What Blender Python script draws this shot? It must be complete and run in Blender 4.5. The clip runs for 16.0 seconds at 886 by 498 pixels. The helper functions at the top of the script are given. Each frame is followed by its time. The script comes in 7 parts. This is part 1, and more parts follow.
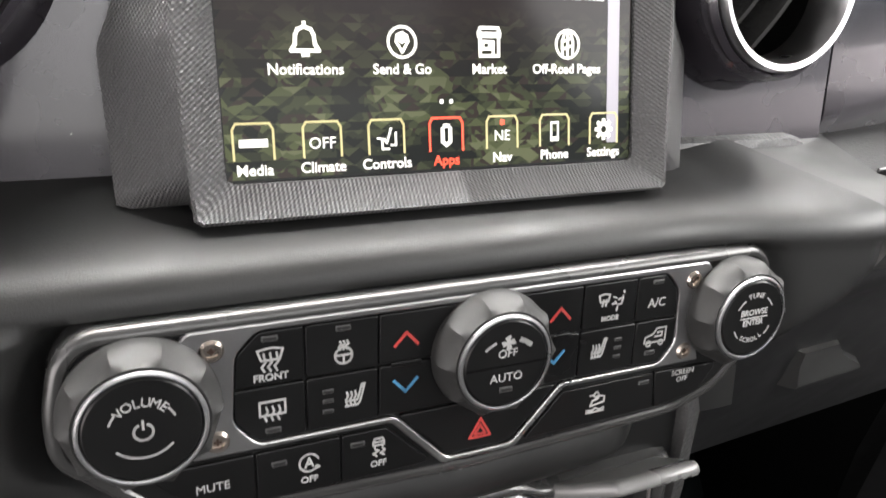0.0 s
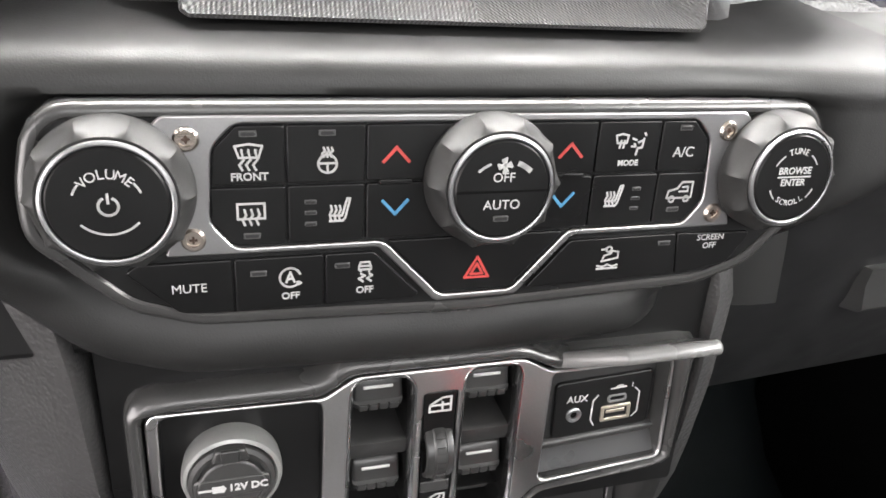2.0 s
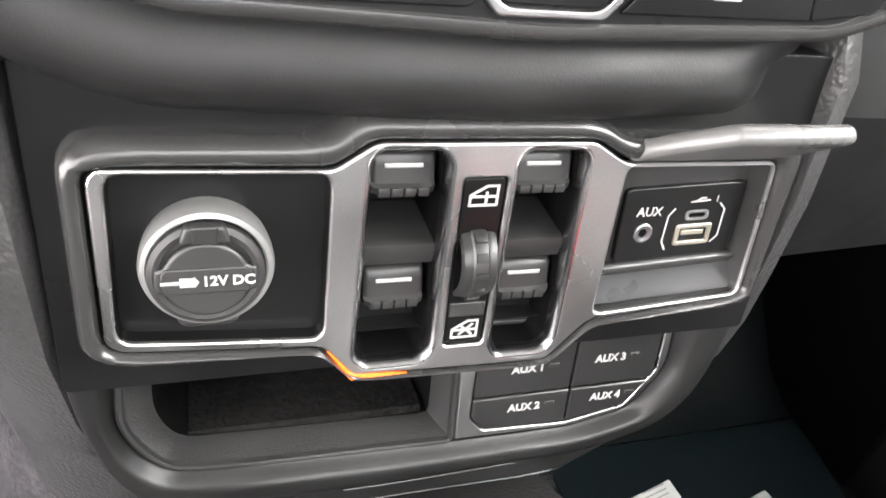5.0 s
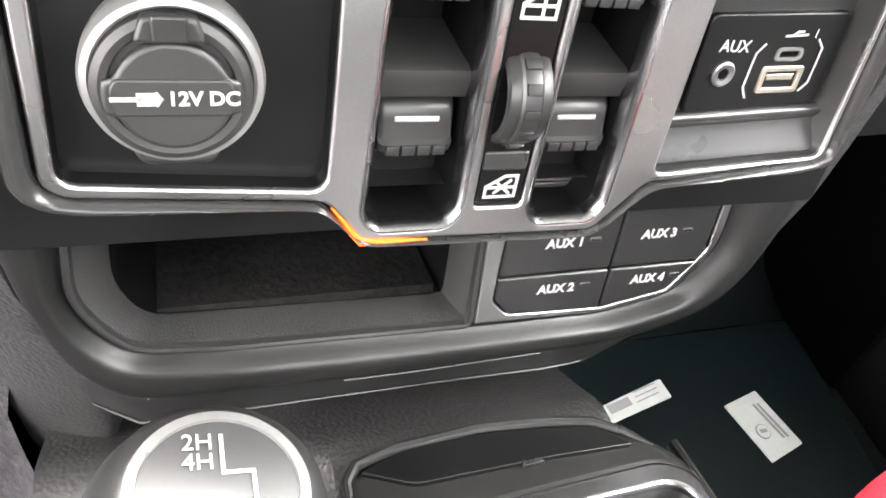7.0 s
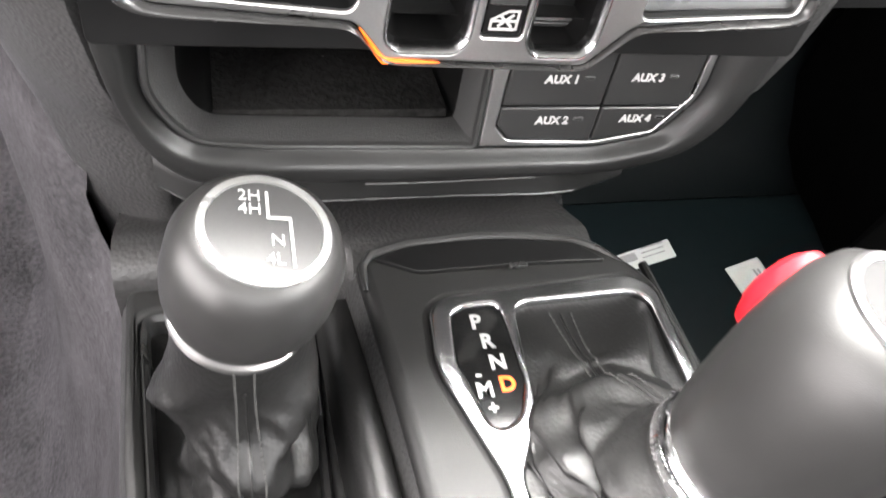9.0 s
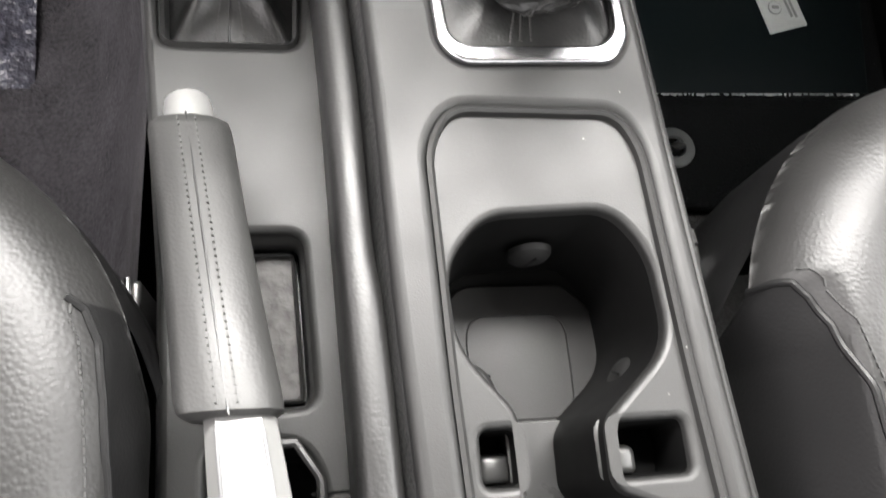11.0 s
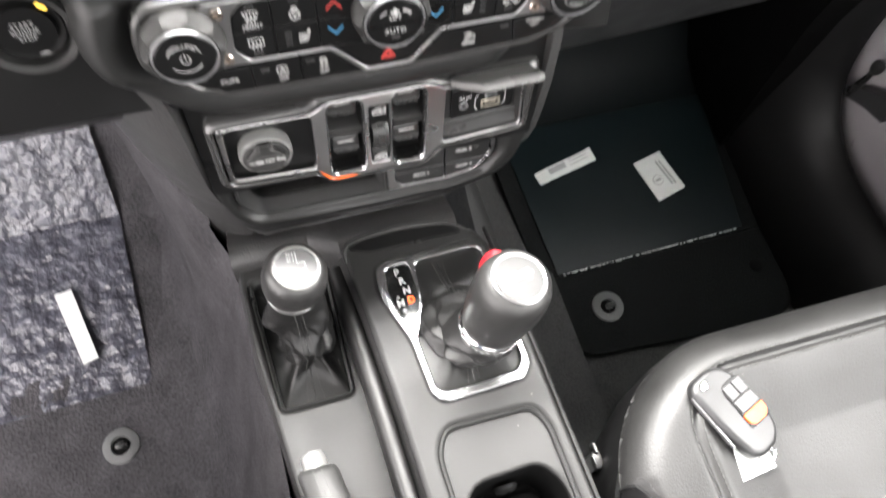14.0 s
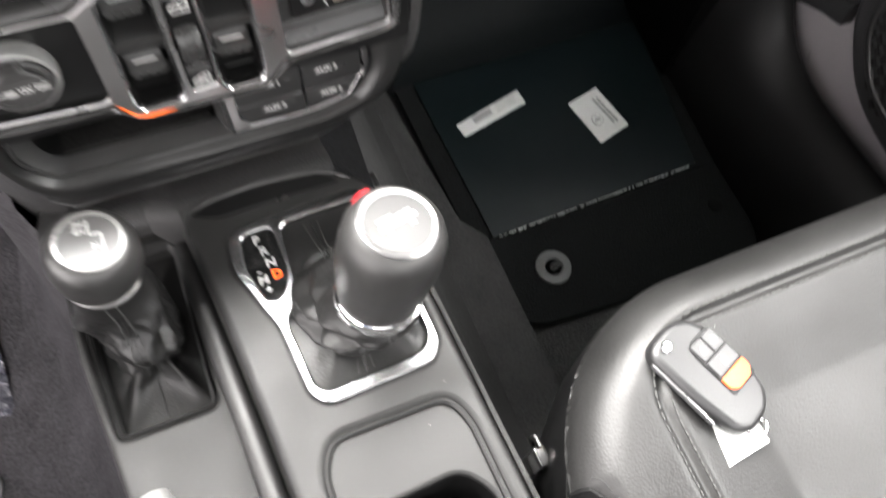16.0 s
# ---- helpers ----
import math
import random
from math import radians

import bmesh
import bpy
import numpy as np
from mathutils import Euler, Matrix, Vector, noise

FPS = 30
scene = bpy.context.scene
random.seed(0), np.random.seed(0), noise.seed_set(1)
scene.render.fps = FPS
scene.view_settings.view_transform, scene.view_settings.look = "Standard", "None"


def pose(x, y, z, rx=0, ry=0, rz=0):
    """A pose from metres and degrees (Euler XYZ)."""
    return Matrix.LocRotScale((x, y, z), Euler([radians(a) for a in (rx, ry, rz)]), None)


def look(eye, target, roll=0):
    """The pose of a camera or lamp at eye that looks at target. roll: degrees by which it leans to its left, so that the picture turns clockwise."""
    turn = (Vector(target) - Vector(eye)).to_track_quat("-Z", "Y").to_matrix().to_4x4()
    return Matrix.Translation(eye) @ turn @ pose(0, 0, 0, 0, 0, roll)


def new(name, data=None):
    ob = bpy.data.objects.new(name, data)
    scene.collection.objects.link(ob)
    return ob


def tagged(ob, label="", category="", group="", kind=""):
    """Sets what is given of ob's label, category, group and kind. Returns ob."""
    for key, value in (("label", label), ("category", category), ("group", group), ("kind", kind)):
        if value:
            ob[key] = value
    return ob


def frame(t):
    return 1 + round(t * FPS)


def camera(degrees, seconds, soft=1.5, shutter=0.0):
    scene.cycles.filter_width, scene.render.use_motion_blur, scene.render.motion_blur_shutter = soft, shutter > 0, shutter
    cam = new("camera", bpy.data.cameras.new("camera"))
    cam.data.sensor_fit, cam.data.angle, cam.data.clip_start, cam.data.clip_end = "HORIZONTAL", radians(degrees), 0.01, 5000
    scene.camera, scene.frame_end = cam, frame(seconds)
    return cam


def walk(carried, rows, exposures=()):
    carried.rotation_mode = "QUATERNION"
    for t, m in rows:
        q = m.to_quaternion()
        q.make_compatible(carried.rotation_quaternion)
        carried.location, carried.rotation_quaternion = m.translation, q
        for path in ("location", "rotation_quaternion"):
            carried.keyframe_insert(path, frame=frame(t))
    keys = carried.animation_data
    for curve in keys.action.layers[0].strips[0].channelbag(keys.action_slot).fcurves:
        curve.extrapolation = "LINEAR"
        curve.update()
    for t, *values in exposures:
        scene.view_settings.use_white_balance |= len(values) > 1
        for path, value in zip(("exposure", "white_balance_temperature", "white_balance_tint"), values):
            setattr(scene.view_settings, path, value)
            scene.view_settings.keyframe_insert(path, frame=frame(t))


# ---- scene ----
cam = camera(62.4, 16.0, soft=1.6, shutter=0.3)
PATH = [
    (0, (-0.123, -0.207, 0.816), (0.669, 1.43, -0.016), 5.2),
    (0.5, (-0.121, -0.222, 0.801), (0.614, 1.423, -0.068), 5.6),
    (1, (-0.119, -0.22, 0.787), (0.569, 1.424, -0.121), 6.0),
    (1.5, (-0.112, -0.22, 0.775), (0.511, 1.437, -0.156), 5.8),
    (2, (-0.092, -0.226, 0.768), (0.479, 1.439, -0.182), 5.7),
    (2.5, (-0.086, -0.226, 0.764), (0.448, 1.443, -0.199), 5.6),
    (3, (-0.086, -0.224, 0.757), (0.427, 1.438, -0.232), 5.7),
    (3.5, (-0.085, -0.219, 0.742), (0.427, 1.426, -0.275), 6.2),
    (4, (-0.085, -0.211, 0.721), (0.425, 1.399, -0.349), 6.7),
    (4.5, (-0.094, -0.199, 0.696), (0.471, 1.386, -0.385), 8.0),
    (7, (-0.095, -0.154, 0.628), (0.57, 1.221, -0.663), 13.0),
    (7.5, (-0.089, -0.148, 0.621), (0.583, 1.175, -0.72), 14.2),
    (8, (-0.094, -0.153, 0.624), (0.561, 1.117, -0.775), 15.2),
    (8.5, (-0.103, -0.166, 0.631), (0.511, 1.041, -0.841), 16.3),
    (9, (-0.101, -0.198, 0.651), (0.455, 0.923, -0.91), 17.7),
    (9.5, (-0.098, -0.24, 0.669), (0.39, 0.755, -0.995), 20.3),
    (10, (-0.094, -0.295, 0.668), (0.323, 0.62, -1.06), 21.1),
    (12.5, (-0.028, -0.377, 0.735), (0.277, -0.063, -1.217), 41.4),
    (13, (-0.028, -0.362, 0.784), (0.244, 0.025, -1.159), 27.9),
    (13.5, (-0.038, -0.335, 0.864), (0.241, 0.241, -1.031), 13.9),
    (14, (-0.084, -0.32, 1.002), (0.283, 0.499, -0.785), 8.7),
    (14.5, (-0.117, -0.33, 1.079), (0.35, 0.697, -0.572), 7.0),
    (15, (-0.122, -0.338, 1.099), (0.393, 0.79, -0.47), 6.3),
    (15.5, (-0.09, -0.325, 1.03), (0.42, 0.723, -0.595), 7.1),
    (16, (-0.007, -0.299, 0.857), (0.448, 0.455, -0.939), 9.3),
]
walk(cam, [(t, look(eye, target, roll)) for t, eye, target, roll in PATH], exposures=[(0.0, 0.08), (0.6, 0.32), (1.5, 0.60), (2.5, 0.72), (4.5, 1.26), (7.5, 1.48), (8.5, 1.34), (9.5, 1.12), (10.1, 0.72), (12.5, -0.04), (14.0, 0.74), (15.0, 0.72), (15.5, 0.76), (16.0, 0.54)])

# ---- light ----
world = bpy.data.worlds.new("sky")
scene.world = world
world.use_nodes = True
wn = world.node_tree.nodes
sky = wn.new("ShaderNodeTexSky")
sky.sky_type, sky.sun_disc, sky.sun_elevation, sky.sun_rotation = "NISHITA", False, radians(50), radians(200)
wn["Background"].inputs["Strength"].default_value = 0.06
world.node_tree.links.new(sky.outputs["Color"], wn["Background"].inputs["Color"])
sun = new("sun", bpy.data.lights.new("sun", "SUN"))
sun.data.energy, sun.data.angle, sun.data.color = 0.8, radians(20), (1, 0.96, 0.92)
sun.matrix_world = look((0.6, 1.5, 3.2), (0, 0, 0.5))


def window_light(name, eye, target, w, h, power, tint=(1, 1, 1)):
    """Daylight standing in an opening of the cabin, or an added fill lamp."""
    la = bpy.data.lights.new(name, "AREA")
    la.shape, la.size, la.size_y, la.energy, la.color = "RECTANGLE", w, h, power, tint
    ob = new(name, la)
    ob.matrix_world = look(eye, target)
    return ob


window_light("windscreen_light", (0.04, 0.350, 1.245), (0.02, -0.27, 0.575), 1.24, 0.46, 205.0, (1.0, 0.975, 0.945))
window_light("open_door_light", (-0.95, -0.35, 0.85), (0.2, -0.05, 0.45), 1.2, 0.95, 33.0, (1.0, 0.94, 0.925))
window_light("side_window_light", (0.80, -0.45, 1.14), (-0.2, -0.25, 0.5), 0.95, 0.28, 21.0, (1.0, 0.985, 0.96))
# added fill from above the rear seats; no such roof opening is known
window_light("rear_fill_light", (0, -1.22, 1.335), (0, -0.1, 0.45), 1.2, 0.52, 9.0, (1, 0.975, 0.95))
window_light("rear_window_light", (0, -1.60, 1.05), (0, 0, 0.6), 1.1, 0.42, 6.0, (1, 0.97, 0.94))


# ---- materials ----
def material(name, color, rough=0.5, metal=0.0, grain=0.0, size=0.001, vary=0.15, dust=0.0, coat=0.0, wear=0.08, spec=0.5):
    """A surface with colour variation at two scales, fine relief and a few specks of dust."""
    m = bpy.data.materials.new(name)
    m.use_nodes = True
    nt = m.node_tree
    n, l = nt.nodes, nt.links
    b = n["Principled BSDF"]
    tc = n.new("ShaderNodeTexCoord")
    big, fine = n.new("ShaderNodeTexNoise"), n.new("ShaderNodeTexNoise")
    big.inputs["Scale"].default_value, big.inputs["Detail"].default_value = 22, 4
    fine.inputs["Scale"].default_value, fine.inputs["Detail"].default_value = 1 / size, 3
    for k in (big, fine):
        l.new(tc.outputs["Object"], k.inputs["Vector"])
    add = n.new("ShaderNodeMath")
    add.operation = "ADD"
    l.new(big.outputs["Fac"], add.inputs[0])
    l.new(fine.outputs["Fac"], add.inputs[1])
    span = n.new("ShaderNodeMapRange")
    span.inputs["From Min"].default_value, span.inputs["From Max"].default_value = 0.6, 1.4
    span.inputs["To Min"].default_value, span.inputs["To Max"].default_value = 1 - vary, 1 + vary
    l.new(add.outputs[0], span.inputs["Value"])
    mix = n.new("ShaderNodeMix")
    mix.data_type, mix.blend_type = "RGBA", "MULTIPLY"
    mix.inputs["Factor"].default_value = 1
    mix.inputs[6].default_value = (*color, 1)
    l.new(span.outputs[0], mix.inputs[7])
    out = mix.outputs[2]
    if dust:
        vo = n.new("ShaderNodeTexVoronoi")
        vo.inputs["Scale"].default_value = 110
        l.new(tc.outputs["Object"], vo.inputs["Vector"])
        less = n.new("ShaderNodeMath")
        less.operation = "LESS_THAN"
        l.new(vo.outputs["Distance"], less.inputs[0])
        less.inputs[1].default_value = 0.04
        sep = n.new("ShaderNodeSeparateColor")
        l.new(vo.outputs["Color"], sep.inputs[0])
        few = n.new("ShaderNodeMath")
        few.operation = "GREATER_THAN"
        l.new(sep.outputs[0], few.inputs[0])
        few.inputs[1].default_value = 1 - dust
        both = n.new("ShaderNodeMath")
        both.operation = "MULTIPLY"
        l.new(less.outputs[0], both.inputs[0])
        l.new(few.outputs[0], both.inputs[1])
        speck = n.new("ShaderNodeMix")
        speck.data_type = "RGBA"
        speck.inputs[7].default_value = (0.20, 0.195, 0.19, 1)
        l.new(both.outputs[0], speck.inputs["Factor"])
        l.new(out, speck.inputs[6])
        out = speck.outputs[2]
    l.new(out, b.inputs["Base Color"])
    b.inputs["Metallic"].default_value = metal
    b.inputs["Specular IOR Level"].default_value = spec
    if coat:
        b.inputs["Coat Weight"].default_value, b.inputs["Coat Roughness"].default_value = coat, 0.08
    r = n.new("ShaderNodeMapRange")
    r.inputs["From Min"].default_value, r.inputs["From Max"].default_value = 0.3, 0.7
    r.inputs["To Min"].default_value, r.inputs["To Max"].default_value = max(0.02, rough - wear), min(1, rough + wear)
    l.new(big.outputs["Fac"], r.inputs["Value"])
    l.new(r.outputs[0], b.inputs["Roughness"])
    if grain:
        bump = n.new("ShaderNodeBump")
        bump.inputs["Strength"].default_value, bump.inputs["Distance"].default_value = grain, size * 0.5
        l.new(fine.outputs["Fac"], bump.inputs["Height"])
        l.new(bump.outputs[0], b.inputs["Normal"])
    return m


def glow(name, color, strength):
    m = bpy.data.materials.new(name)
    m.use_nodes = True
    b = m.node_tree.nodes["Principled BSDF"]
    b.inputs["Base Color"].default_value = (*[c * 0.6 for c in color], 1)
    b.inputs["Roughness"].default_value = 0.4
    b.inputs["Emission Color"].default_value = (*color, 1)
    b.inputs["Emission Strength"].default_value = strength
    return m


def knurl(m, scale, strength, dist):
    """Adds an embossed diamond pattern to a material."""
    nt = m.node_tree
    n, l = nt.nodes, nt.links
    tc = n.new("ShaderNodeTexCoord")
    hs = []
    for a in (1.0, -1.0):
        sep = n.new("ShaderNodeSeparateXYZ")
        l.new(tc.outputs["Object"], sep.inputs[0])
        xy = n.new("ShaderNodeMath")
        xy.operation = "MULTIPLY_ADD"
        side = n.new("ShaderNodeMath")
        side.operation = "ABSOLUTE"
        l.new(sep.outputs["X"], side.inputs[0])
        l.new(sep.outputs["Y"], xy.inputs[0])
        xy.inputs[1].default_value = 0.6
        l.new(side.outputs[0], xy.inputs[2])
        ad = n.new("ShaderNodeMath")
        ad.operation = "MULTIPLY_ADD"
        l.new(sep.outputs["Z"], ad.inputs[0])
        ad.inputs[1].default_value = a * 0.75
        l.new(xy.outputs[0], ad.inputs[2])
        mu = n.new("ShaderNodeMath")
        mu.operation = "MULTIPLY"
        l.new(ad.outputs[0], mu.inputs[0])
        mu.inputs[1].default_value = scale
        si = n.new("ShaderNodeMath")
        si.operation = "SINE"
        l.new(mu.outputs[0], si.inputs[0])
        hs.append(si)
    mx = n.new("ShaderNodeMath")
    mx.operation = "ADD"
    l.new(hs[0].outputs[0], mx.inputs[0])
    l.new(hs[1].outputs[0], mx.inputs[1])
    bump = n.new("ShaderNodeBump")
    bump.inputs["Strength"].default_value, bump.inputs["Distance"].default_value = strength, dist
    l.new(mx.outputs[0], bump.inputs["Height"])
    l.new(bump.outputs[0], n["Principled BSDF"].inputs["Normal"])
    return m


def pebble(m, scale, strength, dist):
    """Adds the pebbled relief of leather or grained plastic, with a few broad wrinkles."""
    nt = m.node_tree
    n, l = nt.nodes, nt.links
    tc = n.new("ShaderNodeTexCoord")
    bend = n.new("ShaderNodeTexNoise")
    bend.inputs["Scale"].default_value = 60
    l.new(tc.outputs["Object"], bend.inputs["Vector"])
    vo = n.new("ShaderNodeTexVoronoi")
    vo.feature = "SMOOTH_F1"
    vo.inputs["Scale"].default_value, vo.inputs["Smoothness"].default_value = scale, 0.6
    l.new(tc.outputs["Object"], vo.inputs["Vector"])
    ad = n.new("ShaderNodeMath")
    ad.operation = "MULTIPLY_ADD"
    l.new(bend.outputs["Fac"], ad.inputs[0])
    ad.inputs[1].default_value = -0.5
    l.new(vo.outputs["Distance"], ad.inputs[2])
    bump = n.new("ShaderNodeBump")
    bump.invert = True
    bump.inputs["Strength"].default_value, bump.inputs["Distance"].default_value = strength, dist
    l.new(ad.outputs[0], bump.inputs["Height"])
    l.new(bump.outputs[0], n["Principled BSDF"].inputs["Normal"])
    return m


def screen_picture():
    """A lit display: dark green camouflage of stepped triangles, browner towards the top."""
    m = bpy.data.materials.new("display")
    m.use_nodes = True
    nt = m.node_tree
    n, l = nt.nodes, nt.links
    b = n["Principled BSDF"]
    tc = n.new("ShaderNodeTexCoord")
    mp = n.new("ShaderNodeTexNoise")
    mp.inputs["Scale"].default_value, mp.inputs["Detail"].default_value = 42, 2
    l.new(tc.outputs["Object"], mp.inputs["Vector"])
    geo = n.new("ShaderNodeNewGeometry")
    sm = n.new("ShaderNodeMath")
    sm.operation = "MULTIPLY_ADD"
    l.new(geo.outputs["Random Per Island"], sm.inputs[0])
    sm.inputs[1].default_value = 0.34
    l.new(mp.outputs["Fac"], sm.inputs[2])
    ra = n.new("ShaderNodeValToRGB")
    ra.color_ramp.interpolation = "CONSTANT"
    e = ra.color_ramp.elements
    e[0].color, e[0].position = (0.006, 0.007, 0.005, 1), 0
    e[1].color, e[1].position = (0.016, 0.019, 0.010, 1), 0.58
    for p, c in ((0.66, (0.030, 0.034, 0.016, 1)), (0.73, (0.022, 0.016, 0.012, 1)), (0.77, (0.052, 0.060, 0.026, 1)), (0.85, (0.085, 0.092, 0.046, 1))):
        k = e.new(p)
        k.color = c
    l.new(sm.outputs[0], ra.inputs["Fac"])
    sx = n.new("ShaderNodeSeparateXYZ")
    l.new(tc.outputs["Object"], sx.inputs[0])
    up = n.new("ShaderNodeMapRange")
    up.inputs["From Min"].default_value, up.inputs["From Max"].default_value = 0.750, 0.785
    l.new(sx.outputs["Z"], up.inputs["Value"])
    mix = n.new("ShaderNodeMix")
    mix.data_type = "RGBA"
    l.new(up.outputs[0], mix.inputs["Factor"])
    l.new(ra.outputs[0], mix.inputs[6])
    mix.inputs[7].default_value = (0.014, 0.010, 0.009, 1)
    b.inputs["Base Color"].default_value = (0.01, 0.01, 0.011, 1)
    b.inputs["Roughness"].default_value = 0.12
    b.inputs["Specular IOR Level"].default_value = 0.06
    l.new(mix.outputs[2], b.inputs["Emission Color"])
    b.inputs["Emission Strength"].default_value = 1.9
    return m


SOFT = material("soft_black_plastic", (0.018, 0.018, 0.0178), 0.32, grain=0.25, size=0.0007, dust=0.06)
DASH = material("dash_trim", (0.0080, 0.0080, 0.0079), 0.47, grain=0.25, size=0.0007, dust=0.05, spec=0.32)
UPPER = material("dark_metallic_paint", (0.027, 0.024, 0.029), 0.26, metal=0.3, vary=0.2, size=0.0004, dust=0.02, coat=0.5)
PANEL = material("panel_black", (0.0050, 0.0050, 0.0051), 0.34, grain=0.10, size=0.0005, dust=0.10, spec=0.28)
BUTTON = material("button_black", (0.0034, 0.0034, 0.0035), 0.34, grain=0.08, size=0.0004, dust=0.04, spec=0.22)
PLINE = material("console_plastic", (0.0104, 0.0104, 0.0102), 0.48, grain=0.3, size=0.0006, dust=0.10, spec=0.32)
GRAINED = pebble(material("grained_plastic", (0.024, 0.0235, 0.0235), 0.44, dust=0.06), 520, 0.6, 0.0006)
CHROME = material("satin_chrome", (0.36, 0.357, 0.358), 0.30, metal=1.0, vary=0.06, size=0.0008, wear=0.05)
BRIGHT = material("bright_chrome", (0.80, 0.80, 0.80), 0.12, metal=1.0, vary=0.04, wear=0.04)
SILVER = material("satin_silver_paint", (0.22, 0.22, 0.225), 0.30, metal=0.8, vary=0.06, size=0.0005)
LEVER = material("silver_lever_paint", (0.21, 0.21, 0.206), 0.32, metal=0.5, vary=0.05)
RUBBER = material("knob_rubber", (0.0150, 0.0148, 0.0146), 0.52, grain=0.12, size=0.0005, vary=0.35, spec=0.28)
KNOB = material("knob_urethane", (0.0165, 0.0162, 0.0160), 0.42, grain=0.3, size=0.0004, vary=0.12, spec=0.40)
LEATHER = pebble(material("black_leather", (0.0100, 0.0099, 0.0097), 0.44, vary=0.2, dust=0.02, spec=0.36), 620, 0.30, 0.0005)
# seat side vinyl; its depth of black also holds the shade beside the console
VINYL = pebble(material("shaded_side_vinyl", (0.0040, 0.0040, 0.0041), 0.50, vary=0.15, dust=0.01, spec=0.18), 700, 0.22, 0.0004)
BOOT = pebble(material("boot_leather", (0.0080, 0.0079, 0.0078), 0.40, vary=0.25, spec=0.36), 620, 0.30, 0.0005)
THREAD = material("dark_thread", (0.014, 0.014, 0.0138), 0.8)
PALE_THREAD = material("grey_thread", (0.026, 0.026, 0.025), 0.7)
# darker copy of the grey carpet, with the footwell's shade in its colour
CARPET = material("carpet", (0.0085, 0.0085, 0.009), 0.95, grain=1.0, size=0.0035, vary=0.45, dust=0.25, spec=0.1)
CARPET2 = material("mottled_carpet", (0.040, 0.038, 0.041), 0.95, grain=1.0, size=0.004, vary=0.6, dust=0.15, spec=0.15)
CARPET3 = material("grey_carpet", (0.036, 0.036, 0.036), 0.95, grain=1.0, size=0.0035, vary=0.45, dust=0.2, spec=0.2)
MAT = material("floor_mat_pile", (0.0062, 0.0068, 0.0070), 0.9, grain=0.8, size=0.003, vary=0.35, dust=0.06, spec=0.1)
FILM = material("clear_film_on_mat", (0.0042, 0.0072, 0.0082), 0.32, grain=0.03, size=0.02, vary=0.12, wear=0.03, spec=0.32)
# darker copy of the floor film: shade under the dashboard in its colour
TOEFILM = material("shaded_film", (0.0022, 0.0034, 0.0038), 0.55, grain=0.05, size=0.02, vary=0.2, spec=0.08)
WRINKLED = material("wrinkled_film", (0.055, 0.055, 0.068), 0.26, grain=1.0, size=0.018, vary=0.45, wear=0.12, spec=0.5)
PAPER = material("white_label", (0.50, 0.51, 0.50), 0.6, vary=0.05, size=0.004)
INK = material("label_ink", (0.25, 0.25, 0.25), 0.7)
GREYRING = material("grey_rubber_ring", (0.085, 0.087, 0.087), 0.6, grain=0.2)
# for dark joints and holes, and for shade painted into recesses and footwell
BLACK = material("joint_and_shade_black", (0.0014, 0.0014, 0.0014), 0.7, vary=0.2, spec=0.07)
RED = material("red_button", (0.45, 0.008, 0.015), 0.4, vary=0.08)
WHITE = material("white_print", (0.31, 0.31, 0.305), 0.5, vary=0.03)
GREYPRINT = material("grey_print", (0.22, 0.22, 0.22), 0.5, vary=0.03)
REDP = material("red_print", (0.30, 0.030, 0.026), 0.5, vary=0.05)
BLUEP = material("blue_print", (0.045, 0.17, 0.30), 0.5, vary=0.05)
LED = material("led_window", (0.010, 0.010, 0.010), 0.3)
BODY = material("painted_body", (0.42, 0.395, 0.41), 0.35, vary=0.08, coat=0.3)
LINER = material("headliner", (0.13, 0.128, 0.125), 0.95, grain=0.3, size=0.002, spec=0.2)
DOORTRIM = material("door_trim", (0.026, 0.026, 0.027), 0.5, grain=0.4, size=0.001)
SCREW = material("nickel_screw", (0.42, 0.37, 0.33), 0.25, metal=1.0, vary=0.1)
SOCKET = material("screw_recess", (0.05, 0.03, 0.022), 0.5, metal=0.5)
LEDRIM = material("led_border", (0.045, 0.045, 0.045), 0.35)
TRAYMAT = material("speckled_rubber", (0.046, 0.044, 0.043), 0.75, grain=0.6, size=0.006, vary=0.8, dust=0.35)
FELT = material("tray_felt", (0.0080, 0.0078, 0.0076), 0.95, grain=0.8, size=0.003, vary=0.9, dust=0.5, spec=0.05)
CONTACT = material("tin_contact", (0.55, 0.50, 0.42), 0.3, metal=0.9)
BEZEL = knurl(material("embossed_bezel", (0.042, 0.041, 0.0415), 0.36, vary=0.1), 3900, 0.4, 0.0005)
PADDLE = material("switch_plastic", (0.016, 0.016, 0.0158), 0.36, grain=0.15, size=0.0005)
GRIP = pebble(material("grip_leather", (0.019, 0.019, 0.0185), 0.50, vary=0.12, spec=0.36), 800, 0.25, 0.0003)
CAPG = material("satin_cap", (0.030, 0.030, 0.030), 0.45, vary=0.08, wear=0.04, spec=0.25)
CUPMAT = material("cup_rubber", (0.0062, 0.0061, 0.0060), 0.48, grain=0.3, size=0.0007, dust=0.06, spec=0.28)
SILLP = material("dark_satin_sill", (0.022, 0.022, 0.0218), 0.30, vary=0.1)
AUXKEY = material("aux_key_black", (0.014, 0.014, 0.014), 0.34, grain=0.08, size=0.0004, dust=0.05)
BROWP = material("brow_plastic", (0.024, 0.0238, 0.0235), 0.25, grain=0.2, size=0.0007, dust=0.06)
FLAP = material("satin_grey_plastic", (0.10, 0.099, 0.097), 0.30, vary=0.1, spec=0.6)
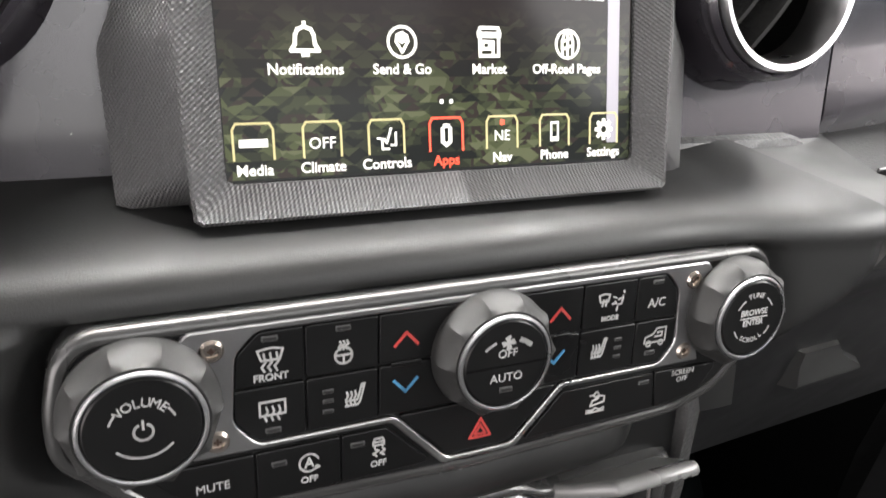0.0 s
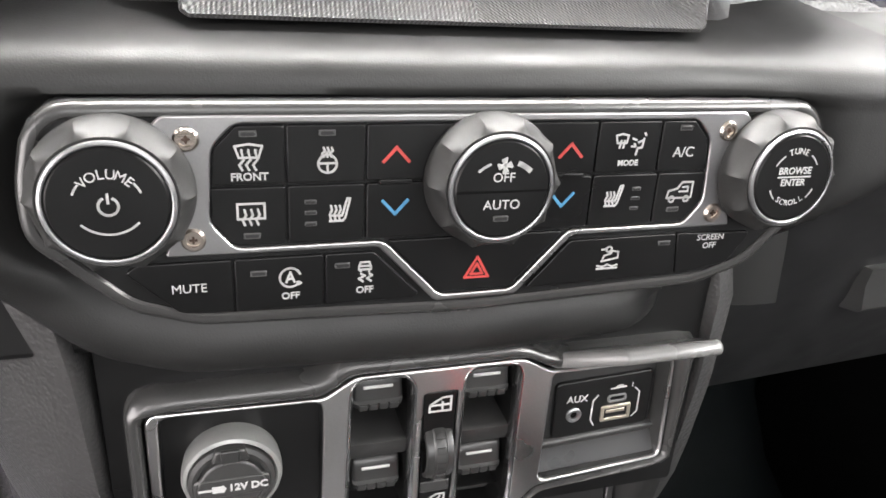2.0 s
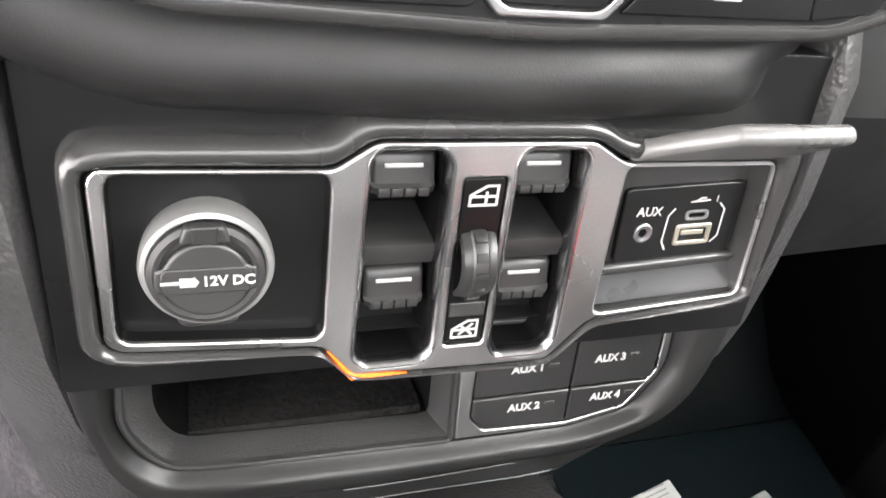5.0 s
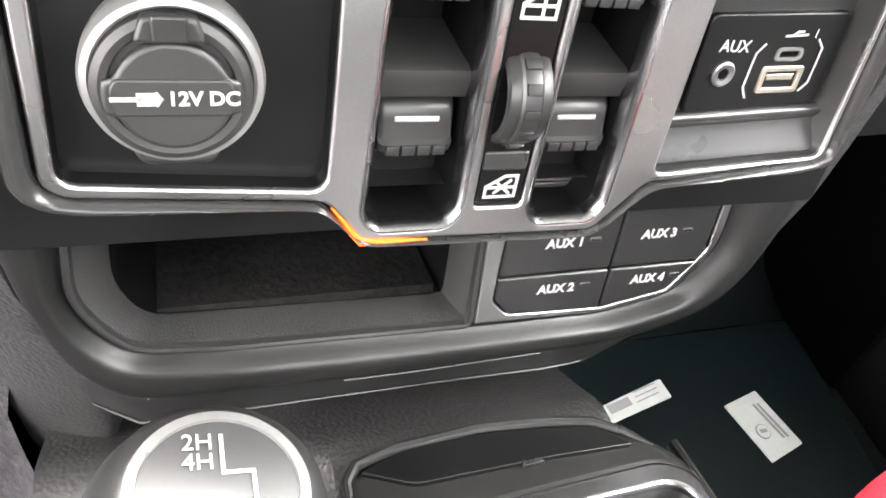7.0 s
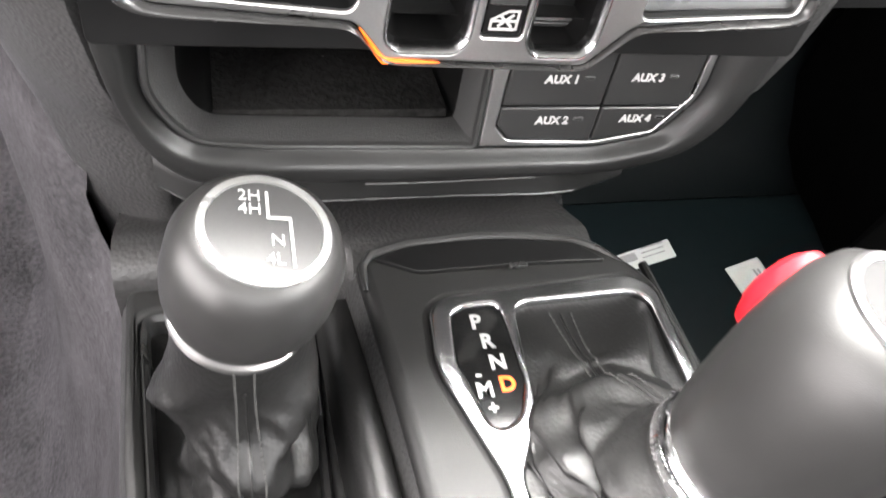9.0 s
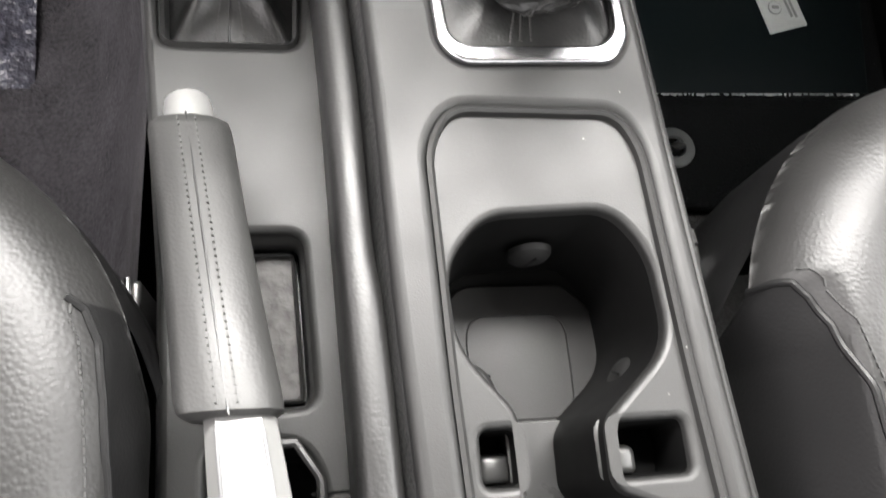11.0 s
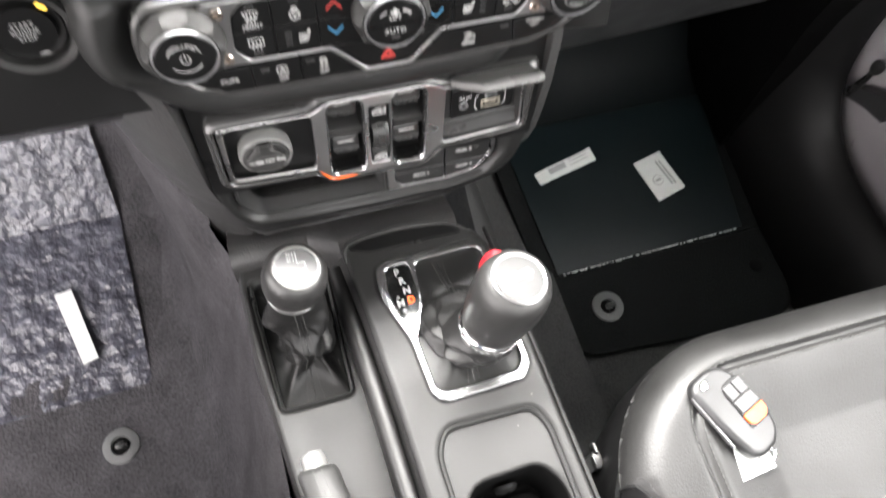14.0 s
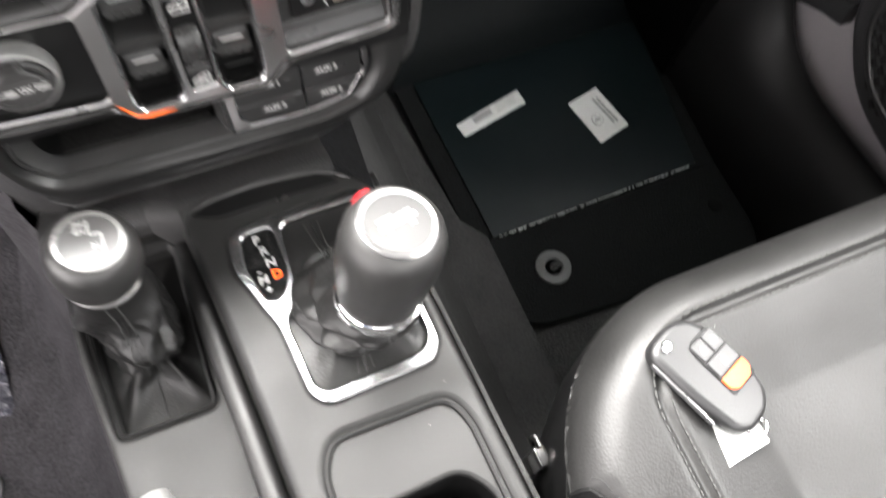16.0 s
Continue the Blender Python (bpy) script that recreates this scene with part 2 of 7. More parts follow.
BARGREY = material("satin_grey_bar", (0.030, 0.030, 0.0295), 0.46, grain=0.25, size=0.0007, dust=0.03, spec=0.42)
CAPR = material("cap_rubber", (0.020, 0.0198, 0.0195), 0.42, grain=0.2, size=0.0006, dust=0.04)
LINERP = material("tray_liner", (0.022, 0.022, 0.0218), 0.50, grain=0.5, size=0.0008, dust=0.30, spec=0.4)
SURR = material("surround_plastic", (0.0095, 0.0095, 0.0094), 0.36, grain=0.2, size=0.0007, dust=0.12, spec=0.45)
RAILP = pebble(material("rail_vinyl", (0.0085, 0.0084, 0.0083), 0.46, vary=0.2, dust=0.03, spec=0.42), 600, 0.25, 0.0004)
LIDP = pebble(material("lid_vinyl", (0.0085, 0.0085, 0.0085), 0.46, vary=0.15, dust=0.02, spec=0.3), 500, 0.4, 0.0005)
GATECHROME = material("gate_chrome", (0.34, 0.34, 0.345), 0.23, metal=1.0, vary=0.05, wear=0.05)
POLISH = material("polished_trim", (0.34, 0.34, 0.345), 0.24, metal=1.0, vary=0.05, wear=0.05)
# near-black colour that holds the shade inside cup, switch and tray wells
WELL = material("shaded_well_black", (0.0026, 0.0026, 0.0026), 0.55, vary=0.2, dust=0.01, spec=0.12)
GLOVEP = material("glovebox_plastic", (0.0130, 0.0130, 0.0135), 0.46, grain=0.3, size=0.0008, dust=0.03, spec=0.42)
SILLBLACK = material("sill_plastic", (0.0055, 0.0055, 0.0057), 0.46, grain=0.25, size=0.0008, dust=0.02, spec=0.22)
TRIMP = material("satin_trim_paint", (0.52, 0.515, 0.515), 0.30, metal=1.0, vary=0.08, size=0.0008, wear=0.05)
DISPLAY = screen_picture()
LIT = glow("lit_white", (0.95, 0.93, 0.86), 1.0)
LIT_RED = glow("lit_red", (1.0, 0.08, 0.03), 1.2)
LIT_GOLD = glow("lit_gold", (0.55, 0.48, 0.22), 0.7)
LIT_ORANGE = glow("lit_orange", (1.0, 0.10, 0.0), 1.3)
# glow for the orange reflection on the switch trim, which is no lamp
AMBER_SHEEN = glow("amber_sheen_glow", (1.0, 0.15, 0.01), 0.7)
LIT_YELLOW = glow("lit_yellow", (1.0, 0.62, 0.08), 1.2)


# ---- mesh tools ----
def thing(name, at, label, category, group="", kind=""):
    ob = new(name)
    ob.empty_display_size = 0.02
    ob.location = at
    return tagged(ob, label, category, group, kind)


def part(name, data, mat, parent=None, label="", sharp=35):
    """Links a bmesh or mesh as one mesh object, under a thing or a part."""
    if isinstance(data, bmesh.types.BMesh):
        me = bpy.data.meshes.new(name)
        bmesh.ops.recalc_face_normals(data, faces=data.faces)
        data.to_mesh(me)
        data.free()
    else:
        me = data
        me.name = name
    me.materials.clear()
    me.materials.append(mat)
    for p in me.polygons:
        p.use_smooth = True
    me.set_sharp_from_angle(angle=radians(sharp))
    ob = new(name, me)
    if parent is not None:
        ob.parent = parent
        if parent.type == "EMPTY":
            ob.matrix_parent_inverse = parent.matrix_basis.inverted()
    return tagged(ob, label)


def panel(o, lean):
    """A frame on a leaning panel: u to the right, v up the panel, w out of it."""
    a = radians(lean)
    s, c = math.sin(a), math.cos(a)
    return Matrix(((1, 0, 0, o[0]), (0, s, -c, o[1]), (0, c, s, o[2]), (0, 0, 0, 1)))


def lying(x, y, z):
    return Matrix.Translation((x, y, z))


def rounded(poly, r, n=4):
    """The polygon with its corners rounded; r is one radius or one for each corner."""
    out, k = [], len(poly)
    rs = r if isinstance(r, (list, tuple)) else [r] * k
    for i in range(k):
        p, a, b = Vector(poly[i]), Vector(poly[i - 1]), Vector(poly[(i + 1) % k])
        da, db = a - p, b - p
        t = min(rs[i], da.length * 0.48, db.length * 0.48)
        if t < 1e-6:
            out.append((p.x, p.y))
            continue
        pa, pb = p + da.normalized() * t, p + db.normalized() * t
        for j in range(n + 1):
            s = j / n
            q = pa * (1 - s) ** 2 + p * 2 * s * (1 - s) + pb * s * s
            out.append((q.x, q.y))
    return out


def mirrored(half):
    """A closed outline from its right half, top to bottom."""
    return list(half) + [(-u, v) for u, v in reversed(half) if abs(u) > 1e-6]


def box2(u0, u1, v0, v1):
    return [(u0, v0), (u1, v0), (u1, v1), (u0, v1)]


def circle(cx, cy, r, n=32, a0=0.0, a1=360.0):
    full = abs(a1 - a0) >= 360
    k = n if full else n + 1
    return [(cx + r * math.cos(radians(a0 + (a1 - a0) * i / n)), cy + r * math.sin(radians(a0 + (a1 - a0) * i / n))) for i in range(k)]


def plate_mesh(outline, holes, w0, w1, m, bevel=0.0005, res=2):
    """A flat piece with its holes, from w0 to w1, its edges rounded."""
    cu = bpy.data.curves.new("plate", "CURVE")
    cu.dimensions, cu.fill_mode = "2D", "BOTH"
    for loop in (outline, *holes):
        sp = cu.splines.new("POLY")
        sp.points.add(len(loop) - 1)
        for q, (u, v) in zip(sp.points, loop):
            q.co = (u, v, 0, 1)
        sp.use_cyclic_u = True
    bevel = min(bevel, (w1 - w0) * 0.49)
    cu.extrude, cu.bevel_depth, cu.bevel_resolution, cu.offset = (w1 - w0) / 2 - bevel, bevel, res, -bevel
    ob = bpy.data.objects.new("plate", cu)
    me = bpy.data.meshes.new_from_object(ob)
    bpy.data.objects.remove(ob)
    bpy.data.curves.remove(cu)
    me.transform(m @ Matrix.Translation((0, 0, (w0 + w1) / 2)))
    return me


def plate(name, outline, w0, w1, m, mat, parent, holes=(), bevel=0.0005, label="", res=2):
    return part(name, plate_mesh(outline, holes, w0, w1, m, bevel, res), mat, parent, label)


def text(name, body, u, v, size, m, mat, parent, w=0.0, thick=0.0002, align="CENTER", turn=0.0, bold=0.0, squeeze=1.0):
    cu = bpy.data.curves.new("words", "FONT")
    cu.body, cu.size, cu.extrude, cu.align_x, cu.align_y, cu.offset = body, size, thick / 2, align, "CENTER", bold
    cu.resolution_u = 3
    ob = bpy.data.objects.new("words", cu)
    me = bpy.data.meshes.new_from_object(ob)
    bpy.data.objects.remove(ob)
    bpy.data.curves.remove(cu)
    me.transform(m @ Matrix.Translation((u, v, w)) @ Matrix.Rotation(radians(turn), 4, "Z") @ Matrix.Diagonal((squeeze, 1, 1, 1)))
    return part(name, me, mat, parent)


def loft(rings, cap0=True, cap1=True, closed=True):
    bm = bmesh.new()
    vs = [[bm.verts.new(p) for p in ring] for ring in rings]
    for a, b in zip(vs, vs[1:]):
        k = len(a)
        for i in range(k if closed else k - 1):
            j = (i + 1) % k
            bm.faces.new((a[i], a[j], b[j], b[i]))
    if cap0 and closed:
        bm.faces.new(vs[0])
    if cap1 and closed:
        bm.faces.new(list(reversed(vs[-1])))
    return bm


def lathe(profile, m, n=40, lobes=0, depth=0.0):
    """A turned body about w; lobes: dents round its rim, as deep as the third value of a profile row."""
    rings = []
    for row in profile:
        r, w = row[0], row[1]
        d = row[2] if len(row) > 2 else 0.0
        ring = []
        for i in range(n):
            a = 2 * math.pi * i / n
            rr = r - (d * abs(math.sin(lobes * a / 2)) ** 0.8 if lobes else 0)
            ring.append(m @ Vector((rr * math.cos(a), rr * math.sin(a), w)))
        rings.append(ring)
    if profile[0][0] > 0.001 and profile[-1][0] > 0.001:
        return loft(rings + [rings[0]], False, False)
    return loft(rings)


def tube(points, r, n=8, closed=False):
    """A round bar along points; r is one radius or one for each point."""
    pts = [Vector(p) for p in points]
    k = len(pts)
    rs = r if isinstance(r, (list, tuple)) else [r] * k
    rings, up = [], None
    for i, p in enumerate(pts):
        d = (pts[(i + 1) % k] - pts[i - 1]) if closed else pts[min(i + 1, k - 1)] - pts[max(i - 1, 0)]
        d.normalize()
        if up is None:
            up = d.orthogonal().normalized()
        up = (up - d * up.dot(d)).normalized()
        side = d.cross(up)
        rings.append([p + (up * math.cos(2 * math.pi * j / n) + side * math.sin(2 * math.pi * j / n)) * rs[i] for j in range(n)])
    if closed:
        rings.append(rings[0])
        bm = loft(rings, False, False)
        bmesh.ops.remove_doubles(bm, verts=bm.verts, dist=1e-6)
        return bm
    return loft(rings)


def strokes(lines, width, m, w0=0.0, thick=0.00025):
    """Thin raised lines, as printed symbols are made of."""
    bm = bmesh.new()

    def prism(q):
        a = [bm.verts.new(m @ Vector((x, y, w0))) for x, y in q]
        b = [bm.verts.new(m @ Vector((x, y, w0 + thick))) for x, y in q]
        bm.faces.new(b)
        for i in range(len(q)):
            j = (i + 1) % len(q)
            bm.faces.new((a[i], a[j], b[j], b[i]))

    for line in lines:
        for (x0, y0), (x1, y1) in zip(line, line[1:]):
            d = Vector((x1 - x0, y1 - y0))
            if d.length < 1e-7:
                continue
            d.normalize()
            e = d * width * 0.35
            s = Vector((-d.y, d.x)) * width / 2
            prism([(x0 - e.x - s.x, y0 - e.y - s.y), (x1 + e.x - s.x, y1 + e.y - s.y), (x1 + e.x + s.x, y1 + e.y + s.y), (x0 - e.x + s.x, y0 - e.y + s.y)])
    return bm


def icon(name, lines, u, v, s, width, m, mat, parent, w=0.0):
    """A symbol from lines in a unit square, s metres wide, about (u, v)."""
    return part(name, strokes([[(u + x * s, v + y * s) for x, y in ln] for ln in lines], width, m, w), mat, parent)


def sweep(profile, xs, shift=None):
    """A profile of (y, z) drawn along x; shift(x) moves it by (dy, dz)."""
    rings = []
    for x in xs:
        dy, dz = shift(x) if shift else (0, 0)
        rings.append([Vector((x, y + dy, z + dz)) for y, z in profile])
    return loft(rings)


def box(x0, x1, y0, y1, z0, z1, r=0.003, n=3):
    """A box with rounded edges."""
    bm = bmesh.new()
    bmesh.ops.create_cube(bm, size=1)
    for q in bm.verts:
        q.co = ((x0 + x1) / 2 + q.co.x * (x1 - x0), (y0 + y1) / 2 + q.co.y * (y1 - y0), (z0 + z1) / 2 + q.co.z * (z1 - z0))
    if r:
        bmesh.ops.bevel(bm, geom=list(bm.edges), offset=r, segments=n, affect="EDGES", profile=0.5)
    return bm


def grow(loop, d):
    """The outline moved outwards by d (inwards: minus)."""
    area = sum(a[0] * b[1] - b[0] * a[1] for a, b in zip(loop, loop[1:] + loop[:1]))
    sgn = 1 if area > 0 else -1
    out, k = [], len(loop)
    for i in range(k):
        p, a, b = Vector(loop[i]), Vector(loop[i - 1]), Vector(loop[(i + 1) % k])
        t = (b - a)
        if t.length < 1e-9:
            out.append(tuple(p))
            continue
        t.normalize()
        out.append((p.x + sgn * t.y * d, p.y - sgn * t.x * d))
    return out


def rim(loop, steps, m):
    """Rings round an outline: steps of (outward, w)."""
    return [[m @ Vector((u, v, w)) for u, v in grow(loop, d)] for d, w in steps]


# ---- cabin shell ----
def structure(name, bm, mat, label, category):
    ob = part(name, bm, mat, None, label)
    return tagged(ob, label, category, kind="structure")


structure("floor", sweep([(-1.7, -0.03), (0.22, -0.03), (0.34, 0.02), (0.62, 0.36), (0.66, 0.36), (0.66, -0.06), (-1.7, -0.06)], [-0.80, 0.80]), CARPET, "carpeted cabin floor, darkened for shade, with a rising toe board", "floor")
# carpet in its lighter tone, as the floor below is painted for shade
structure("floor_carpet", box(0.20, 0.72, -0.90, 0.04, -0.034, -0.0255, 0.002), CARPET3, "grey carpet on the floor before the passenger seat", "carpet")
structure("firewall", box(-0.80, 0.80, 0.62, 0.66, 0.30, 0.95, 0), BLACK, "dark firewall behind the dashboard", "wall")
structure("wall_rear", box(-0.80, 0.80, -1.72, -1.68, -0.05, 0.82, 0), DOORTRIM, "dark plain rear cabin wall below the window", "wall")
structure("sill_driver", box(-0.80, -0.70, -1.7, 0.62, -0.05, 0.08, 0.02), DOORTRIM, "dark driver door sill below the open doorway", "sill")
structure("wall_driver_rear", box(-0.80, -0.745, -1.7, -0.95, -0.05, 0.80, 0.01), DOORTRIM, "dark plain cabin wall behind the driver doorway", "wall")
structure("ground", sweep([(-40, -0.62), (40, -0.62), (40, -0.66), (-40, -0.66)], [-40, 40]), material("asphalt", (0.055, 0.055, 0.055), 0.9, grain=0.6, size=0.01), "grey asphalt ground outside the car", "ground")
structure("ceiling", box(-0.80, 0.80, -0.94, -0.02, 1.32, 1.36, 0.01), LINER, "grey cloth headliner over the front seats", "ceiling")
# ceiling gap ahead of this strip is made up, to let the fill in
structure("ceiling_rear", box(-0.80, 0.80, -1.72, -1.52, 1.32, 1.36, 0.01), LINER, "grey headliner behind a gap left for the added fill lamp", "ceiling")
structure("ceiling_header", box(-0.80, 0.80, -0.02, 0.08, 1.31, 1.36, 0.01), LINER, "pale grey windscreen header", "ceiling")
for sx in (-1, 1):
    structure("roof_rail", box(sx * 0.70 - 0.06, sx * 0.70 + 0.06, -1.7, 0.05, 1.30, 1.36, 0.01), LINER, "pale grey roof side rail", "trim")

# ---- dashboard ----
dash = thing("dashboard", (0, 0.06, 0.70), "dark dashboard with a padded ledge and body-coloured upper panel", "dashboard")
UP = panel((-0.003, 0.066, 0.716), 10)
VENTS, vent_r = ((0.164, 0.082, 0.026), (-0.180, 0.085, 0.024)), 0.040
soft_slant = lambda x: (0.05 * (x - 0.229) ** 2 / (x - 0.229 + 0.05) - 0.0004, 0.0)
brow = []
for i in range(27):
    x = 0.2340 + 0.0190 * i
    dy = soft_slant(x)[0] if x > 0.229 else 0.0
    vc = min(0.060, 0.16 * max(0.0, x - 0.19))
    brow.append([UP @ Vector((x + 0.003, v, w)) + Vector((0, dy, 0)) for v, w in ((0.20, 0.0), (0.13, 0.0), (vc + 0.012, 0.0), (vc + 0.005, -0.0008), (vc + 0.001, -0.0030), (vc - 0.003, -0.0065), (vc * 0.45 - 0.004, -0.0075 - 0.28 * vc), (-0.004, -0.0085 - 0.5 * vc), (-0.004, -0.06), (0.20, -0.06))])
part("upper_panel", loft(brow), UPPER, dash, "dark metallic painted upper panel")
plate("upper_panel", rounded(box2(-0.74, 0.2362, 0.0, 0.20), 0.002), -0.03, 0.0, UP, UPPER, dash,
      holes=[circle(u, v, vent_r * 0.93, 40) for u, v, w in VENTS] + [circle(-0.275, 0.098, vent_r * 0.9, 32)], bevel=0.0005, label="dark metallic painted upper panel")
part("dash_top", sweep([(0.103, 0.907), (0.106, 0.912), (0.115, 0.915), (0.40, 0.935), (0.618, 0.948), (0.618, 0.90), (0.110, 0.888)], [-0.74, 0.74]), SOFT, dash)

LEDGE = [(0.085, 0.725), (0.060, 0.7190), (0.045, 0.7155), (0.034, 0.7130), (0.026, 0.7112), (0.0190, 0.7094), (0.0145, 0.7079), (0.0110, 0.7061), (0.0084, 0.7038), (0.0068, 0.7012), (0.0060, 0.6985), (0.0057, 0.6962)]
HV = panel((-0.003, -0.002, 0.665), 6.9)
HV_OUT = rounded(mirrored([(0.0, 0.0296), (0.1353, 0.0296), (0.1433, 0.0223), (0.1474, 0.0047), (0.1473, -0.0122), (0.1205, -0.0385), (0.0985, -0.0458), (0.0, -0.0491)]), 0.006, 5)
# the moulding round the climate panel: open above, wider towards the passenger
MOULD = [(-0.1474, 0.20), (-0.1474, -0.0122), (-0.1205, -0.0385), (-0.0985, -0.0458), (0.0, -0.0491), (0.0985, -0.0458), (0.128, -0.0350), (0.205, 0.0020), (0.232, 0.0200), (0.236, 0.20)]
LEG = ((-1, -0.016), (0.0008, -0.015), (0.004, -0.0115), (0.008, -0.0055), (0.012, -0.0012), (0.0165, 0.0005), (0.021, -0.0004), (0.025, -0.0035), (0.029, -0.0095), (0.033, -0.0180), (0.039, -0.0260), (1, -0.0265))
LIP = ((-1, -0.016), (0.0008, -0.0125), (0.005, -0.0108), (0.009, -0.0090), (0.013, -0.0079), (0.018, -0.0076), (0.022, -0.0086), (0.026, -0.0115), (0.029, -0.0172), (0.032, -0.030), (0.040, -0.055), (1, -0.060))
FLANK = ((-1, -0.016), (0.0008, -0.0150), (0.004, -0.0105), (0.009, -0.0062), (0.015, -0.0045), (1, -0.0042))
ROLL = ((-1, 0.0), (-0.010, 0.0), (-0.004, -0.0012), (0.0, -0.0042), (0.004, -0.0115), (0.008, -0.026), (0.014, -0.055), (1, -0.060))
smooth = lambda t: max(0.0, min(1.0, t)) ** 2 * (3 - 2 * max(0.0, min(1.0, t)))
follow_table = lambda table, x: float(np.interp(x, [p[0] for p in table], [p[1] for p in table]))


def outside(loop, u, v):
    """How far a point lies outside a closed outline (inside: minus)."""
    best, odd = 9.0, False
    for (ax_, ay_), (bx, by) in zip(loop, loop[1:] + loop[:1]):
        ex, ey = bx - ax_, by - ay_
        k = max(0.0, min(1.0, ((u - ax_) * ex + (v - ay_) * ey) / (ex * ex + ey * ey + 1e-12)))
        best = min(best, math.hypot(u - ax_ - k * ex, v - ay_ - k * ey))
        if (ay_ > v) != (by > v) and u < ax_ + (v - ay_) / (by - ay_) * ex:
            odd = not odd
    return -best if odd else best


def ledge_shift(x):
    t = smooth((-x - 0.003 - 0.1474 - 0.014) / 0.026)
    e = smooth((x - 0.09) / 0.12)
    return (0.024 * t - 0.0150 * e, 0.007 * t)


def mould_depth(u, v):
    """How far the moulding stands out of the climate panel's plane."""
    d, e = outside(HV_OUT, u, v), outside(MOULD, u, v)
    low = smooth((-0.016 - v) / 0.024)
    left = follow_table(LEG, d) * (1 - low) + follow_table(LIP, d) * low - 0.004 * smooth((0.030 - v) / 0.008) * smooth((d - 0.030) / 0.01)
    right = follow_table(FLANK, d) + follow_table(ROLL, e)
    k = smooth((u + 0.05) / 0.02)
    edge_low = follow_table(LIP, d)
    far_right = smooth((u - 0.070) / 0.075)
    right = edge_low * (1 - far_right) + right * far_right
    return left * (1 - k) + right * k


def seam_end(y):
    """Where the ledge ends, on the slant, against the grab bar."""
    return min(0.222, 0.2095 - 0.66 * (y + 0.006))


front_v = [0.0290 - 0.0022 * i for i in range(14)] + [-0.0020 - 0.0030 * i for i in range(28)]
mould = []
mould_x = [-0.74, -0.45, -0.30, -0.25, -0.225, -0.210] + [-0.204 + 0.0025 * i for i in range(30)] + [-0.125 + 0.0083 * i for i in range(31)] + [0.130 + 0.0085 * i for i in range(11)] + [0.232]
for x in mould_x:
    col = []
    for k, (y, z) in enumerate(LEDGE + [(None, v) for v in front_v]):
        dy, dz = ledge_shift(x)
        if y is None:
            q = HV @ Vector((x + 0.003, z, mould_depth(x + 0.003, z)))
            q.y += dy if x > 0 else 0.0
        else:
            q = Vector((x, y + dy, z + dz))
        if x > 0.1299:
            q.x = 0.130 + (seam_end(q.y) - 0.130) * (x - 0.130) / (0.232 - 0.130)
        col.append(q)
    mould.append(col)
part("ledge", loft(mould, False, False, False), DASH, dash, "padded satin grey ledge with a rounded panel surround", sharp=75)


def cut_end(bm, x_from, gap):
    """Cuts the end of a strip on the slant where ledge and grab bar meet."""
    for v in bm.verts:
        if abs(v.co.x - x_from) < 1e-5:
            v.co.x = seam_end(v.co.y) + gap
    return bm


part("seam", tube([(-0.216, 0.034 + 0.01 * i, 0.7170 + 0.00185 * i) for i in range(6)], 0.0006, 6), BLACK, dash)
slant = lambda x: (0.05 * max(0.0, x - 0.233), 0.004 * max(0.0, x - 0.233))
BAR = [(0.085, 0.7250), (0.045, 0.7153), (0.030, 0.7120), (0.020, 0.7098), (0.0125, 0.7084), (0.0062, 0.7070), (0.0004, 0.7048), (-0.0042, 0.7015), (-0.0066, 0.6965), (-0.0064, 0.6880), (-0.0035, 0.6780), (0.002, 0.6720), (0.012, 0.6690), (0.085, 0.664)]
bar_rings = []
for x, g in ((0.2328, 0.0), (0.2380, 0.0), (0.2450, 0.5), (0.2540, 1.0), (0.30, 1.0), (0.40, 1.0), (0.50, 1.0), (0.60, 1.0), (0.74, 1.0)):
    dy, dz = slant(x)
    low = {0: (0.085, 0.700), 1: (0.034, 0.700), 2: (0.0265, 0.7050), 3: (0.0220, 0.7105)}
    bar_rings.append([Vector((x, (y * (1 - g) + low.get(i, (y, z))[0] * g) + dy, (z * (1 - g) + low.get(i, (y, z))[1] * g) + dz)) for i, (y, z) in enumerate(BAR)])
part("passenger_bar", cut_end(loft(bar_rings), 0.2328, 0.0010), BARGREY, dash, "satin grey grab bar trim", sharp=50)
part("strip", sweep([(0.072, 0.7245), (0.0655, 0.7243), (0.0618, 0.7228), (0.0600, 0.7180), (0.072, 0.717)], [0.10, 0.16, 0.205, 0.212, 0.216], lambda x: (0.0, -0.25 * max(0.0, x - 0.205))), GRAINED, dash)
part("lid_groove", sweep([(0.085, 0.7075), (0.022, 0.7060), (0.022, 0.700), (0.085, 0.700)], [0.2005, 0.235, 0.74], slant), BLACK, dash)
lid_bm = sweep([(0.100, 0.734), (0.0700, 0.7310), (0.0560, 0.7245), (0.0450, 0.7185), (0.0370, 0.7140), (0.0335, 0.7115), (0.036, 0.7070), (0.100, 0.707)],
               [0.232, 0.236, 0.25, 0.30, 0.40, 0.5, 0.60, 0.66], slant)
for v in lid_bm.verts:
    if v.co.z > 0.7120:
        v.co.z = 0.7120 + (v.co.z - 0.7120) * (0.42 + 0.58 * min(1.0, max(0.0, (v.co.x - 0.232) / 0.25)))
    if v.co.x < 0.234 and v.co.y < 0.05:
        v.co.x += 0.9 * (0.05 - v.co.y)
    if v.co.x < 0.241 and v.co.y > 0.0499:
        v.co.x += 0.22 * max(0.0, 0.058 - v.co.y) + 0.004
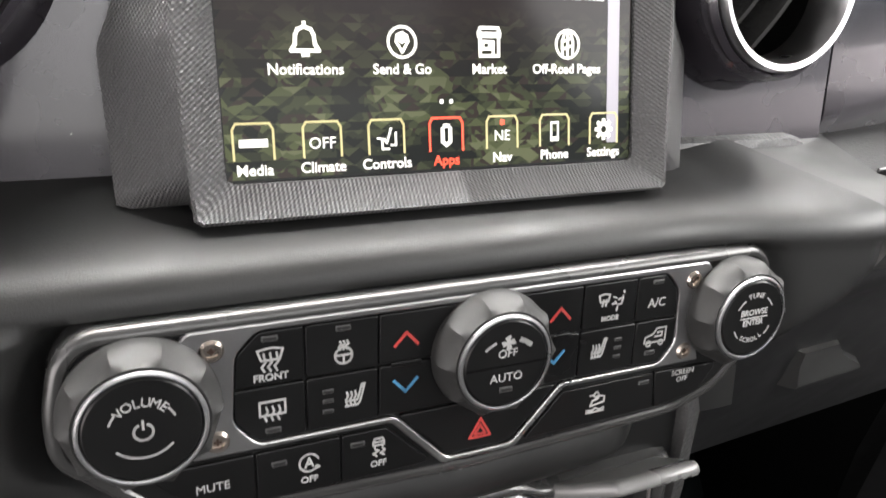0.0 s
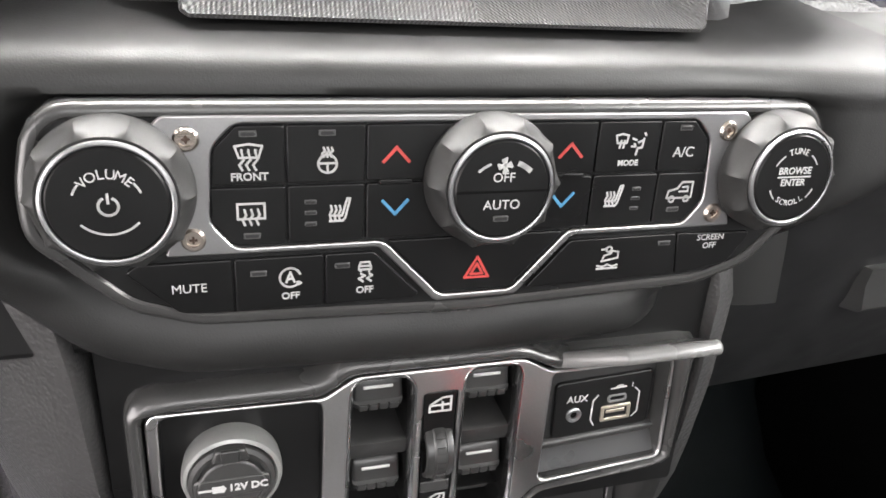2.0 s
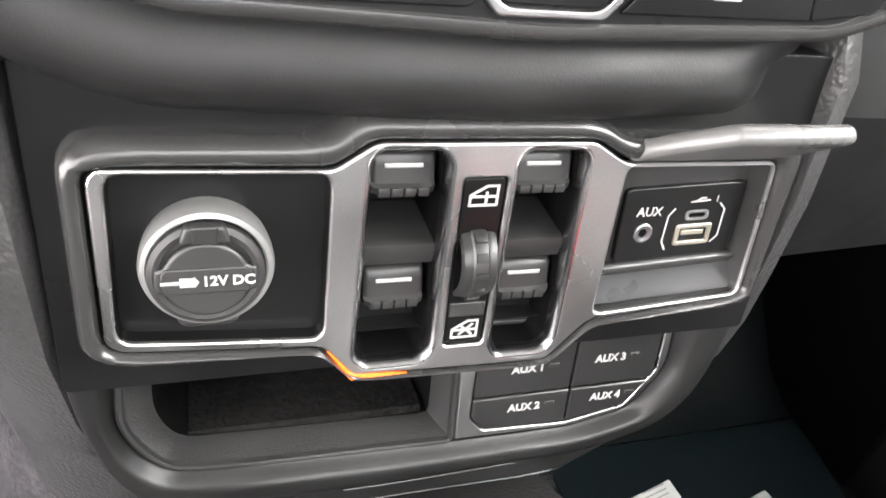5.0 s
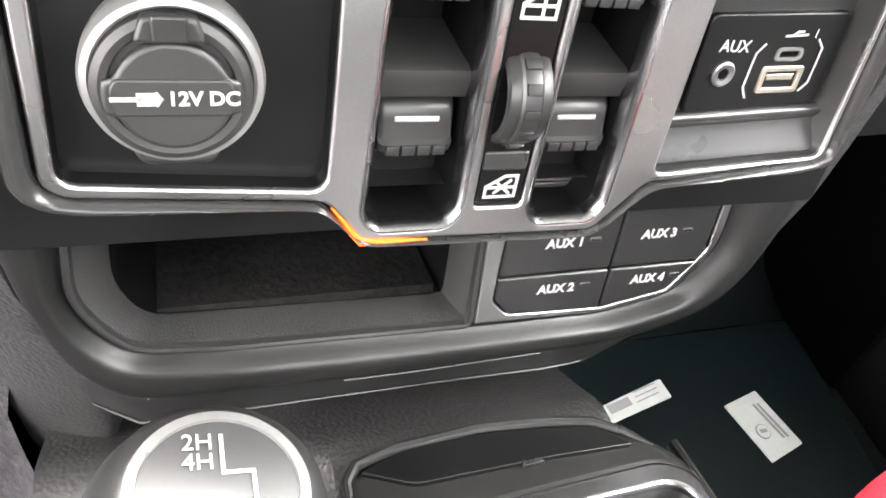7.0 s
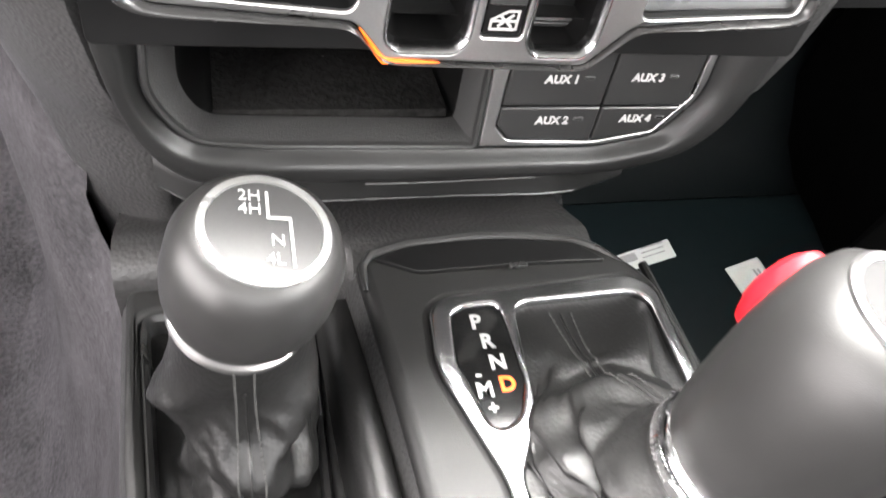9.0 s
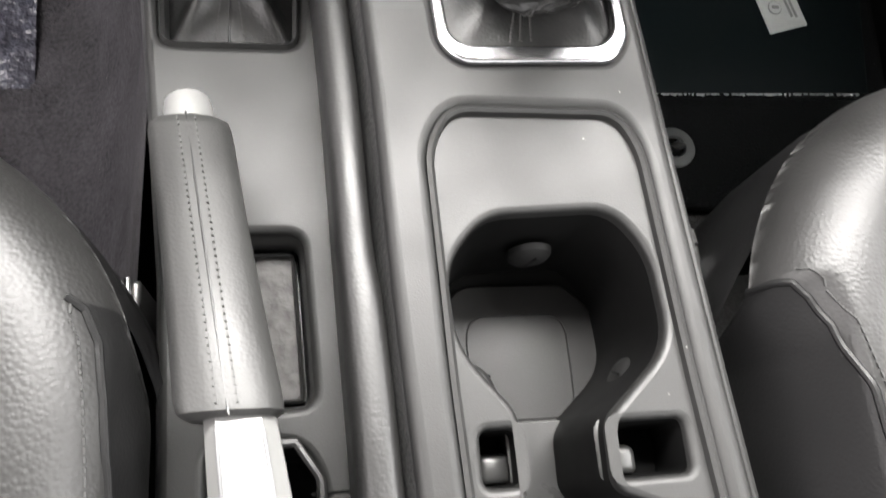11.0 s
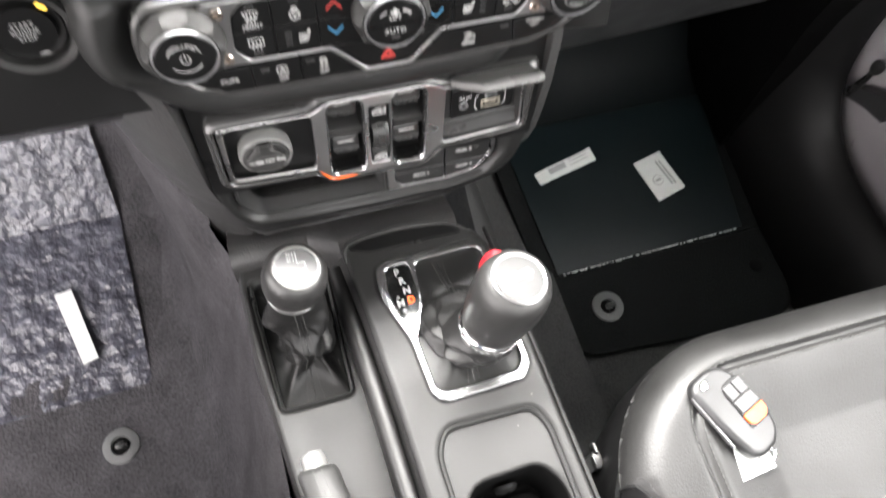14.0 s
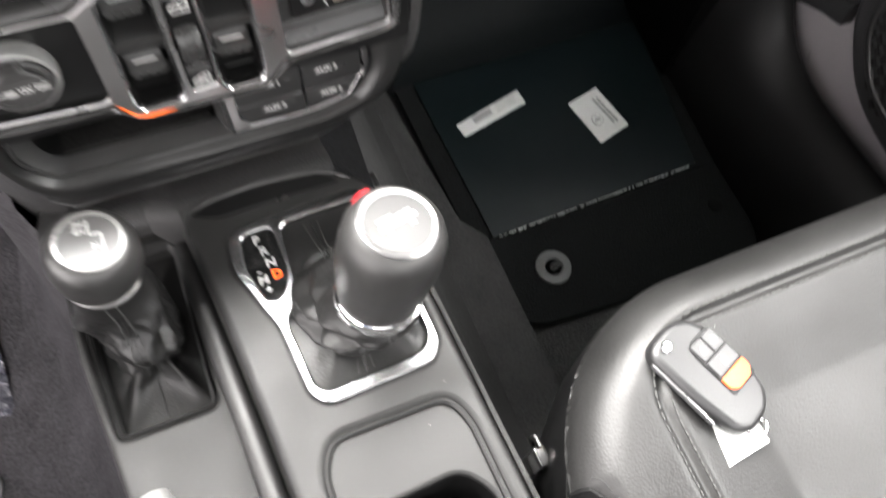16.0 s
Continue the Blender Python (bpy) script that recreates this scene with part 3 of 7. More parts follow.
part("airbag_lid", lid_bm, LIDP, dash, "grained airbag lid")
part("lid_trim", sweep([(0.0340, 0.7130), (0.0332, 0.7124), (0.0332, 0.7118), (0.036, 0.7116)], [0.244, 0.30, 0.40, 0.5, 0.60, 0.66], slant), FLAP, dash)
AB = panel((0.449, 0.0545, 0.7185), 61)
text("airbag_word", "AIRBAG", 0, 0.0, 0.009, AB, BARGREY, dash, w=0.0003, bold=0.0001)
GLOVE = [(0.03, 0.668), (0.028, 0.650), (0.0300, 0.6440), (0.0560, 0.6140), (0.0640, 0.6000), (0.100, 0.500), (0.106, 0.488), (0.14, 0.42), (0.30, 0.40), (0.30, 0.668)]
glove_y = lambda x, z: 0.0640 + (0.600 - z) * 0.36 + 0.06 * max(0.0, x - 0.236)
part("glovebox", sweep(GLOVE, [0.136, 0.236, 0.30, 0.5, 0.74], lambda x: (0.06 * max(0.0, x - 0.236), 0)), GLOVEP, dash, "dark grey glovebox lid")
latch = []
for k, (z, out) in enumerate(((0.5620, -0.006), (0.5605, 0.0050), (0.545, 0.0065), (0.5275, 0.0090), (0.5240, 0.0105), (0.5205, 0.0105), (0.5185, 0.0080), (0.5175, -0.004))):
    x0, x1 = 0.2935 + 0.010 * smooth((0.560 - z) / 0.04), 0.342 + 0.060 * smooth((0.560 - z) / 0.04)
    latch.append([Vector((x0 + (x1 - x0) * i / 8, glove_y(x0 + (x1 - x0) * i / 8, z) - (out if 0 < i < 8 else -0.006), z)) for i in range(9)])
part("glovebox_latch", loft(latch, False, False, False), BARGREY, dash, "satin grey latch handle", sharp=40)

# driver's side: start button panel under the ledge and the knee panel below it
SB = panel((-0.206, 0.020, 0.673), 8)
plate("start_panel", rounded(box2(-0.26, 0.075, -0.075, 0.026), 0.012), -0.05, 0.0, SB, PANEL, dash, holes=[circle(0, 0, 0.0255)], bevel=0.003)
part("knee_panel", sweep([(0.020, 0.600), (0.040, 0.560), (0.10, 0.50), (0.22, 0.47), (0.22, 0.60)], [-0.74, -0.45, -0.20, -0.145], lambda x: (0.0, -0.02 * max(0, (-0.145 - x)))), SOFT, dash)
EDGE_L = ((0.26, -0.158), (0.31, -0.160), (0.341, -0.164), (0.386, -0.1715), (0.412, -0.175), (0.464, -0.187), (0.50, -0.195), (0.55, -0.202), (0.632, -0.208))
side_rings = []
for y, z, xo in ((0.004, 0.632, -0.150), (0.006, 0.59, -0.146), (0.005, 0.545, -0.1440), (0.008, 0.50, -0.1430), (0.014, 0.465, -0.1395), (0.020, 0.440, -0.1340), (0.028, 0.424, -0.1260), (0.030, 0.410, -0.1250), (0.032, 0.388, -0.1255), (0.036, 0.350, -0.1270), (0.040, 0.310, -0.128), (0.044, 0.26, -0.129)):
    xe = follow_table(EDGE_L, z)
    ring = [Vector((xo + 0.004, y + 0.030, z)), Vector((xo + 0.0012, y + 0.002, z)), Vector((xo - 0.0015, y, z))]
    for k in (0.2, 0.4, 0.6, 0.8, 0.94):
        ring.append(Vector((xo + (xe - xo) * k, y + (0.060 - y) * (k ** 1.5), z)))
    side_rings.append(ring + [Vector((xe, 0.0615, z)), Vector((xe + 0.002, 0.066, z)), Vector((xe + 0.030, 0.076, z))])
part("stack_side_panel", loft(side_rings, False, False, False), GRAINED, dash, "grained grey side panel", sharp=60)
side_rings = []
for y, z, xo in ((0.045, 0.665, 0.1215), (0.022, 0.630, 0.1225), (0.009, 0.600, 0.1235), (0.007, 0.55, 0.1245), (0.010, 0.51, 0.1258), (0.012, 0.485, 0.1256), (0.016, 0.462, 0.1240), (0.022, 0.444, 0.1195), (0.029, 0.430, 0.110), (0.037, 0.420, 0.096)):
    side_rings.append([Vector((xo + dx, y + dy, z)) for dx, dy in ((-0.004, 0.020), (-0.0005, 0.002), (0.0012, -0.001), (0.0090, 0.0), (0.0115, 0.006), (0.0135, 0.030), (0.016, 0.20))])
part("stack_side_panel", loft(side_rings, False, False, False), GRAINED, dash, "grained grey side panel", sharp=60)

start = thing("start_button", SB @ Vector((0, 0, 0)), "round black engine start and stop push button with an amber lamp", "push button")
part("ring", lathe([(0.0275, -0.004), (0.0285, 0.001), (0.0275, 0.003), (0.0235, 0.002), (0.0225, -0.006), (0.0225, -0.012), (0.020, -0.012)], SB), SOFT, start)
cap = part("cap", lathe([(0.0, -0.012), (0.0215, -0.012), (0.0220, -0.004), (0.0205, -0.002), (0.0165, -0.003), (0.0160, 0.0), (0.0, 0.0006)], SB), BUTTON, start)
for i, wd in enumerate(("START", "ENGINE", "STOP")):
    text("word", wd, 0, 0.0045 - 0.0043 * i, 0.0043, SB, GREYPRINT, cap, w=0.0008)
plate("amber_lamp", rounded(box2(-0.0028, 0.0028, -0.0012, 0.0012), 0.0006), 0.0, 0.0012, SB @ Matrix.Translation((0.0135, 0.0135, -0.002)) @ Matrix.Rotation(radians(-45), 4, "Z"), LIT_YELLOW, cap, label="lit amber lamp")
plate("run_mark", box2(-0.003, 0.003, -0.0006, 0.0006), 0, 0.0004, SB @ Matrix.Translation((0.004, -0.0175, -0.0022)), GREYPRINT, cap)


# ---- air vents ----
def vent(u, v_, w_, turn, n_slats, group="round dash vents"):
    m = UP @ Matrix.Translation((u, v_, w_))
    v = thing("air_vent", m.translation, "round dashboard air vent with a satin silver ring and black slats", "air vent", group)
    part("outer_ring", lathe([(0.0400, -0.004), (0.0440, 0.0), (0.0450, 0.003), (0.0430, 0.006), (0.0410, 0.004), (0.0395, -0.004)], m, 56), UPPER, v)
    part("pod", lathe([(0.0530, -w_ - 0.006), (0.0505, -w_ + 0.001), (0.0485, -w_ + 0.004), (0.0470, -w_ + 0.009), (0.0462, -0.006), (0.0455, -0.001), (0.0435, 0.0005), (0.0400, -0.004), (0.0380, -w_)], m, 56), UPPER, v, "dark painted vent pod")
    part("ring", lathe([(0.0405, -0.002), (0.0415, 0.006), (0.0400, 0.009), (0.0375, 0.0085), (0.0355, 0.004), (0.0345, -0.012), (0.0365, -0.012)], m, 56), CHROME, v, "satin silver ring")
    part("bowl", loft([[m @ Vector((r * math.cos(2 * math.pi * i / 40), r * math.sin(2 * math.pi * i / 40), w)) for i in range(40)] for r, w in ((0.0370, -0.008), (0.0365, -0.02), (0.030, -0.032), (0.006, -0.036))], False, True), BLACK, v)
    mm = m @ Matrix.Rotation(radians(turn), 4, "Z")
    for i in range(n_slats):
        y = (i - (n_slats - 1) / 2) * 0.0155 + 0.002
        half = math.sqrt(0.034 ** 2 - y * y) * 0.97
        rings = []
        for k in range(9):
            s = -1 + 2 * k / 8
            ww = -0.003 - 0.004 * s * s
            rings.append([mm @ Vector((s * half, y + dy, ww + dw)) for dy, dw in ((0.0006, 0.0), (-0.0006, 0.0012), (-0.0022, -0.001), (0.001, -0.018), (0.0022, -0.018))])
        part("slat", loft(rings), BROWP, v)
    return v


vent(*VENTS[1], -3, 3)
vent(*VENTS[0], 52, 3)
m3 = UP @ Matrix.Translation((-0.275, 0.098, 0))
far = thing("gauge_pod", m3.translation, "dark round instrument surround with a grey ring", "instrument")
part("ring", lathe([(0.036, -0.004), (0.0435, 0.003), (0.0410, 0.008), (0.036, 0.004), (0.034, -0.01)], m3, 48), SILVER, far)
part("face", lathe([(0, -0.02), (0.034, -0.02), (0.034, -0.012), (0, -0.012)], m3, 40), BLACK, far)

# ---- touch screen ----
SC = panel((-0.003, 0.040, 0.725), 15.5)
ts = thing("touch_screen", (-0.003, 0.04, 0.725), "touch screen in an embossed dark grey bezel, showing lit app icons", "touch screen")
inner = rounded([(-0.0862, -0.0006), (0.0862, -0.0006), (0.0862, 0.1285), (-0.0862, 0.1285)], 0.003)
front = rounded([(-0.0985, -0.0135), (0.0985, -0.0135), (0.1005, 0.055), (0.1005, 0.150), (-0.1005, 0.150), (-0.1005, 0.055)], 0.003)
outer = rounded([(-0.1215, -0.0075), (0.1215, -0.0075), (0.1225, 0.046), (0.1165, 0.060), (0.1165, 0.160), (-0.1165, 0.160), (-0.1165, 0.060), (-0.1225, 0.046)], 0.002)


def resample(loop, n, start_angle=-135.0, c=(0.0, 0.06)):
    """n points of an outline at even angles about c."""
    out = []
    for i in range(n):
        a = radians(start_angle + 360 * i / n)
        d = Vector((math.cos(a), math.sin(a)))
        best = None
        for p, q in zip(loop, loop[1:] + loop[:1]):
            e = Vector((q[0] - p[0], q[1] - p[1]))
            den = d.x * e.y - d.y * e.x
            if e.length < 1e-8 or abs(den) < 1e-3 * e.length:
                continue
            px, py = p[0] - c[0], p[1] - c[1]
            t, s = (px * e.y - py * e.x) / den, (px * d.y - py * d.x) / den
            if t > 0 and -1e-6 <= s <= 1 + 1e-6 and (best is None or t > best):
                best = t
        out.append((c[0] + d.x * best, c[1] + d.y * best))
    return out


N = 240
L0, L1, L2 = resample(inner, N), resample(front, N), resample(outer, N)
mid = [((a[0] * 0.82 + b[0] * 0.18), (a[1] * 0.82 + b[1] * 0.18)) for a, b in zip(L0, L1)]
rings = [[SC @ Vector((u, v, w)) for u, v in L] for L, w in ((L0, -0.006), (L0, 0.0015), (mid, 0.0030))]
rings += [[SC @ Vector((u, v, 0.009 if v > -0.005 else 0.0105)) for u, v in grow(L1, -0.0012)], [SC @ Vector((u, v, 0.009)) for u, v in L1]]
rings += [[SC @ Vector((u, v, -0.008)) for u, v in L2], [SC @ Vector((u, v, -0.05)) for u, v in L2]]
part("bezel", loft(rings, False, False), BEZEL, ts, "dark grey embossed bezel", sharp=25)
glass = plate("glass", inner, -0.006, -0.0002, SC, BUTTON, ts, bevel=0.0003, label="lit display with green camouflage picture")


rows_n, wide = 40, 0.0088
tri_bm = bmesh.new()
for j in range(rows_n):
    v0, v1 = 0.0006 + 0.1270 * j / rows_n, 0.0006 + 0.1270 * (j + 1) / rows_n
    shift = random.Random(j).choice((0.0, 0.25, 0.5, 0.75)) * wide
    i = 0
    u0 = -0.0855 - wide + shift
    while u0 < 0.0855:
        for tri_ in (((u0, v0), (u0 + wide, v0), (u0 + wide / 2, v1)), ((u0 + wide / 2, v1), (u0 + wide, v0), (u0 + 1.5 * wide, v1))):
            q = [(max(-0.0855, min(0.0855, u)), v) for u, v in tri_]
            if max(p[0] for p in q) - min(p[0] for p in q) > 1e-4 and len(set(q)) == 3:
                tri_bm.faces.new([tri_bm.verts.new(SC @ Vector((u, v, 0.0))) for u, v in q])
        u0 += wide
part("display_picture", tri_bm, DISPLAY, glass, "dark green camouflage of small triangles")


def scr_icon(kind, u, v, s, mat=LIT, w=0.0003):
    c = lambda r, a0=0, a1=360, x=0, y=0, n=20: circle(x, y, r, n, a0, a1) + ([] if abs(a1 - a0) < 360 else [(x + r, y)])
    forms = {
        "bell": [[(-0.42, -0.28), (-0.3, -0.1), (-0.28, 0.15), (-0.2, 0.32), (0, 0.4), (0.2, 0.32), (0.28, 0.15), (0.3, -0.1), (0.42, -0.28), (-0.42, -0.28)], [(-0.08, -0.4), (0.08, -0.4)], [(0, 0.42), (0, 0.52)]],
        "pin": [c(0.46), [(0, -0.3), (-0.2, 0.02), (-0.16, 0.2), (0, 0.28), (0.16, 0.2), (0.2, 0.02), (0, -0.3)], c(0.08, y=0.08, n=8)],
        "shop": [[(-0.4, 0.3), (-0.32, 0.48), (0.32, 0.48), (0.4, 0.3), (-0.4, 0.3)], [(-0.4, 0.22), (0.4, 0.22)], [(-0.34, 0.2), (-0.34, -0.4), (0.34, -0.4), (0.34, 0.2)], [(-0.24, 0.05), (0.02, 0.05), (0.02, -0.18), (-0.24, -0.18), (-0.24, 0.05)], [(0.14, 0.05), (0.14, -0.4)]],
        "tyre": [c(0.46), [(-0.2, -0.4), (-0.22, 0.1), (-0.1, 0.4)], [(0.2, -0.4), (0.22, 0.1), (0.1, 0.4)], [(0, -0.4), (0, 0.4)], [(-0.14, 0.1), (0.14, 0.2)], [(-0.14, -0.15), (0.14, -0.05)]],
        "wifi": [c(0.5, 45, 135, y=-0.3), c(0.34, 45, 135, y=-0.3), c(0.18, 45, 135, y=-0.3), [(0, -0.3), (0.01, -0.28)]],
        "phone": [[(-0.4, -0.35), (-0.25, -0.42), (-0.1, -0.25), (0.15, 0.05), (0.22, 0.2), (0.38, 0.3), (0.3, 0.45)]],
        "head": [c(0.46), c(0.15, y=0.12, n=12), c(0.25, 20, 160, y=-0.32)],
        "loop": [c(0.46), c(0.14, x=-0.16, n=10), c(0.14, x=0.16, n=10)],
        "lines": [[(-0.3, 0.3), (0.3, 0.3)], [(-0.3, 0.1), (0.3, 0.1)], [(-0.3, -0.1), (0.3, -0.1)], [(-0.3, -0.3), (0.3, -0.3)]],
        "seat": [[(-0.4, 0.0), (-0.1, -0.05), (0.0, -0.2), (0.2, 0.4)], [(0.2, -0.3), (0.4, -0.3), (0.4, 0.2)], [(0.1, -0.45), (-0.2, -0.45), (-0.2, -0.1)]],
        "app": [[(-0.18, 0.3), (-0.18, -0.25), (0, -0.4), (0.18, -0.25), (0.18, 0.3)], [(-0.1, 0.42), (0.1, 0.42)]],
        "mobile": [[(-0.18, -0.4), (0.18, -0.4), (0.18, 0.4), (-0.18, 0.4), (-0.18, -0.4)], [(-0.1, -0.3), (0.1, -0.3)]],
        "gear": [c(0.26, n=14)] + [[(0.26 * math.cos(a), 0.26 * math.sin(a)), (0.44 * math.cos(a), 0.44 * math.sin(a))] for a in [k * math.pi / 4 for k in range(8)]],
        "bars": [[(-0.45, 0), (0.45, 0)]],
    }[kind]
    wd = s * {"bell": 0.11, "phone": 0.2, "gear": 0.17, "bars": 0.3, "app": 0.16, "tyre": 0.08, "shop": 0.1}.get(kind, 0.085)
    return icon("icon", forms, u, v, s, wd, SC, mat, glass, w)


cols = (-0.0555, -0.0190, 0.0174, 0.0535)
rows_ = (0.0485, 0.0777, 0.1065)
grid = ((("bell", "Notifications"), ("pin", "Send & Go"), ("shop", "Market"), ("tyre", "Off-Road Pages")),
        (("wifi", "Wi-Fi Hotspot"), ("phone", "SOS"), ("head", "Assist"), ("loop", "Activate Services")),
        (("lines", "Travel Link"), ("seat", "Driver Heat"), ("seat", "Psgr Heat"), ("lines", "App Manager")))
for v, row in zip(rows_, grid):
    for u, (k, words) in zip(cols, row):
        scr_icon(k, u, v - 0.0004, 0.0120, LIT_YELLOW if k == "phone" else LIT)
        text("word", words, u, v - 0.0103, 0.0053, SC, LIT, glass, w=0.0003, bold=0.00006)
for i, (k, words) in enumerate((("bars", "Media"), ("", "Climate"), ("seat", "Controls"), ("app", "Apps"), ("", "Nav"), ("mobile", "Phone"), ("gear", "Settings"))):
    u = -0.0757 + 0.0246 * i
    red = words == "Apps"
    fr = [(u - 0.0070, 0.0075), (u - 0.0070, 0.0180), (u - 0.0058, 0.0200), (u + 0.0058, 0.0200), (u + 0.0070, 0.0180), (u + 0.0070, 0.0075)]
    part("button_frame", strokes([fr], 0.0008, SC, 0.0002), LIT_RED if red else LIT_GOLD, glass)
    if k:
        scr_icon(k, u, 0.0132, 0.0090)
    else:
        text("word", {"Climate": "OFF", "Nav": "NE"}[words], u, 0.0122, 0.0058, SC, LIT, glass, w=0.0003)
    if words == "Nav":
        part("arrow", strokes([[(u, 0.0172), (u, 0.0180)]], 0.0018, SC, 0.0003), LIT_RED, glass)
    text("word", words, u, 0.0036, 0.0054, SC, LIT_RED if red else LIT, glass, w=0.0003, bold=0.00006)
for du in (-0.0025, 0.0015):
    plate("page_dot", circle(du - 0.001, 0.0262, 0.0009, 10), 0, 0.0004, SC, LIT, glass)
plate("scroll_bar", rounded(box2(0.0735, 0.0795, 0.0075, 0.124), 0.001), 0.0, 0.0003, SC, glow("scroll_grey", (0.30, 0.28, 0.32), 0.8), glass)

# ---- climate panel ----
cp = thing("climate_panel", (-0.003, -0.002, 0.665), "black climate control panel with silver trim and three knobs", "control panel")
part("rim", loft(rim(HV_OUT, [(-0.0046, -0.004), (-0.0044, 0.0002), (-0.0036, 0.0010), (-0.0022, 0.0012), (-0.0008, 0.0008), (0.0004, -0.0004), (0.0010, -0.0024), (0.0012, -0.012)], HV), False, False), BROWP, cp, "dark grey rounded panel rim")
part("base", loft(rim(HV_OUT, [(-0.0040, -0.012), (-0.0040, -0.0006)], HV)), PANEL, cp)
trim_half = [(0.0, 0.0264), (0.1055, 0.0264), (0.1090, 0.0226), (0.1000, 0.0040), (0.1075, -0.0200), (0.0375, -0.0204), (0.0160, -0.0432), (0.0, -0.0432)]
hole_half = [(0.0, 0.0236), (0.0842, 0.0236), (0.0914, 0.0160), (0.0931, -0.0088), (0.0856, -0.0180), (0.0356, -0.0180), (0.0142, -0.0408), (0.0, -0.0408)]
plate("trim_frame", rounded(mirrored(trim_half), 0.0015, 3), -0.001, 0.0016, HV, CHROME, cp, holes=[rounded(mirrored(hole_half), 0.003, 4)], bevel=0.0007, label="satin silver trim frame")
for u in (-0.0985, 0.0985):
    for v in (0.0190, -0.0142):
        mm = HV @ Matrix.Translation((u, v, 0.0016))
        sc = part("screw", lathe([(0.0, -0.001), (0.0038, -0.001), (0.0040, 0.0002), (0.0032, 0.0012), (0.0022, 0.0012), (0.0020, 0.0002), (0.0, 0.0002)], mm, 20), SCREW, cp, "nickel screw head")
        part("socket", strokes([[(-0.001, 0), (0.001, 0)], [(0, -0.001), (0, 0.001)]], 0.0008, mm, 0.0002, 0.0003), SOCKET, sc)

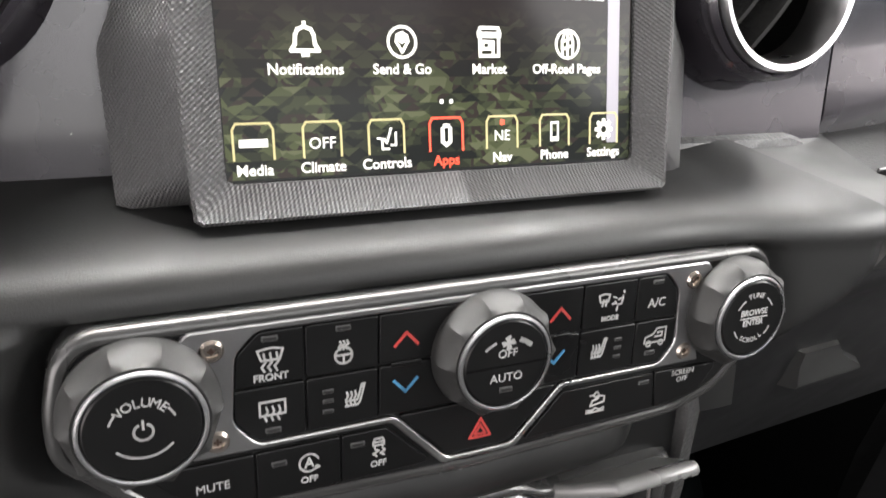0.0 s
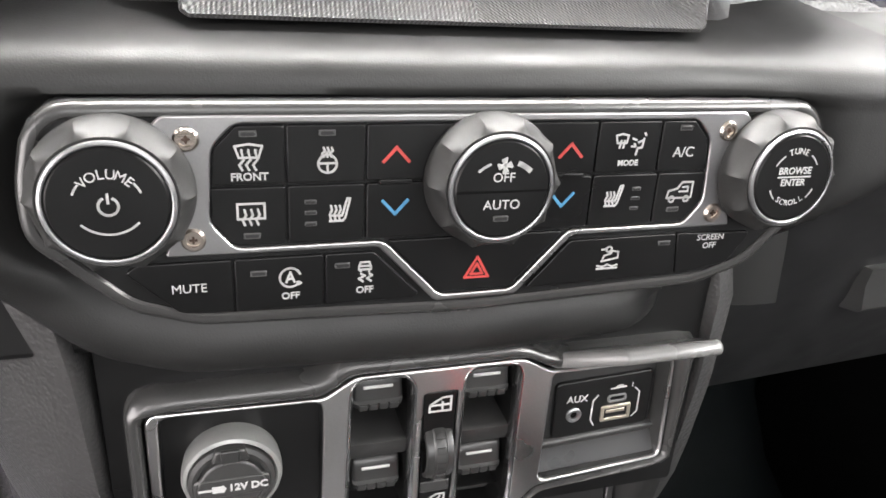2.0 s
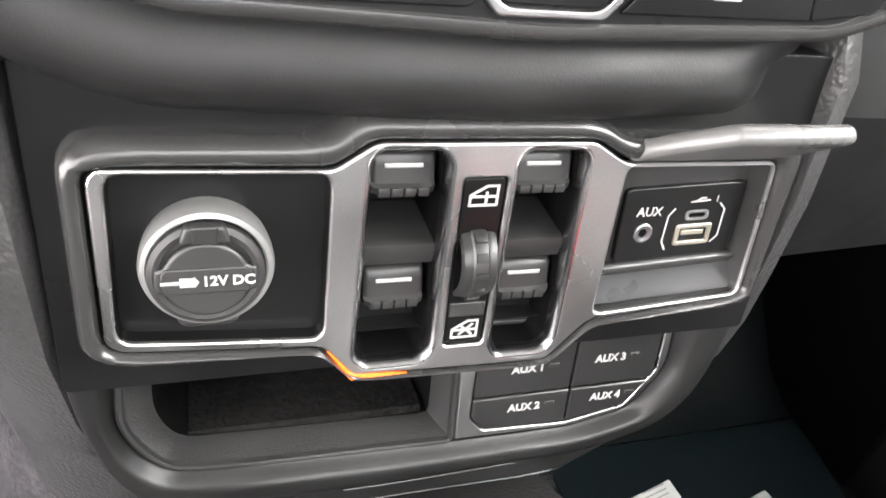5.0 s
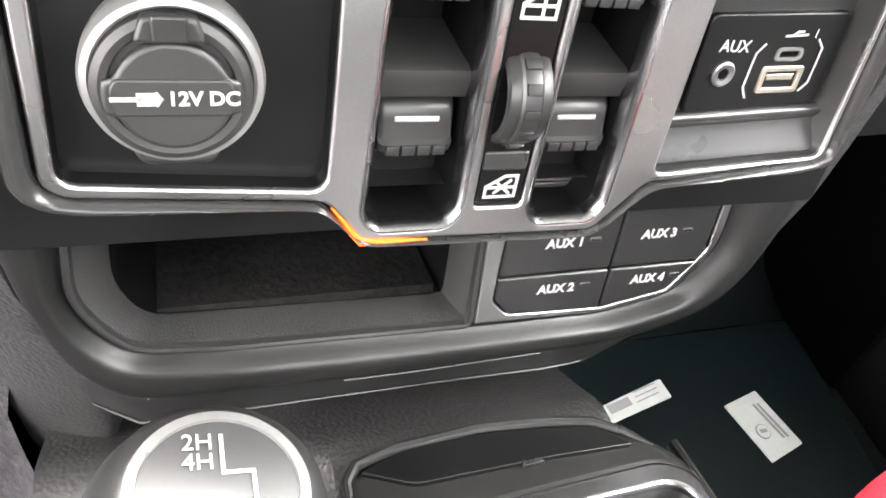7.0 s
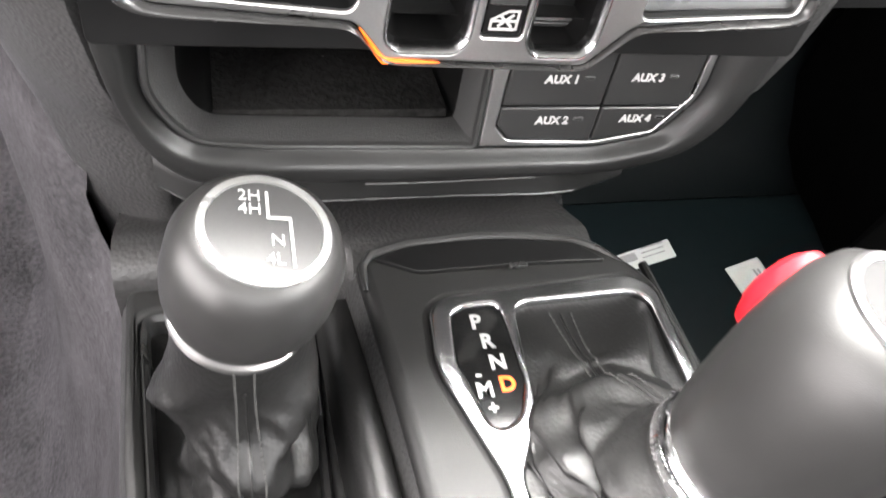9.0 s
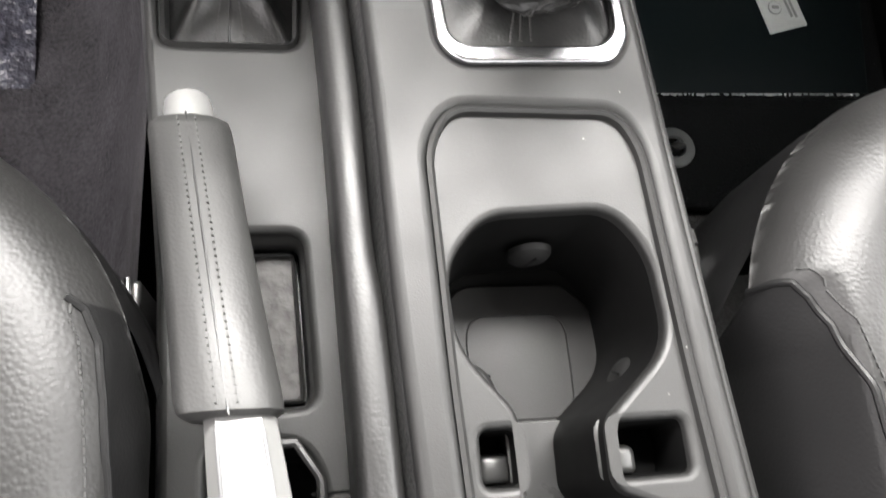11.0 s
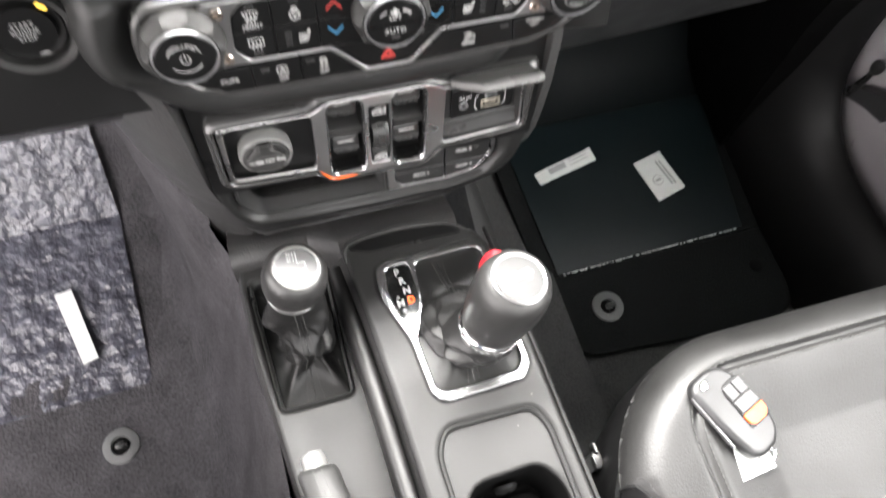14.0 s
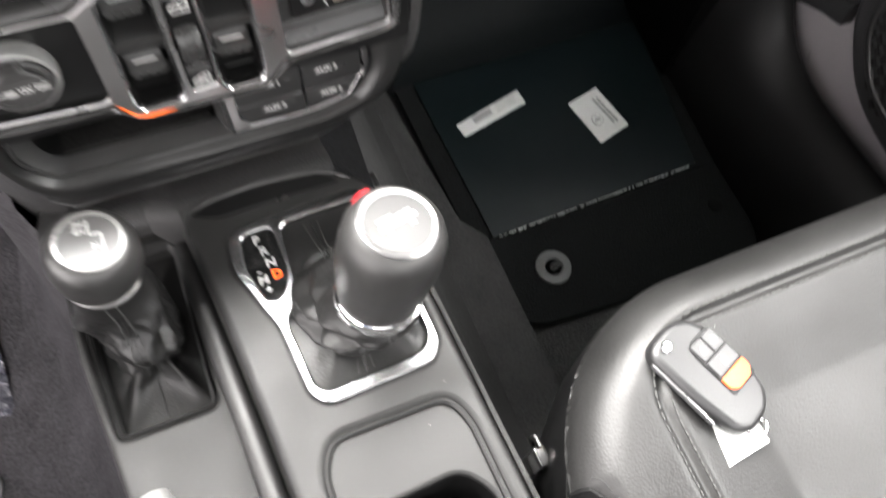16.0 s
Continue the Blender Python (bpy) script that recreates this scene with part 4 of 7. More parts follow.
FORMS = {
    "defrost": [[(-0.5, 0.42), (0.0, 0.5), (0.5, 0.42), (0.36, -0.02), (-0.36, -0.02), (-0.5, 0.42)]] + [[(x, -0.5), (x - 0.1, -0.3), (x + 0.06, -0.1), (x, 0.2), (x, 0.28)] for x in (-0.25, 0, 0.25)],
    "rear": [[(-0.5, 0.35), (0.5, 0.35), (0.5, -0.25), (-0.5, -0.25), (-0.5, 0.35)]] + [[(x, -0.5), (x - 0.07, -0.3), (x + 0.06, -0.1), (x, 0.12)] for x in (-0.25, 0, 0.25)],
    "wheel": [circle(0, -0.12, 0.36, 22) + [(0.36, -0.12)], [(-0.34, -0.1), (0.34, -0.1)], [(0, -0.1), (0, -0.46)]] + [[(x, 0.15), (x - 0.06, 0.28), (x + 0.06, 0.4), (x, 0.52)] for x in (-0.15, 0, 0.15)],
    "hotseat": [[(-0.4, -0.42), (0.12, -0.42), (0.22, -0.3), (0.42, 0.5), (0.3, 0.5), (0.1, -0.2), (-0.4, -0.2)]] + [[(x, -0.35), (x - 0.05, -0.15), (x + 0.05, 0.05), (x, 0.22)] for x in (-0.35, -0.17, 0.0)],
    "up": [[(-0.5, -0.3), (0, 0.25), (0.5, -0.3)]],
    "down": [[(-0.5, 0.3), (0, -0.25), (0.5, 0.3)]],
    "mode": [[(-0.7, 0.42), (-0.42, 0.48), (-0.14, 0.42), (-0.2, 0.1), (-0.62, 0.1), (-0.7, 0.42)], [(-0.5, -0.1), (-0.45, 0.2)], [(-0.32, -0.1), (-0.3, 0.2)], [(0.05, -0.05), (0.25, -0.05), (0.18, 0.06)], [(0.08, 0.28), (0.25, 0.22)], [(0.62, 0.5), (0.66, 0.42)], [(0.60, 0.28), (0.55, -0.1), (0.35, -0.12), (0.3, -0.4)], [(0.58, 0.2), (0.36, 0.12)]],
    "recirc": [[(-0.55, -0.25), (-0.5, 0.05), (-0.1, 0.15), (0.1, 0.42), (0.6, 0.42), (0.6, -0.25), (-0.55, -0.25)], circle(-0.3, -0.3, 0.12, 10), circle(0.38, -0.3, 0.12, 10), [(0.0, 0.02), (0.4, 0.02), (0.4, 0.22), (0.15, 0.2)]],
    "hill": [[(-0.5, -0.5), (0.5, -0.5)], [(-0.5, -0.35), (-0.2, -0.42), (0.0, -0.3), (0.25, -0.42), (0.5, -0.35)], [(-0.3, -0.15), (-0.2, 0.12), (0.1, 0.2), (0.2, 0.34), (0.48, 0.26), (0.48, -0.02), (-0.3, -0.15)], circle(0.0, 0.42, 0.13, 10) + [(0.13, 0.42)], [(-0.2, 0.42), (-0.35, 0.42)]],
    "astop": [circle(0, 0.0, 0.45, 24, 20, 330), [(-0.18, -0.22), (0, 0.26), (0.18, -0.22)], [(-0.1, -0.06), (0.1, -0.06)], [(0.46, -0.28), (0.36, -0.34), (0.3, -0.22)]],
    "skid": [[(-0.28, 0.3), (-0.2, 0.5), (0.2, 0.5), (0.28, 0.3), (0.28, 0.12), (-0.28, 0.12), (-0.28, 0.3), (0.28, 0.3)], [(-0.2, 0.1), (-0.2, 0.02)], [(0.2, 0.1), (0.2, 0.02)], [(-0.2, -0.1), (0.0, -0.2), (-0.3, -0.35), (-0.1, -0.5)], [(0.2, -0.1), (0.35, -0.2), (0.1, -0.35), (0.3, -0.5)]],
    "fan": [[(0, 0), (-0.16, 0.3), (0.06, 0.4), (0, 0)], [(0, 0), (0.3, 0.16), (0.4, -0.06), (0, 0)], [(0, 0), (0.16, -0.3), (-0.06, -0.4), (0, 0)], [(0, 0), (-0.3, -0.16), (-0.4, 0.06), (0, 0)]],
    "power": [circle(0, -0.05, 0.4, 22, 120, 420), [(0, 0.1), (0, 0.5)]],
    "tri": [[(-0.5, -0.42), (0.5, -0.42), (0, 0.46), (-0.5, -0.42)], [(-0.25, -0.28), (0.25, -0.28), (0, 0.16), (-0.25, -0.28)]],
}


def key(name, outline, mat=BUTTON, w1=0.0010, r=0.0012):
    """One push key of the panel."""
    return plate(name, rounded(grow(outline, -0.00018), r, 3), -0.001, w1, HV, mat, cp, bevel=0.0005)


def led(ob, u, v, w=0.0011, m=None, s=1.0):
    o_ = plate("led", rounded(box2(u - 0.0027 * s, u + 0.0027 * s, v - 0.0010 * s, v + 0.0010 * s), 0.0005), w - 0.0004, w + 0.0002, m or HV, LEDRIM, ob, bevel=0.0001)
    plate("lens", rounded(box2(u - 0.0022 * s, u + 0.0022 * s, v - 0.0006 * s, v + 0.0006 * s), 0.0003), w - 0.0002, w + 0.0004, m or HV, LED, o_, bevel=0.0001)


WI = 0.0011
k = key("key", [(-0.0922, 0.0034), (-0.0686, 0.0034), (-0.0686, 0.0231), (-0.0838, 0.0231), (-0.0909, 0.0156)])
icon("symbol", FORMS["defrost"], -0.0800, 0.0128, 0.0085, 0.0007, HV, WHITE, k, WI)
text("word", "FRONT", -0.0800, 0.0062, 0.0036, HV, WHITE, k, w=WI, bold=0.00008)
led(k, -0.0800, 0.0203)
k = key("key", box2(-0.0682, -0.0423, 0.0034, 0.0231))
icon("symbol", FORMS["wheel"], -0.0550, 0.0110, 0.0085, 0.0007, HV, WHITE, k, WI)
led(k, -0.0550, 0.0203)
k = key("key", [(-0.0926, 0.0029), (-0.0686, 0.0029), (-0.0686, -0.0175), (-0.0852, -0.0175), (-0.0926, -0.0088)])
icon("symbol", FORMS["rear"], -0.0800, -0.0058, 0.0086, 0.0007, HV, WHITE, k, WI)
led(k, -0.0800, -0.0140)
k = key("key", box2(-0.0682, -0.0423, -0.0175, 0.0029))
icon("symbol", FORMS["hotseat"], -0.0510, -0.0065, 0.0085, 0.0007, HV, WHITE, k, WI)
for v in (-0.0030, -0.0068, -0.0108):
    led(k, -0.0607, v, s=0.75)
for s, x0, x1 in ((-1, -0.0419, -0.012), (1, 0.012, 0.0432)):
    k = key("key", box2(x0, x1, 0.0034, 0.0231))
    uc = -0.0318 if s < 0 else 0.0330
    icon("symbol", FORMS["up"], uc, 0.0128, 0.0088, 0.0011, HV, REDP, k, WI)
    k2 = key("key", box2(x0, x1, -0.0175, 0.0029))
    icon("symbol", FORMS["down"], uc if s < 0 else 0.0315, -0.0063, 0.0088, 0.0011, HV, BLUEP, k2, WI)
    plate("grip_bar", rounded(box2(uc - 0.006, uc + 0.006, 0.0022, 0.0042), 0.0008), 0.0005, 0.0020, HV, BUTTON, k2)
k = key("key", box2(0.0436, 0.0696, 0.0034, 0.0231))
icon("symbol", FORMS["mode"], 0.0570, 0.0140, 0.0090, 0.0007, HV, WHITE, k, WI)
text("word", "MODE", 0.0570, 0.0072, 0.0030, HV, WHITE, k, w=WI, bold=0.00008)
k = key("key", [(0.0700, 0.0034), (0.0922, 0.0034), (0.0909, 0.0156), (0.0838, 0.0231), (0.0700, 0.0231)])
text("word", "A/C", 0.0805, 0.0108, 0.0056, HV, WHITE, k, w=WI)
led(k, 0.0800, 0.0203)
k = key("key", box2(0.0436, 0.0710, -0.0175, 0.0029))
icon("symbol", FORMS["hotseat"], 0.0530, -0.0058, 0.0085, 0.0007, HV, WHITE, k, WI)
for v in (-0.0030, -0.0068, -0.0108):
    led(k, 0.0625, v, s=0.7)
k = key("key", [(0.0714, 0.0029), (0.0926, 0.0029), (0.0926, -0.0088), (0.0852, -0.0175), (0.0714, -0.0175)])
icon("symbol", FORMS["recirc"], 0.0815, -0.0050, 0.0095, 0.0007, HV, WHITE, k, WI)
led(k, 0.0800, -0.0120)
k = key("key", [(-0.1203, -0.0250), (-0.1165, -0.0221), (-0.0868, -0.0221), (-0.0868, -0.0416), (-0.1042, -0.0410)])
text("word", "MUTE", -0.1010, -0.0318, 0.0044, HV, WHITE, k, w=WI)
k = key("key", box2(-0.0864, -0.0564, -0.0418, -0.0221))
icon("symbol", FORMS["astop"], -0.0680, -0.0300, 0.0078, 0.0007, HV, WHITE, k, WI)
text("word", "OFF", -0.0680, -0.0370, 0.0036, HV, WHITE, k, w=WI, bold=0.00006)
led(k, -0.0785, -0.0278)
k = key("key", [(-0.0560, -0.0221), (-0.0388, -0.0221), (-0.0215, -0.0398), (-0.0240, -0.0416), (-0.0560, -0.0418)])
icon("symbol", FORMS["skid"], -0.0420, -0.0297, 0.0074, 0.0007, HV, WHITE, k, WI)
text("word", "OFF", -0.0420, -0.0368, 0.0036, HV, WHITE, k, w=WI, bold=0.00006)
led(k, -0.0500, -0.0268)
k = key("key", [(-0.0340, -0.0183), (0.0340, -0.0183), (0.0138, -0.0402), (-0.0138, -0.0402)])
icon("symbol", FORMS["tri"], 0.0, -0.0310, 0.0092, 0.0009, HV, REDP, k, WI)
k = key("key", [(0.0372, -0.0226), (0.0842, -0.0223), (0.0862, -0.0405), (0.0205, -0.0412)])
icon("symbol", FORMS["hill"], 0.0545, -0.0310, 0.0088, 0.0007, HV, WHITE, k, WI)
led(k, 0.0790, -0.0262)
k = key("key", [(0.0846, -0.0223), (0.1187, -0.0232), (0.1187, -0.0262), (0.1105, -0.0370), (0.0866, -0.0405)])
text("word", "SCREEN\nOFF", 0.1005, -0.0268, 0.0036, HV, WHITE, k, w=WI)


def knob(u, v, name="knob"):
    m = HV @ Matrix.Translation((u, v, 0))
    body = part(name, lathe([(0.0225, -0.004), (0.0238, -0.001, 0.0), (0.0242, 0.0030, 0.0), (0.0243, 0.0060, 0.0009), (0.0240, 0.0092, 0.0021), (0.0228, 0.0118, 0.0023), (0.0212, 0.0132, 0.0015), (0.0198, 0.0137, 0.0), (0.0182, 0.0132)], m, 160, lobes=10), RUBBER, cp, "grey scalloped knob")
    part("ring", lathe([(0.0186, 0.0120), (0.0190, 0.0140), (0.0187, 0.0147), (0.0180, 0.0150), (0.0175, 0.0148), (0.0174, 0.0128)], m, 64), SILVER, body, "satin silver ring")
    face = part("face", lathe([(0.0174, 0.010), (0.0172, 0.0144), (0.0164, 0.0151), (0.0, 0.0152)], m, 56), BUTTON, body)
    return m, body, face


def curved_word(words, r, mid_angle, size, m, mat, parent, w, spread, flip=False):
    for i, ch in enumerate(words):
        a = mid_angle + (i - (len(words) - 1) / 2) * spread * (1 if flip else -1)
        text("letter", ch, r * math.cos(radians(a)), r * math.sin(radians(a)), size, m, mat, parent, w=w, turn=a - 90 + (180 if flip else 0))


m, body, face = knob(-0.1205, 0.0032)
curved_word("VOLUME", 0.0092, 90, 0.0042, m, WHITE, face, 0.0153, 17)
icon("symbol", FORMS["power"], 0, 0.0, 0.0068, 0.0007, m, WHITE, face, 0.0153)
part("mark", strokes([circle(0, 0.0020, 0.0110, 16, 225, 315), circle(0, 0, 0.0098, 4, 140, 158), circle(0, 0, 0.0098, 4, 22, 40)], 0.0006, m, 0.0153), WHITE, face)
m, body, face = knob(0.0020, 0.0032)
part("split", strokes([[(-0.0162, -0.0006), (0.0162, -0.0006)]], 0.0008, m, 0.0150, 0.0004), BLACK, face)
icon("symbol", FORMS["fan"], 0, 0.0085, 0.0062, 0.0008, m, WHITE, face, 0.0153)
part("mark", strokes([circle(0, -0.004, 0.0140, 6, 112, 130)], 0.0008, m, 0.0153), WHITE, face)
part("mark", strokes([circle(0, -0.004, 0.0140, 6, 50, 68)], 0.0018, m, 0.0153), WHITE, face)
text("word", "OFF", 0, 0.0042, 0.0046, m, WHITE, face, w=0.0153)
text("word", "AUTO", 0, -0.0054, 0.0048, m, WHITE, face, w=0.0153)
led(face, 0, -0.0102, 0.0154, m)
m, body, face = knob(0.1215, 0.0032)
curved_word("TUNE", 0.0108, 90, 0.0034, m, WHITE, face, 0.0153, 13)
text("word", "BROWSE", 0, 0.0030, 0.0038, m, WHITE, face, w=0.0153, bold=0.00006)
text("word", "ENTER", 0, -0.0016, 0.0038, m, WHITE, face, w=0.0153, bold=0.00006)
part("mark", strokes([[(-0.0075, 0.0007), (0.0075, 0.0007)], circle(0, 0, 0.0108, 5, 125, 150), circle(0, 0, 0.0108, 5, 30, 55), circle(0, 0, 0.0108, 4, 205, 225), circle(0, 0, 0.0108, 4, 315, 335)], 0.0005, m, 0.0153), WHITE, face)
curved_word("SCROLL", 0.0098, 270, 0.0032, m, WHITE, face, 0.0153, 13, flip=True)

# ---- lower switch panel ----
LP = panel((-0.0075, 0.003, 0.54), 5)
sp = thing("switch_panel", (-0.0075, 0.003, 0.50), "black switch panel with silver trimmed window switches and USB bay", "switch panel")
STACK = rounded([(-0.1333, 0.068), (-0.1333, -0.0500), (0.1325, -0.0500), (0.1312, 0.068)], 0.003)
BOX_H = rounded([(-0.1130, 0.0300), (-0.0500, 0.0290), (-0.0508, -0.0315), (-0.1146, -0.0268)], 0.005)
W1 = rounded([(-0.0350, 0.0375), (-0.0388, 0.0335), (-0.0408, -0.0415), (-0.0362, -0.0462), (-0.0150, -0.0462), (-0.0108, -0.0410), (-0.0112, 0.0320), (-0.0150, 0.0372)], 0.003)
W2 = rounded([(0.0140, 0.0372), (0.0102, 0.0330), (0.0100, -0.0415), (0.0140, -0.0470), (0.0335, -0.0472), (0.0375, -0.0420), (0.0372, 0.0320), (0.0345, 0.0368)], 0.003)
MIDH = rounded(box2(-0.0074, 0.0080, -0.0395, 0.0268), 0.002)
USBH = rounded([(0.0520, 0.0300), (0.1130, 0.0300), (0.1165, -0.0265), (0.0515, -0.0310)], 0.004)
face = plate("stack_face", STACK, -0.05, -0.006, LP, PANEL, sp, holes=[grow(BOX_H, 0.0015), grow(W1, 0.0012), grow(W2, 0.0012), MIDH, grow(USBH, 0.001)], bevel=0.0004)
bm = bmesh.new()
bm.from_mesh(face.data)
bmesh.ops.remove_doubles(bm, verts=bm.verts, dist=2e-6)
for f in bm.faces:
    f.smooth = False
bm.to_mesh(face.data)
bm.free()
BROW = rounded([(-0.1255, 0.0345), (-0.1195, 0.0415), (-0.0510, 0.0415), (-0.0430, 0.0490), (0.0358, 0.0485), (0.0500, 0.0405), (0.1270, 0.0405), (0.1240, -0.0330), (0.0514, -0.0352), (0.0356, -0.0514), (-0.0404, -0.0496), (-0.0522, -0.0366), (-0.1180, -0.0360), (-0.1262, -0.0300)], [0.006, 0.006, 0.005, 0.005, 0.005, 0.005, 0.006, 0.006, 0.008, 0.008, 0.008, 0.008, 0.006, 0.006])
IN = rounded([(-0.1190, 0.0290), (-0.1160, 0.0325), (-0.0496, 0.0312), (-0.0372, 0.0398), (0.0378, 0.0396), (0.0520, 0.0318), (0.1150, 0.0318), (0.1185, -0.0275), (0.0505, -0.0345), (0.0355, -0.0515), (-0.0405, -0.0495), (-0.0515, -0.0355), (-0.1140, -0.0310), (-0.1192, -0.0270)], 0.003)
Nb = 220
A_, B_ = resample(IN, Nb, -135, (-0.002, -0.004)), resample(BROW, Nb, -135, (-0.002, -0.004))


def between(t):
    return [(a[0] * (1 - t) + b[0] * t, a[1] * (1 - t) + b[1] * t) for a, b in zip(A_, B_)]


part("brow", loft([[LP @ Vector((u, v, w)) for u, v in between(t)] for t, w in ((0, -0.006), (0, 0.0), (0.06, 0.0015), (0.16, 0.0027), (0.30, 0.0036), (0.45, 0.0039), (0.60, 0.0035), (0.74, 0.0024), (0.86, 0.0006), (0.94, -0.0016), (0.99, -0.0050), (1.01, -0.012))], False, False), BROWP, sp, "soft black raised brow", sharp=75)
TRIM = rounded([(-0.1178, 0.0285), (-0.1150, 0.0318), (-0.0494, 0.0304), (-0.0366, 0.0390), (0.0372, 0.0390), (0.0510, 0.0310), (0.1140, 0.0306), (0.1178, -0.0272), (0.0500, -0.0338), (0.0352, -0.0506), (-0.0402, -0.0488), (-0.0512, -0.0348), (-0.1136, -0.0304), (-0.1182, -0.0268)], 0.003)
plate("trim_frame", TRIM, -0.002, 0.0016, LP, TRIMP, sp, holes=[BOX_H, W1, W2, MIDH, USBH], bevel=0.0010, label="satin silver trim frame")
for hole in (W1, W2):
    part("switch_lip", loft(rim(hole, [(0.0008, 0.0010), (0.0003, 0.0020), (-0.0003, 0.0019), (-0.0013, 0.0006), (-0.0018, -0.0014), (-0.0020, -0.005)], LP), False, False), POLISH, sp, "bright chrome lip", sharp=30)
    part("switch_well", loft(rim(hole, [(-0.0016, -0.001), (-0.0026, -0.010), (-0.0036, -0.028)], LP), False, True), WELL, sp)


def paddle(u, v):
    """A window switch: a paddle with a white line and teeth along its lower edge."""
    m = LP @ Matrix.Translation((u, v, -0.0052))
    pd = part("window_switch", loft([[m @ Vector((x, y * (1 - 0.10 * k), w - 0.0012 * k)) for y, w in ((0.0060, -0.016), (0.0058, -0.0050), (0.0048, -0.0018), (0.0028, -0.0003), (0.0, 0.0), (-0.0058, 0.0010), (-0.0068, 0.0022), (-0.0090, 0.0018), (-0.0100, -0.0006), (-0.0096, -0.012))] for x, k in ((-0.0106, 1), (-0.0098, 0.25), (-0.0088, 0), (0.0088, 0), (0.0098, 0.25), (0.0106, 1))]), PADDLE, sp, "dark grey window switch paddle")
    plate("mark", rounded(box2(-0.0064, 0.0064, -0.0008, 0.0008), 0.0004), -0.0006, 0.0005, m, WHITE, pd, label="white line")
    for i in range(4):
        part("rib", box(-0.0019, 0.0019, -0.0030, 0.0, -0.0010, 0.0007, 0.0004, 2), PADDLE, pd).data.transform(m @ Matrix.Translation((-0.0066 + 0.0044 * i, -0.0069, 0.0021)))


for u in (-0.0260, 0.0228):
    for v in (0.0288, -0.0140):
        paddle(u, v)
    part("divider", loft([[LP @ Vector((u + x, v, w)) for v, w in ((0.0012, -0.0060), (0.0000, -0.0044), (-0.0030, -0.0040), (-0.0075, -0.0052), (-0.0085, -0.026), (0.0060, -0.027))] for x in (-0.0136, -0.0120, 0.0120, 0.0136)]), PADDLE, sp)

# added glowing tube: an orange reflection on the trim's lower left corner
part("amber_reflection", tube([LP @ Vector((u, v, 0.0012)) for u, v in ((-0.0492, -0.0372), (-0.0455, -0.0420), (-0.0428, -0.0462), (-0.0402, -0.0492), (-0.0340, -0.0497), (-0.0200, -0.0500))], [0.0003, 0.0007, 0.0011, 0.0014, 0.0011, 0.0003], 8), AMBER_SHEEN, sp, "glowing strip standing in for an amber reflection on the trim")
mc = part("centre_strip", plate_mesh(rounded(box2(-0.0070, 0.0076, -0.0390, 0.0264), 0.0015), [], -0.012, 0.0004, LP, 0.0006), BUTTON, sp)
win = [[(-0.5, -0.35), (0.5, -0.35), (0.5, 0.38), (0.1, 0.38), (-0.5, 0.02), (-0.5, -0.35)], [(-0.42, -0.02), (0.5, -0.02)]]
icon("symbol", win + [[(0.1, -0.25), (0.1, 0.12)]], 0.0003, 0.0200, 0.0095, 0.0009, LP, WHITE, mc, 0.0006)
icon("symbol", win + [[(-0.2, -0.22), (0.3, 0.22)], [(-0.2, 0.2), (0.3, -0.24)]], 0.0003, -0.0332, 0.0095, 0.0009, LP, WHITE, mc, 0.0006)
wheel = LP @ Matrix.Translation((0.0003, -0.0062, -0.0060)) @ Matrix.Rotation(radians(90), 4, "Y")
tw = part("thumb_wheel", lathe([(0.0120, -0.0064), (0.0138, -0.0060), (0.0143, -0.0046), (0.0143, -0.0030), (0.0150, -0.0024), (0.0153, 0.0), (0.0150, 0.0024), (0.0143, 0.0030), (0.0143, 0.0046), (0.0138, 0.0060), (0.0120, 0.0064)], wheel, 60), PADDLE, sp, "ribbed dark grey thumb wheel")
for i in range(14):
    part("rib", box(-0.0005, 0.0005, -0.0016, 0.0016, -0.0022, 0.0022, 0.0003, 2), RUBBER, tw).data.transform(wheel @ Matrix.Rotation(radians(360 / 14 * i), 4, "Z") @ Matrix.Translation((0.0153, 0, 0)))
plate("wheel_stop", rounded(box2(-0.0066, 0.0072, -0.0275, -0.0215), 0.001), -0.002, 0.0010, LP, SILLP, mc, bevel=0.0006)

# power socket
part("socket_well", loft(rim(BOX_H, [(0.0, 0.0), (-0.0006, -0.0048)], LP), False, False), PANEL, sp)
plate("socket_face", grow(BOX_H, 0.001), -0.0075, -0.0045, LP, PANEL, sp, bevel=0.0003)
SK = LP @ Matrix.Translation((-0.0868, 0.0010, 0.0))
ps = thing("power_socket", SK.translation, "black capped power socket with a satin silver collar", "power socket")
part("collar", lathe([(0.0190, -0.006), (0.0197, 0.0000), (0.0197, 0.0040), (0.0190, 0.0062), (0.0176, 0.0068), (0.0168, 0.0058), (0.0166, -0.004)], SK, 64), LEVER, ps, "satin silver collar")
SK = LP @ Matrix.Translation((-0.0872, 0.0000, 0.0002))
capo = part("cap", lathe([(0.0, -0.002), (0.0168, -0.002), (0.0174, 0.0050), (0.0168, 0.0070), (0.0152, 0.0078), (0.0136, 0.0074), (0.0130, 0.0060), (0.0, 0.0060)], SK, 64), CAPR, ps, "dark grey rubber cap")
tab = []
for i in range(72):
    a = radians(5 * i)
    r_ = 0.0126 + 0.0022 * smooth((0.0046 - abs(0.0126 * math.sin(a))) / 0.0012)
    tab.append((r_ * math.cos(a), r_ * math.sin(a) - 0.0012))
plate("disc", tab, 0.002, 0.0086, SK, CAPR, capo, bevel=0.0012, res=3)
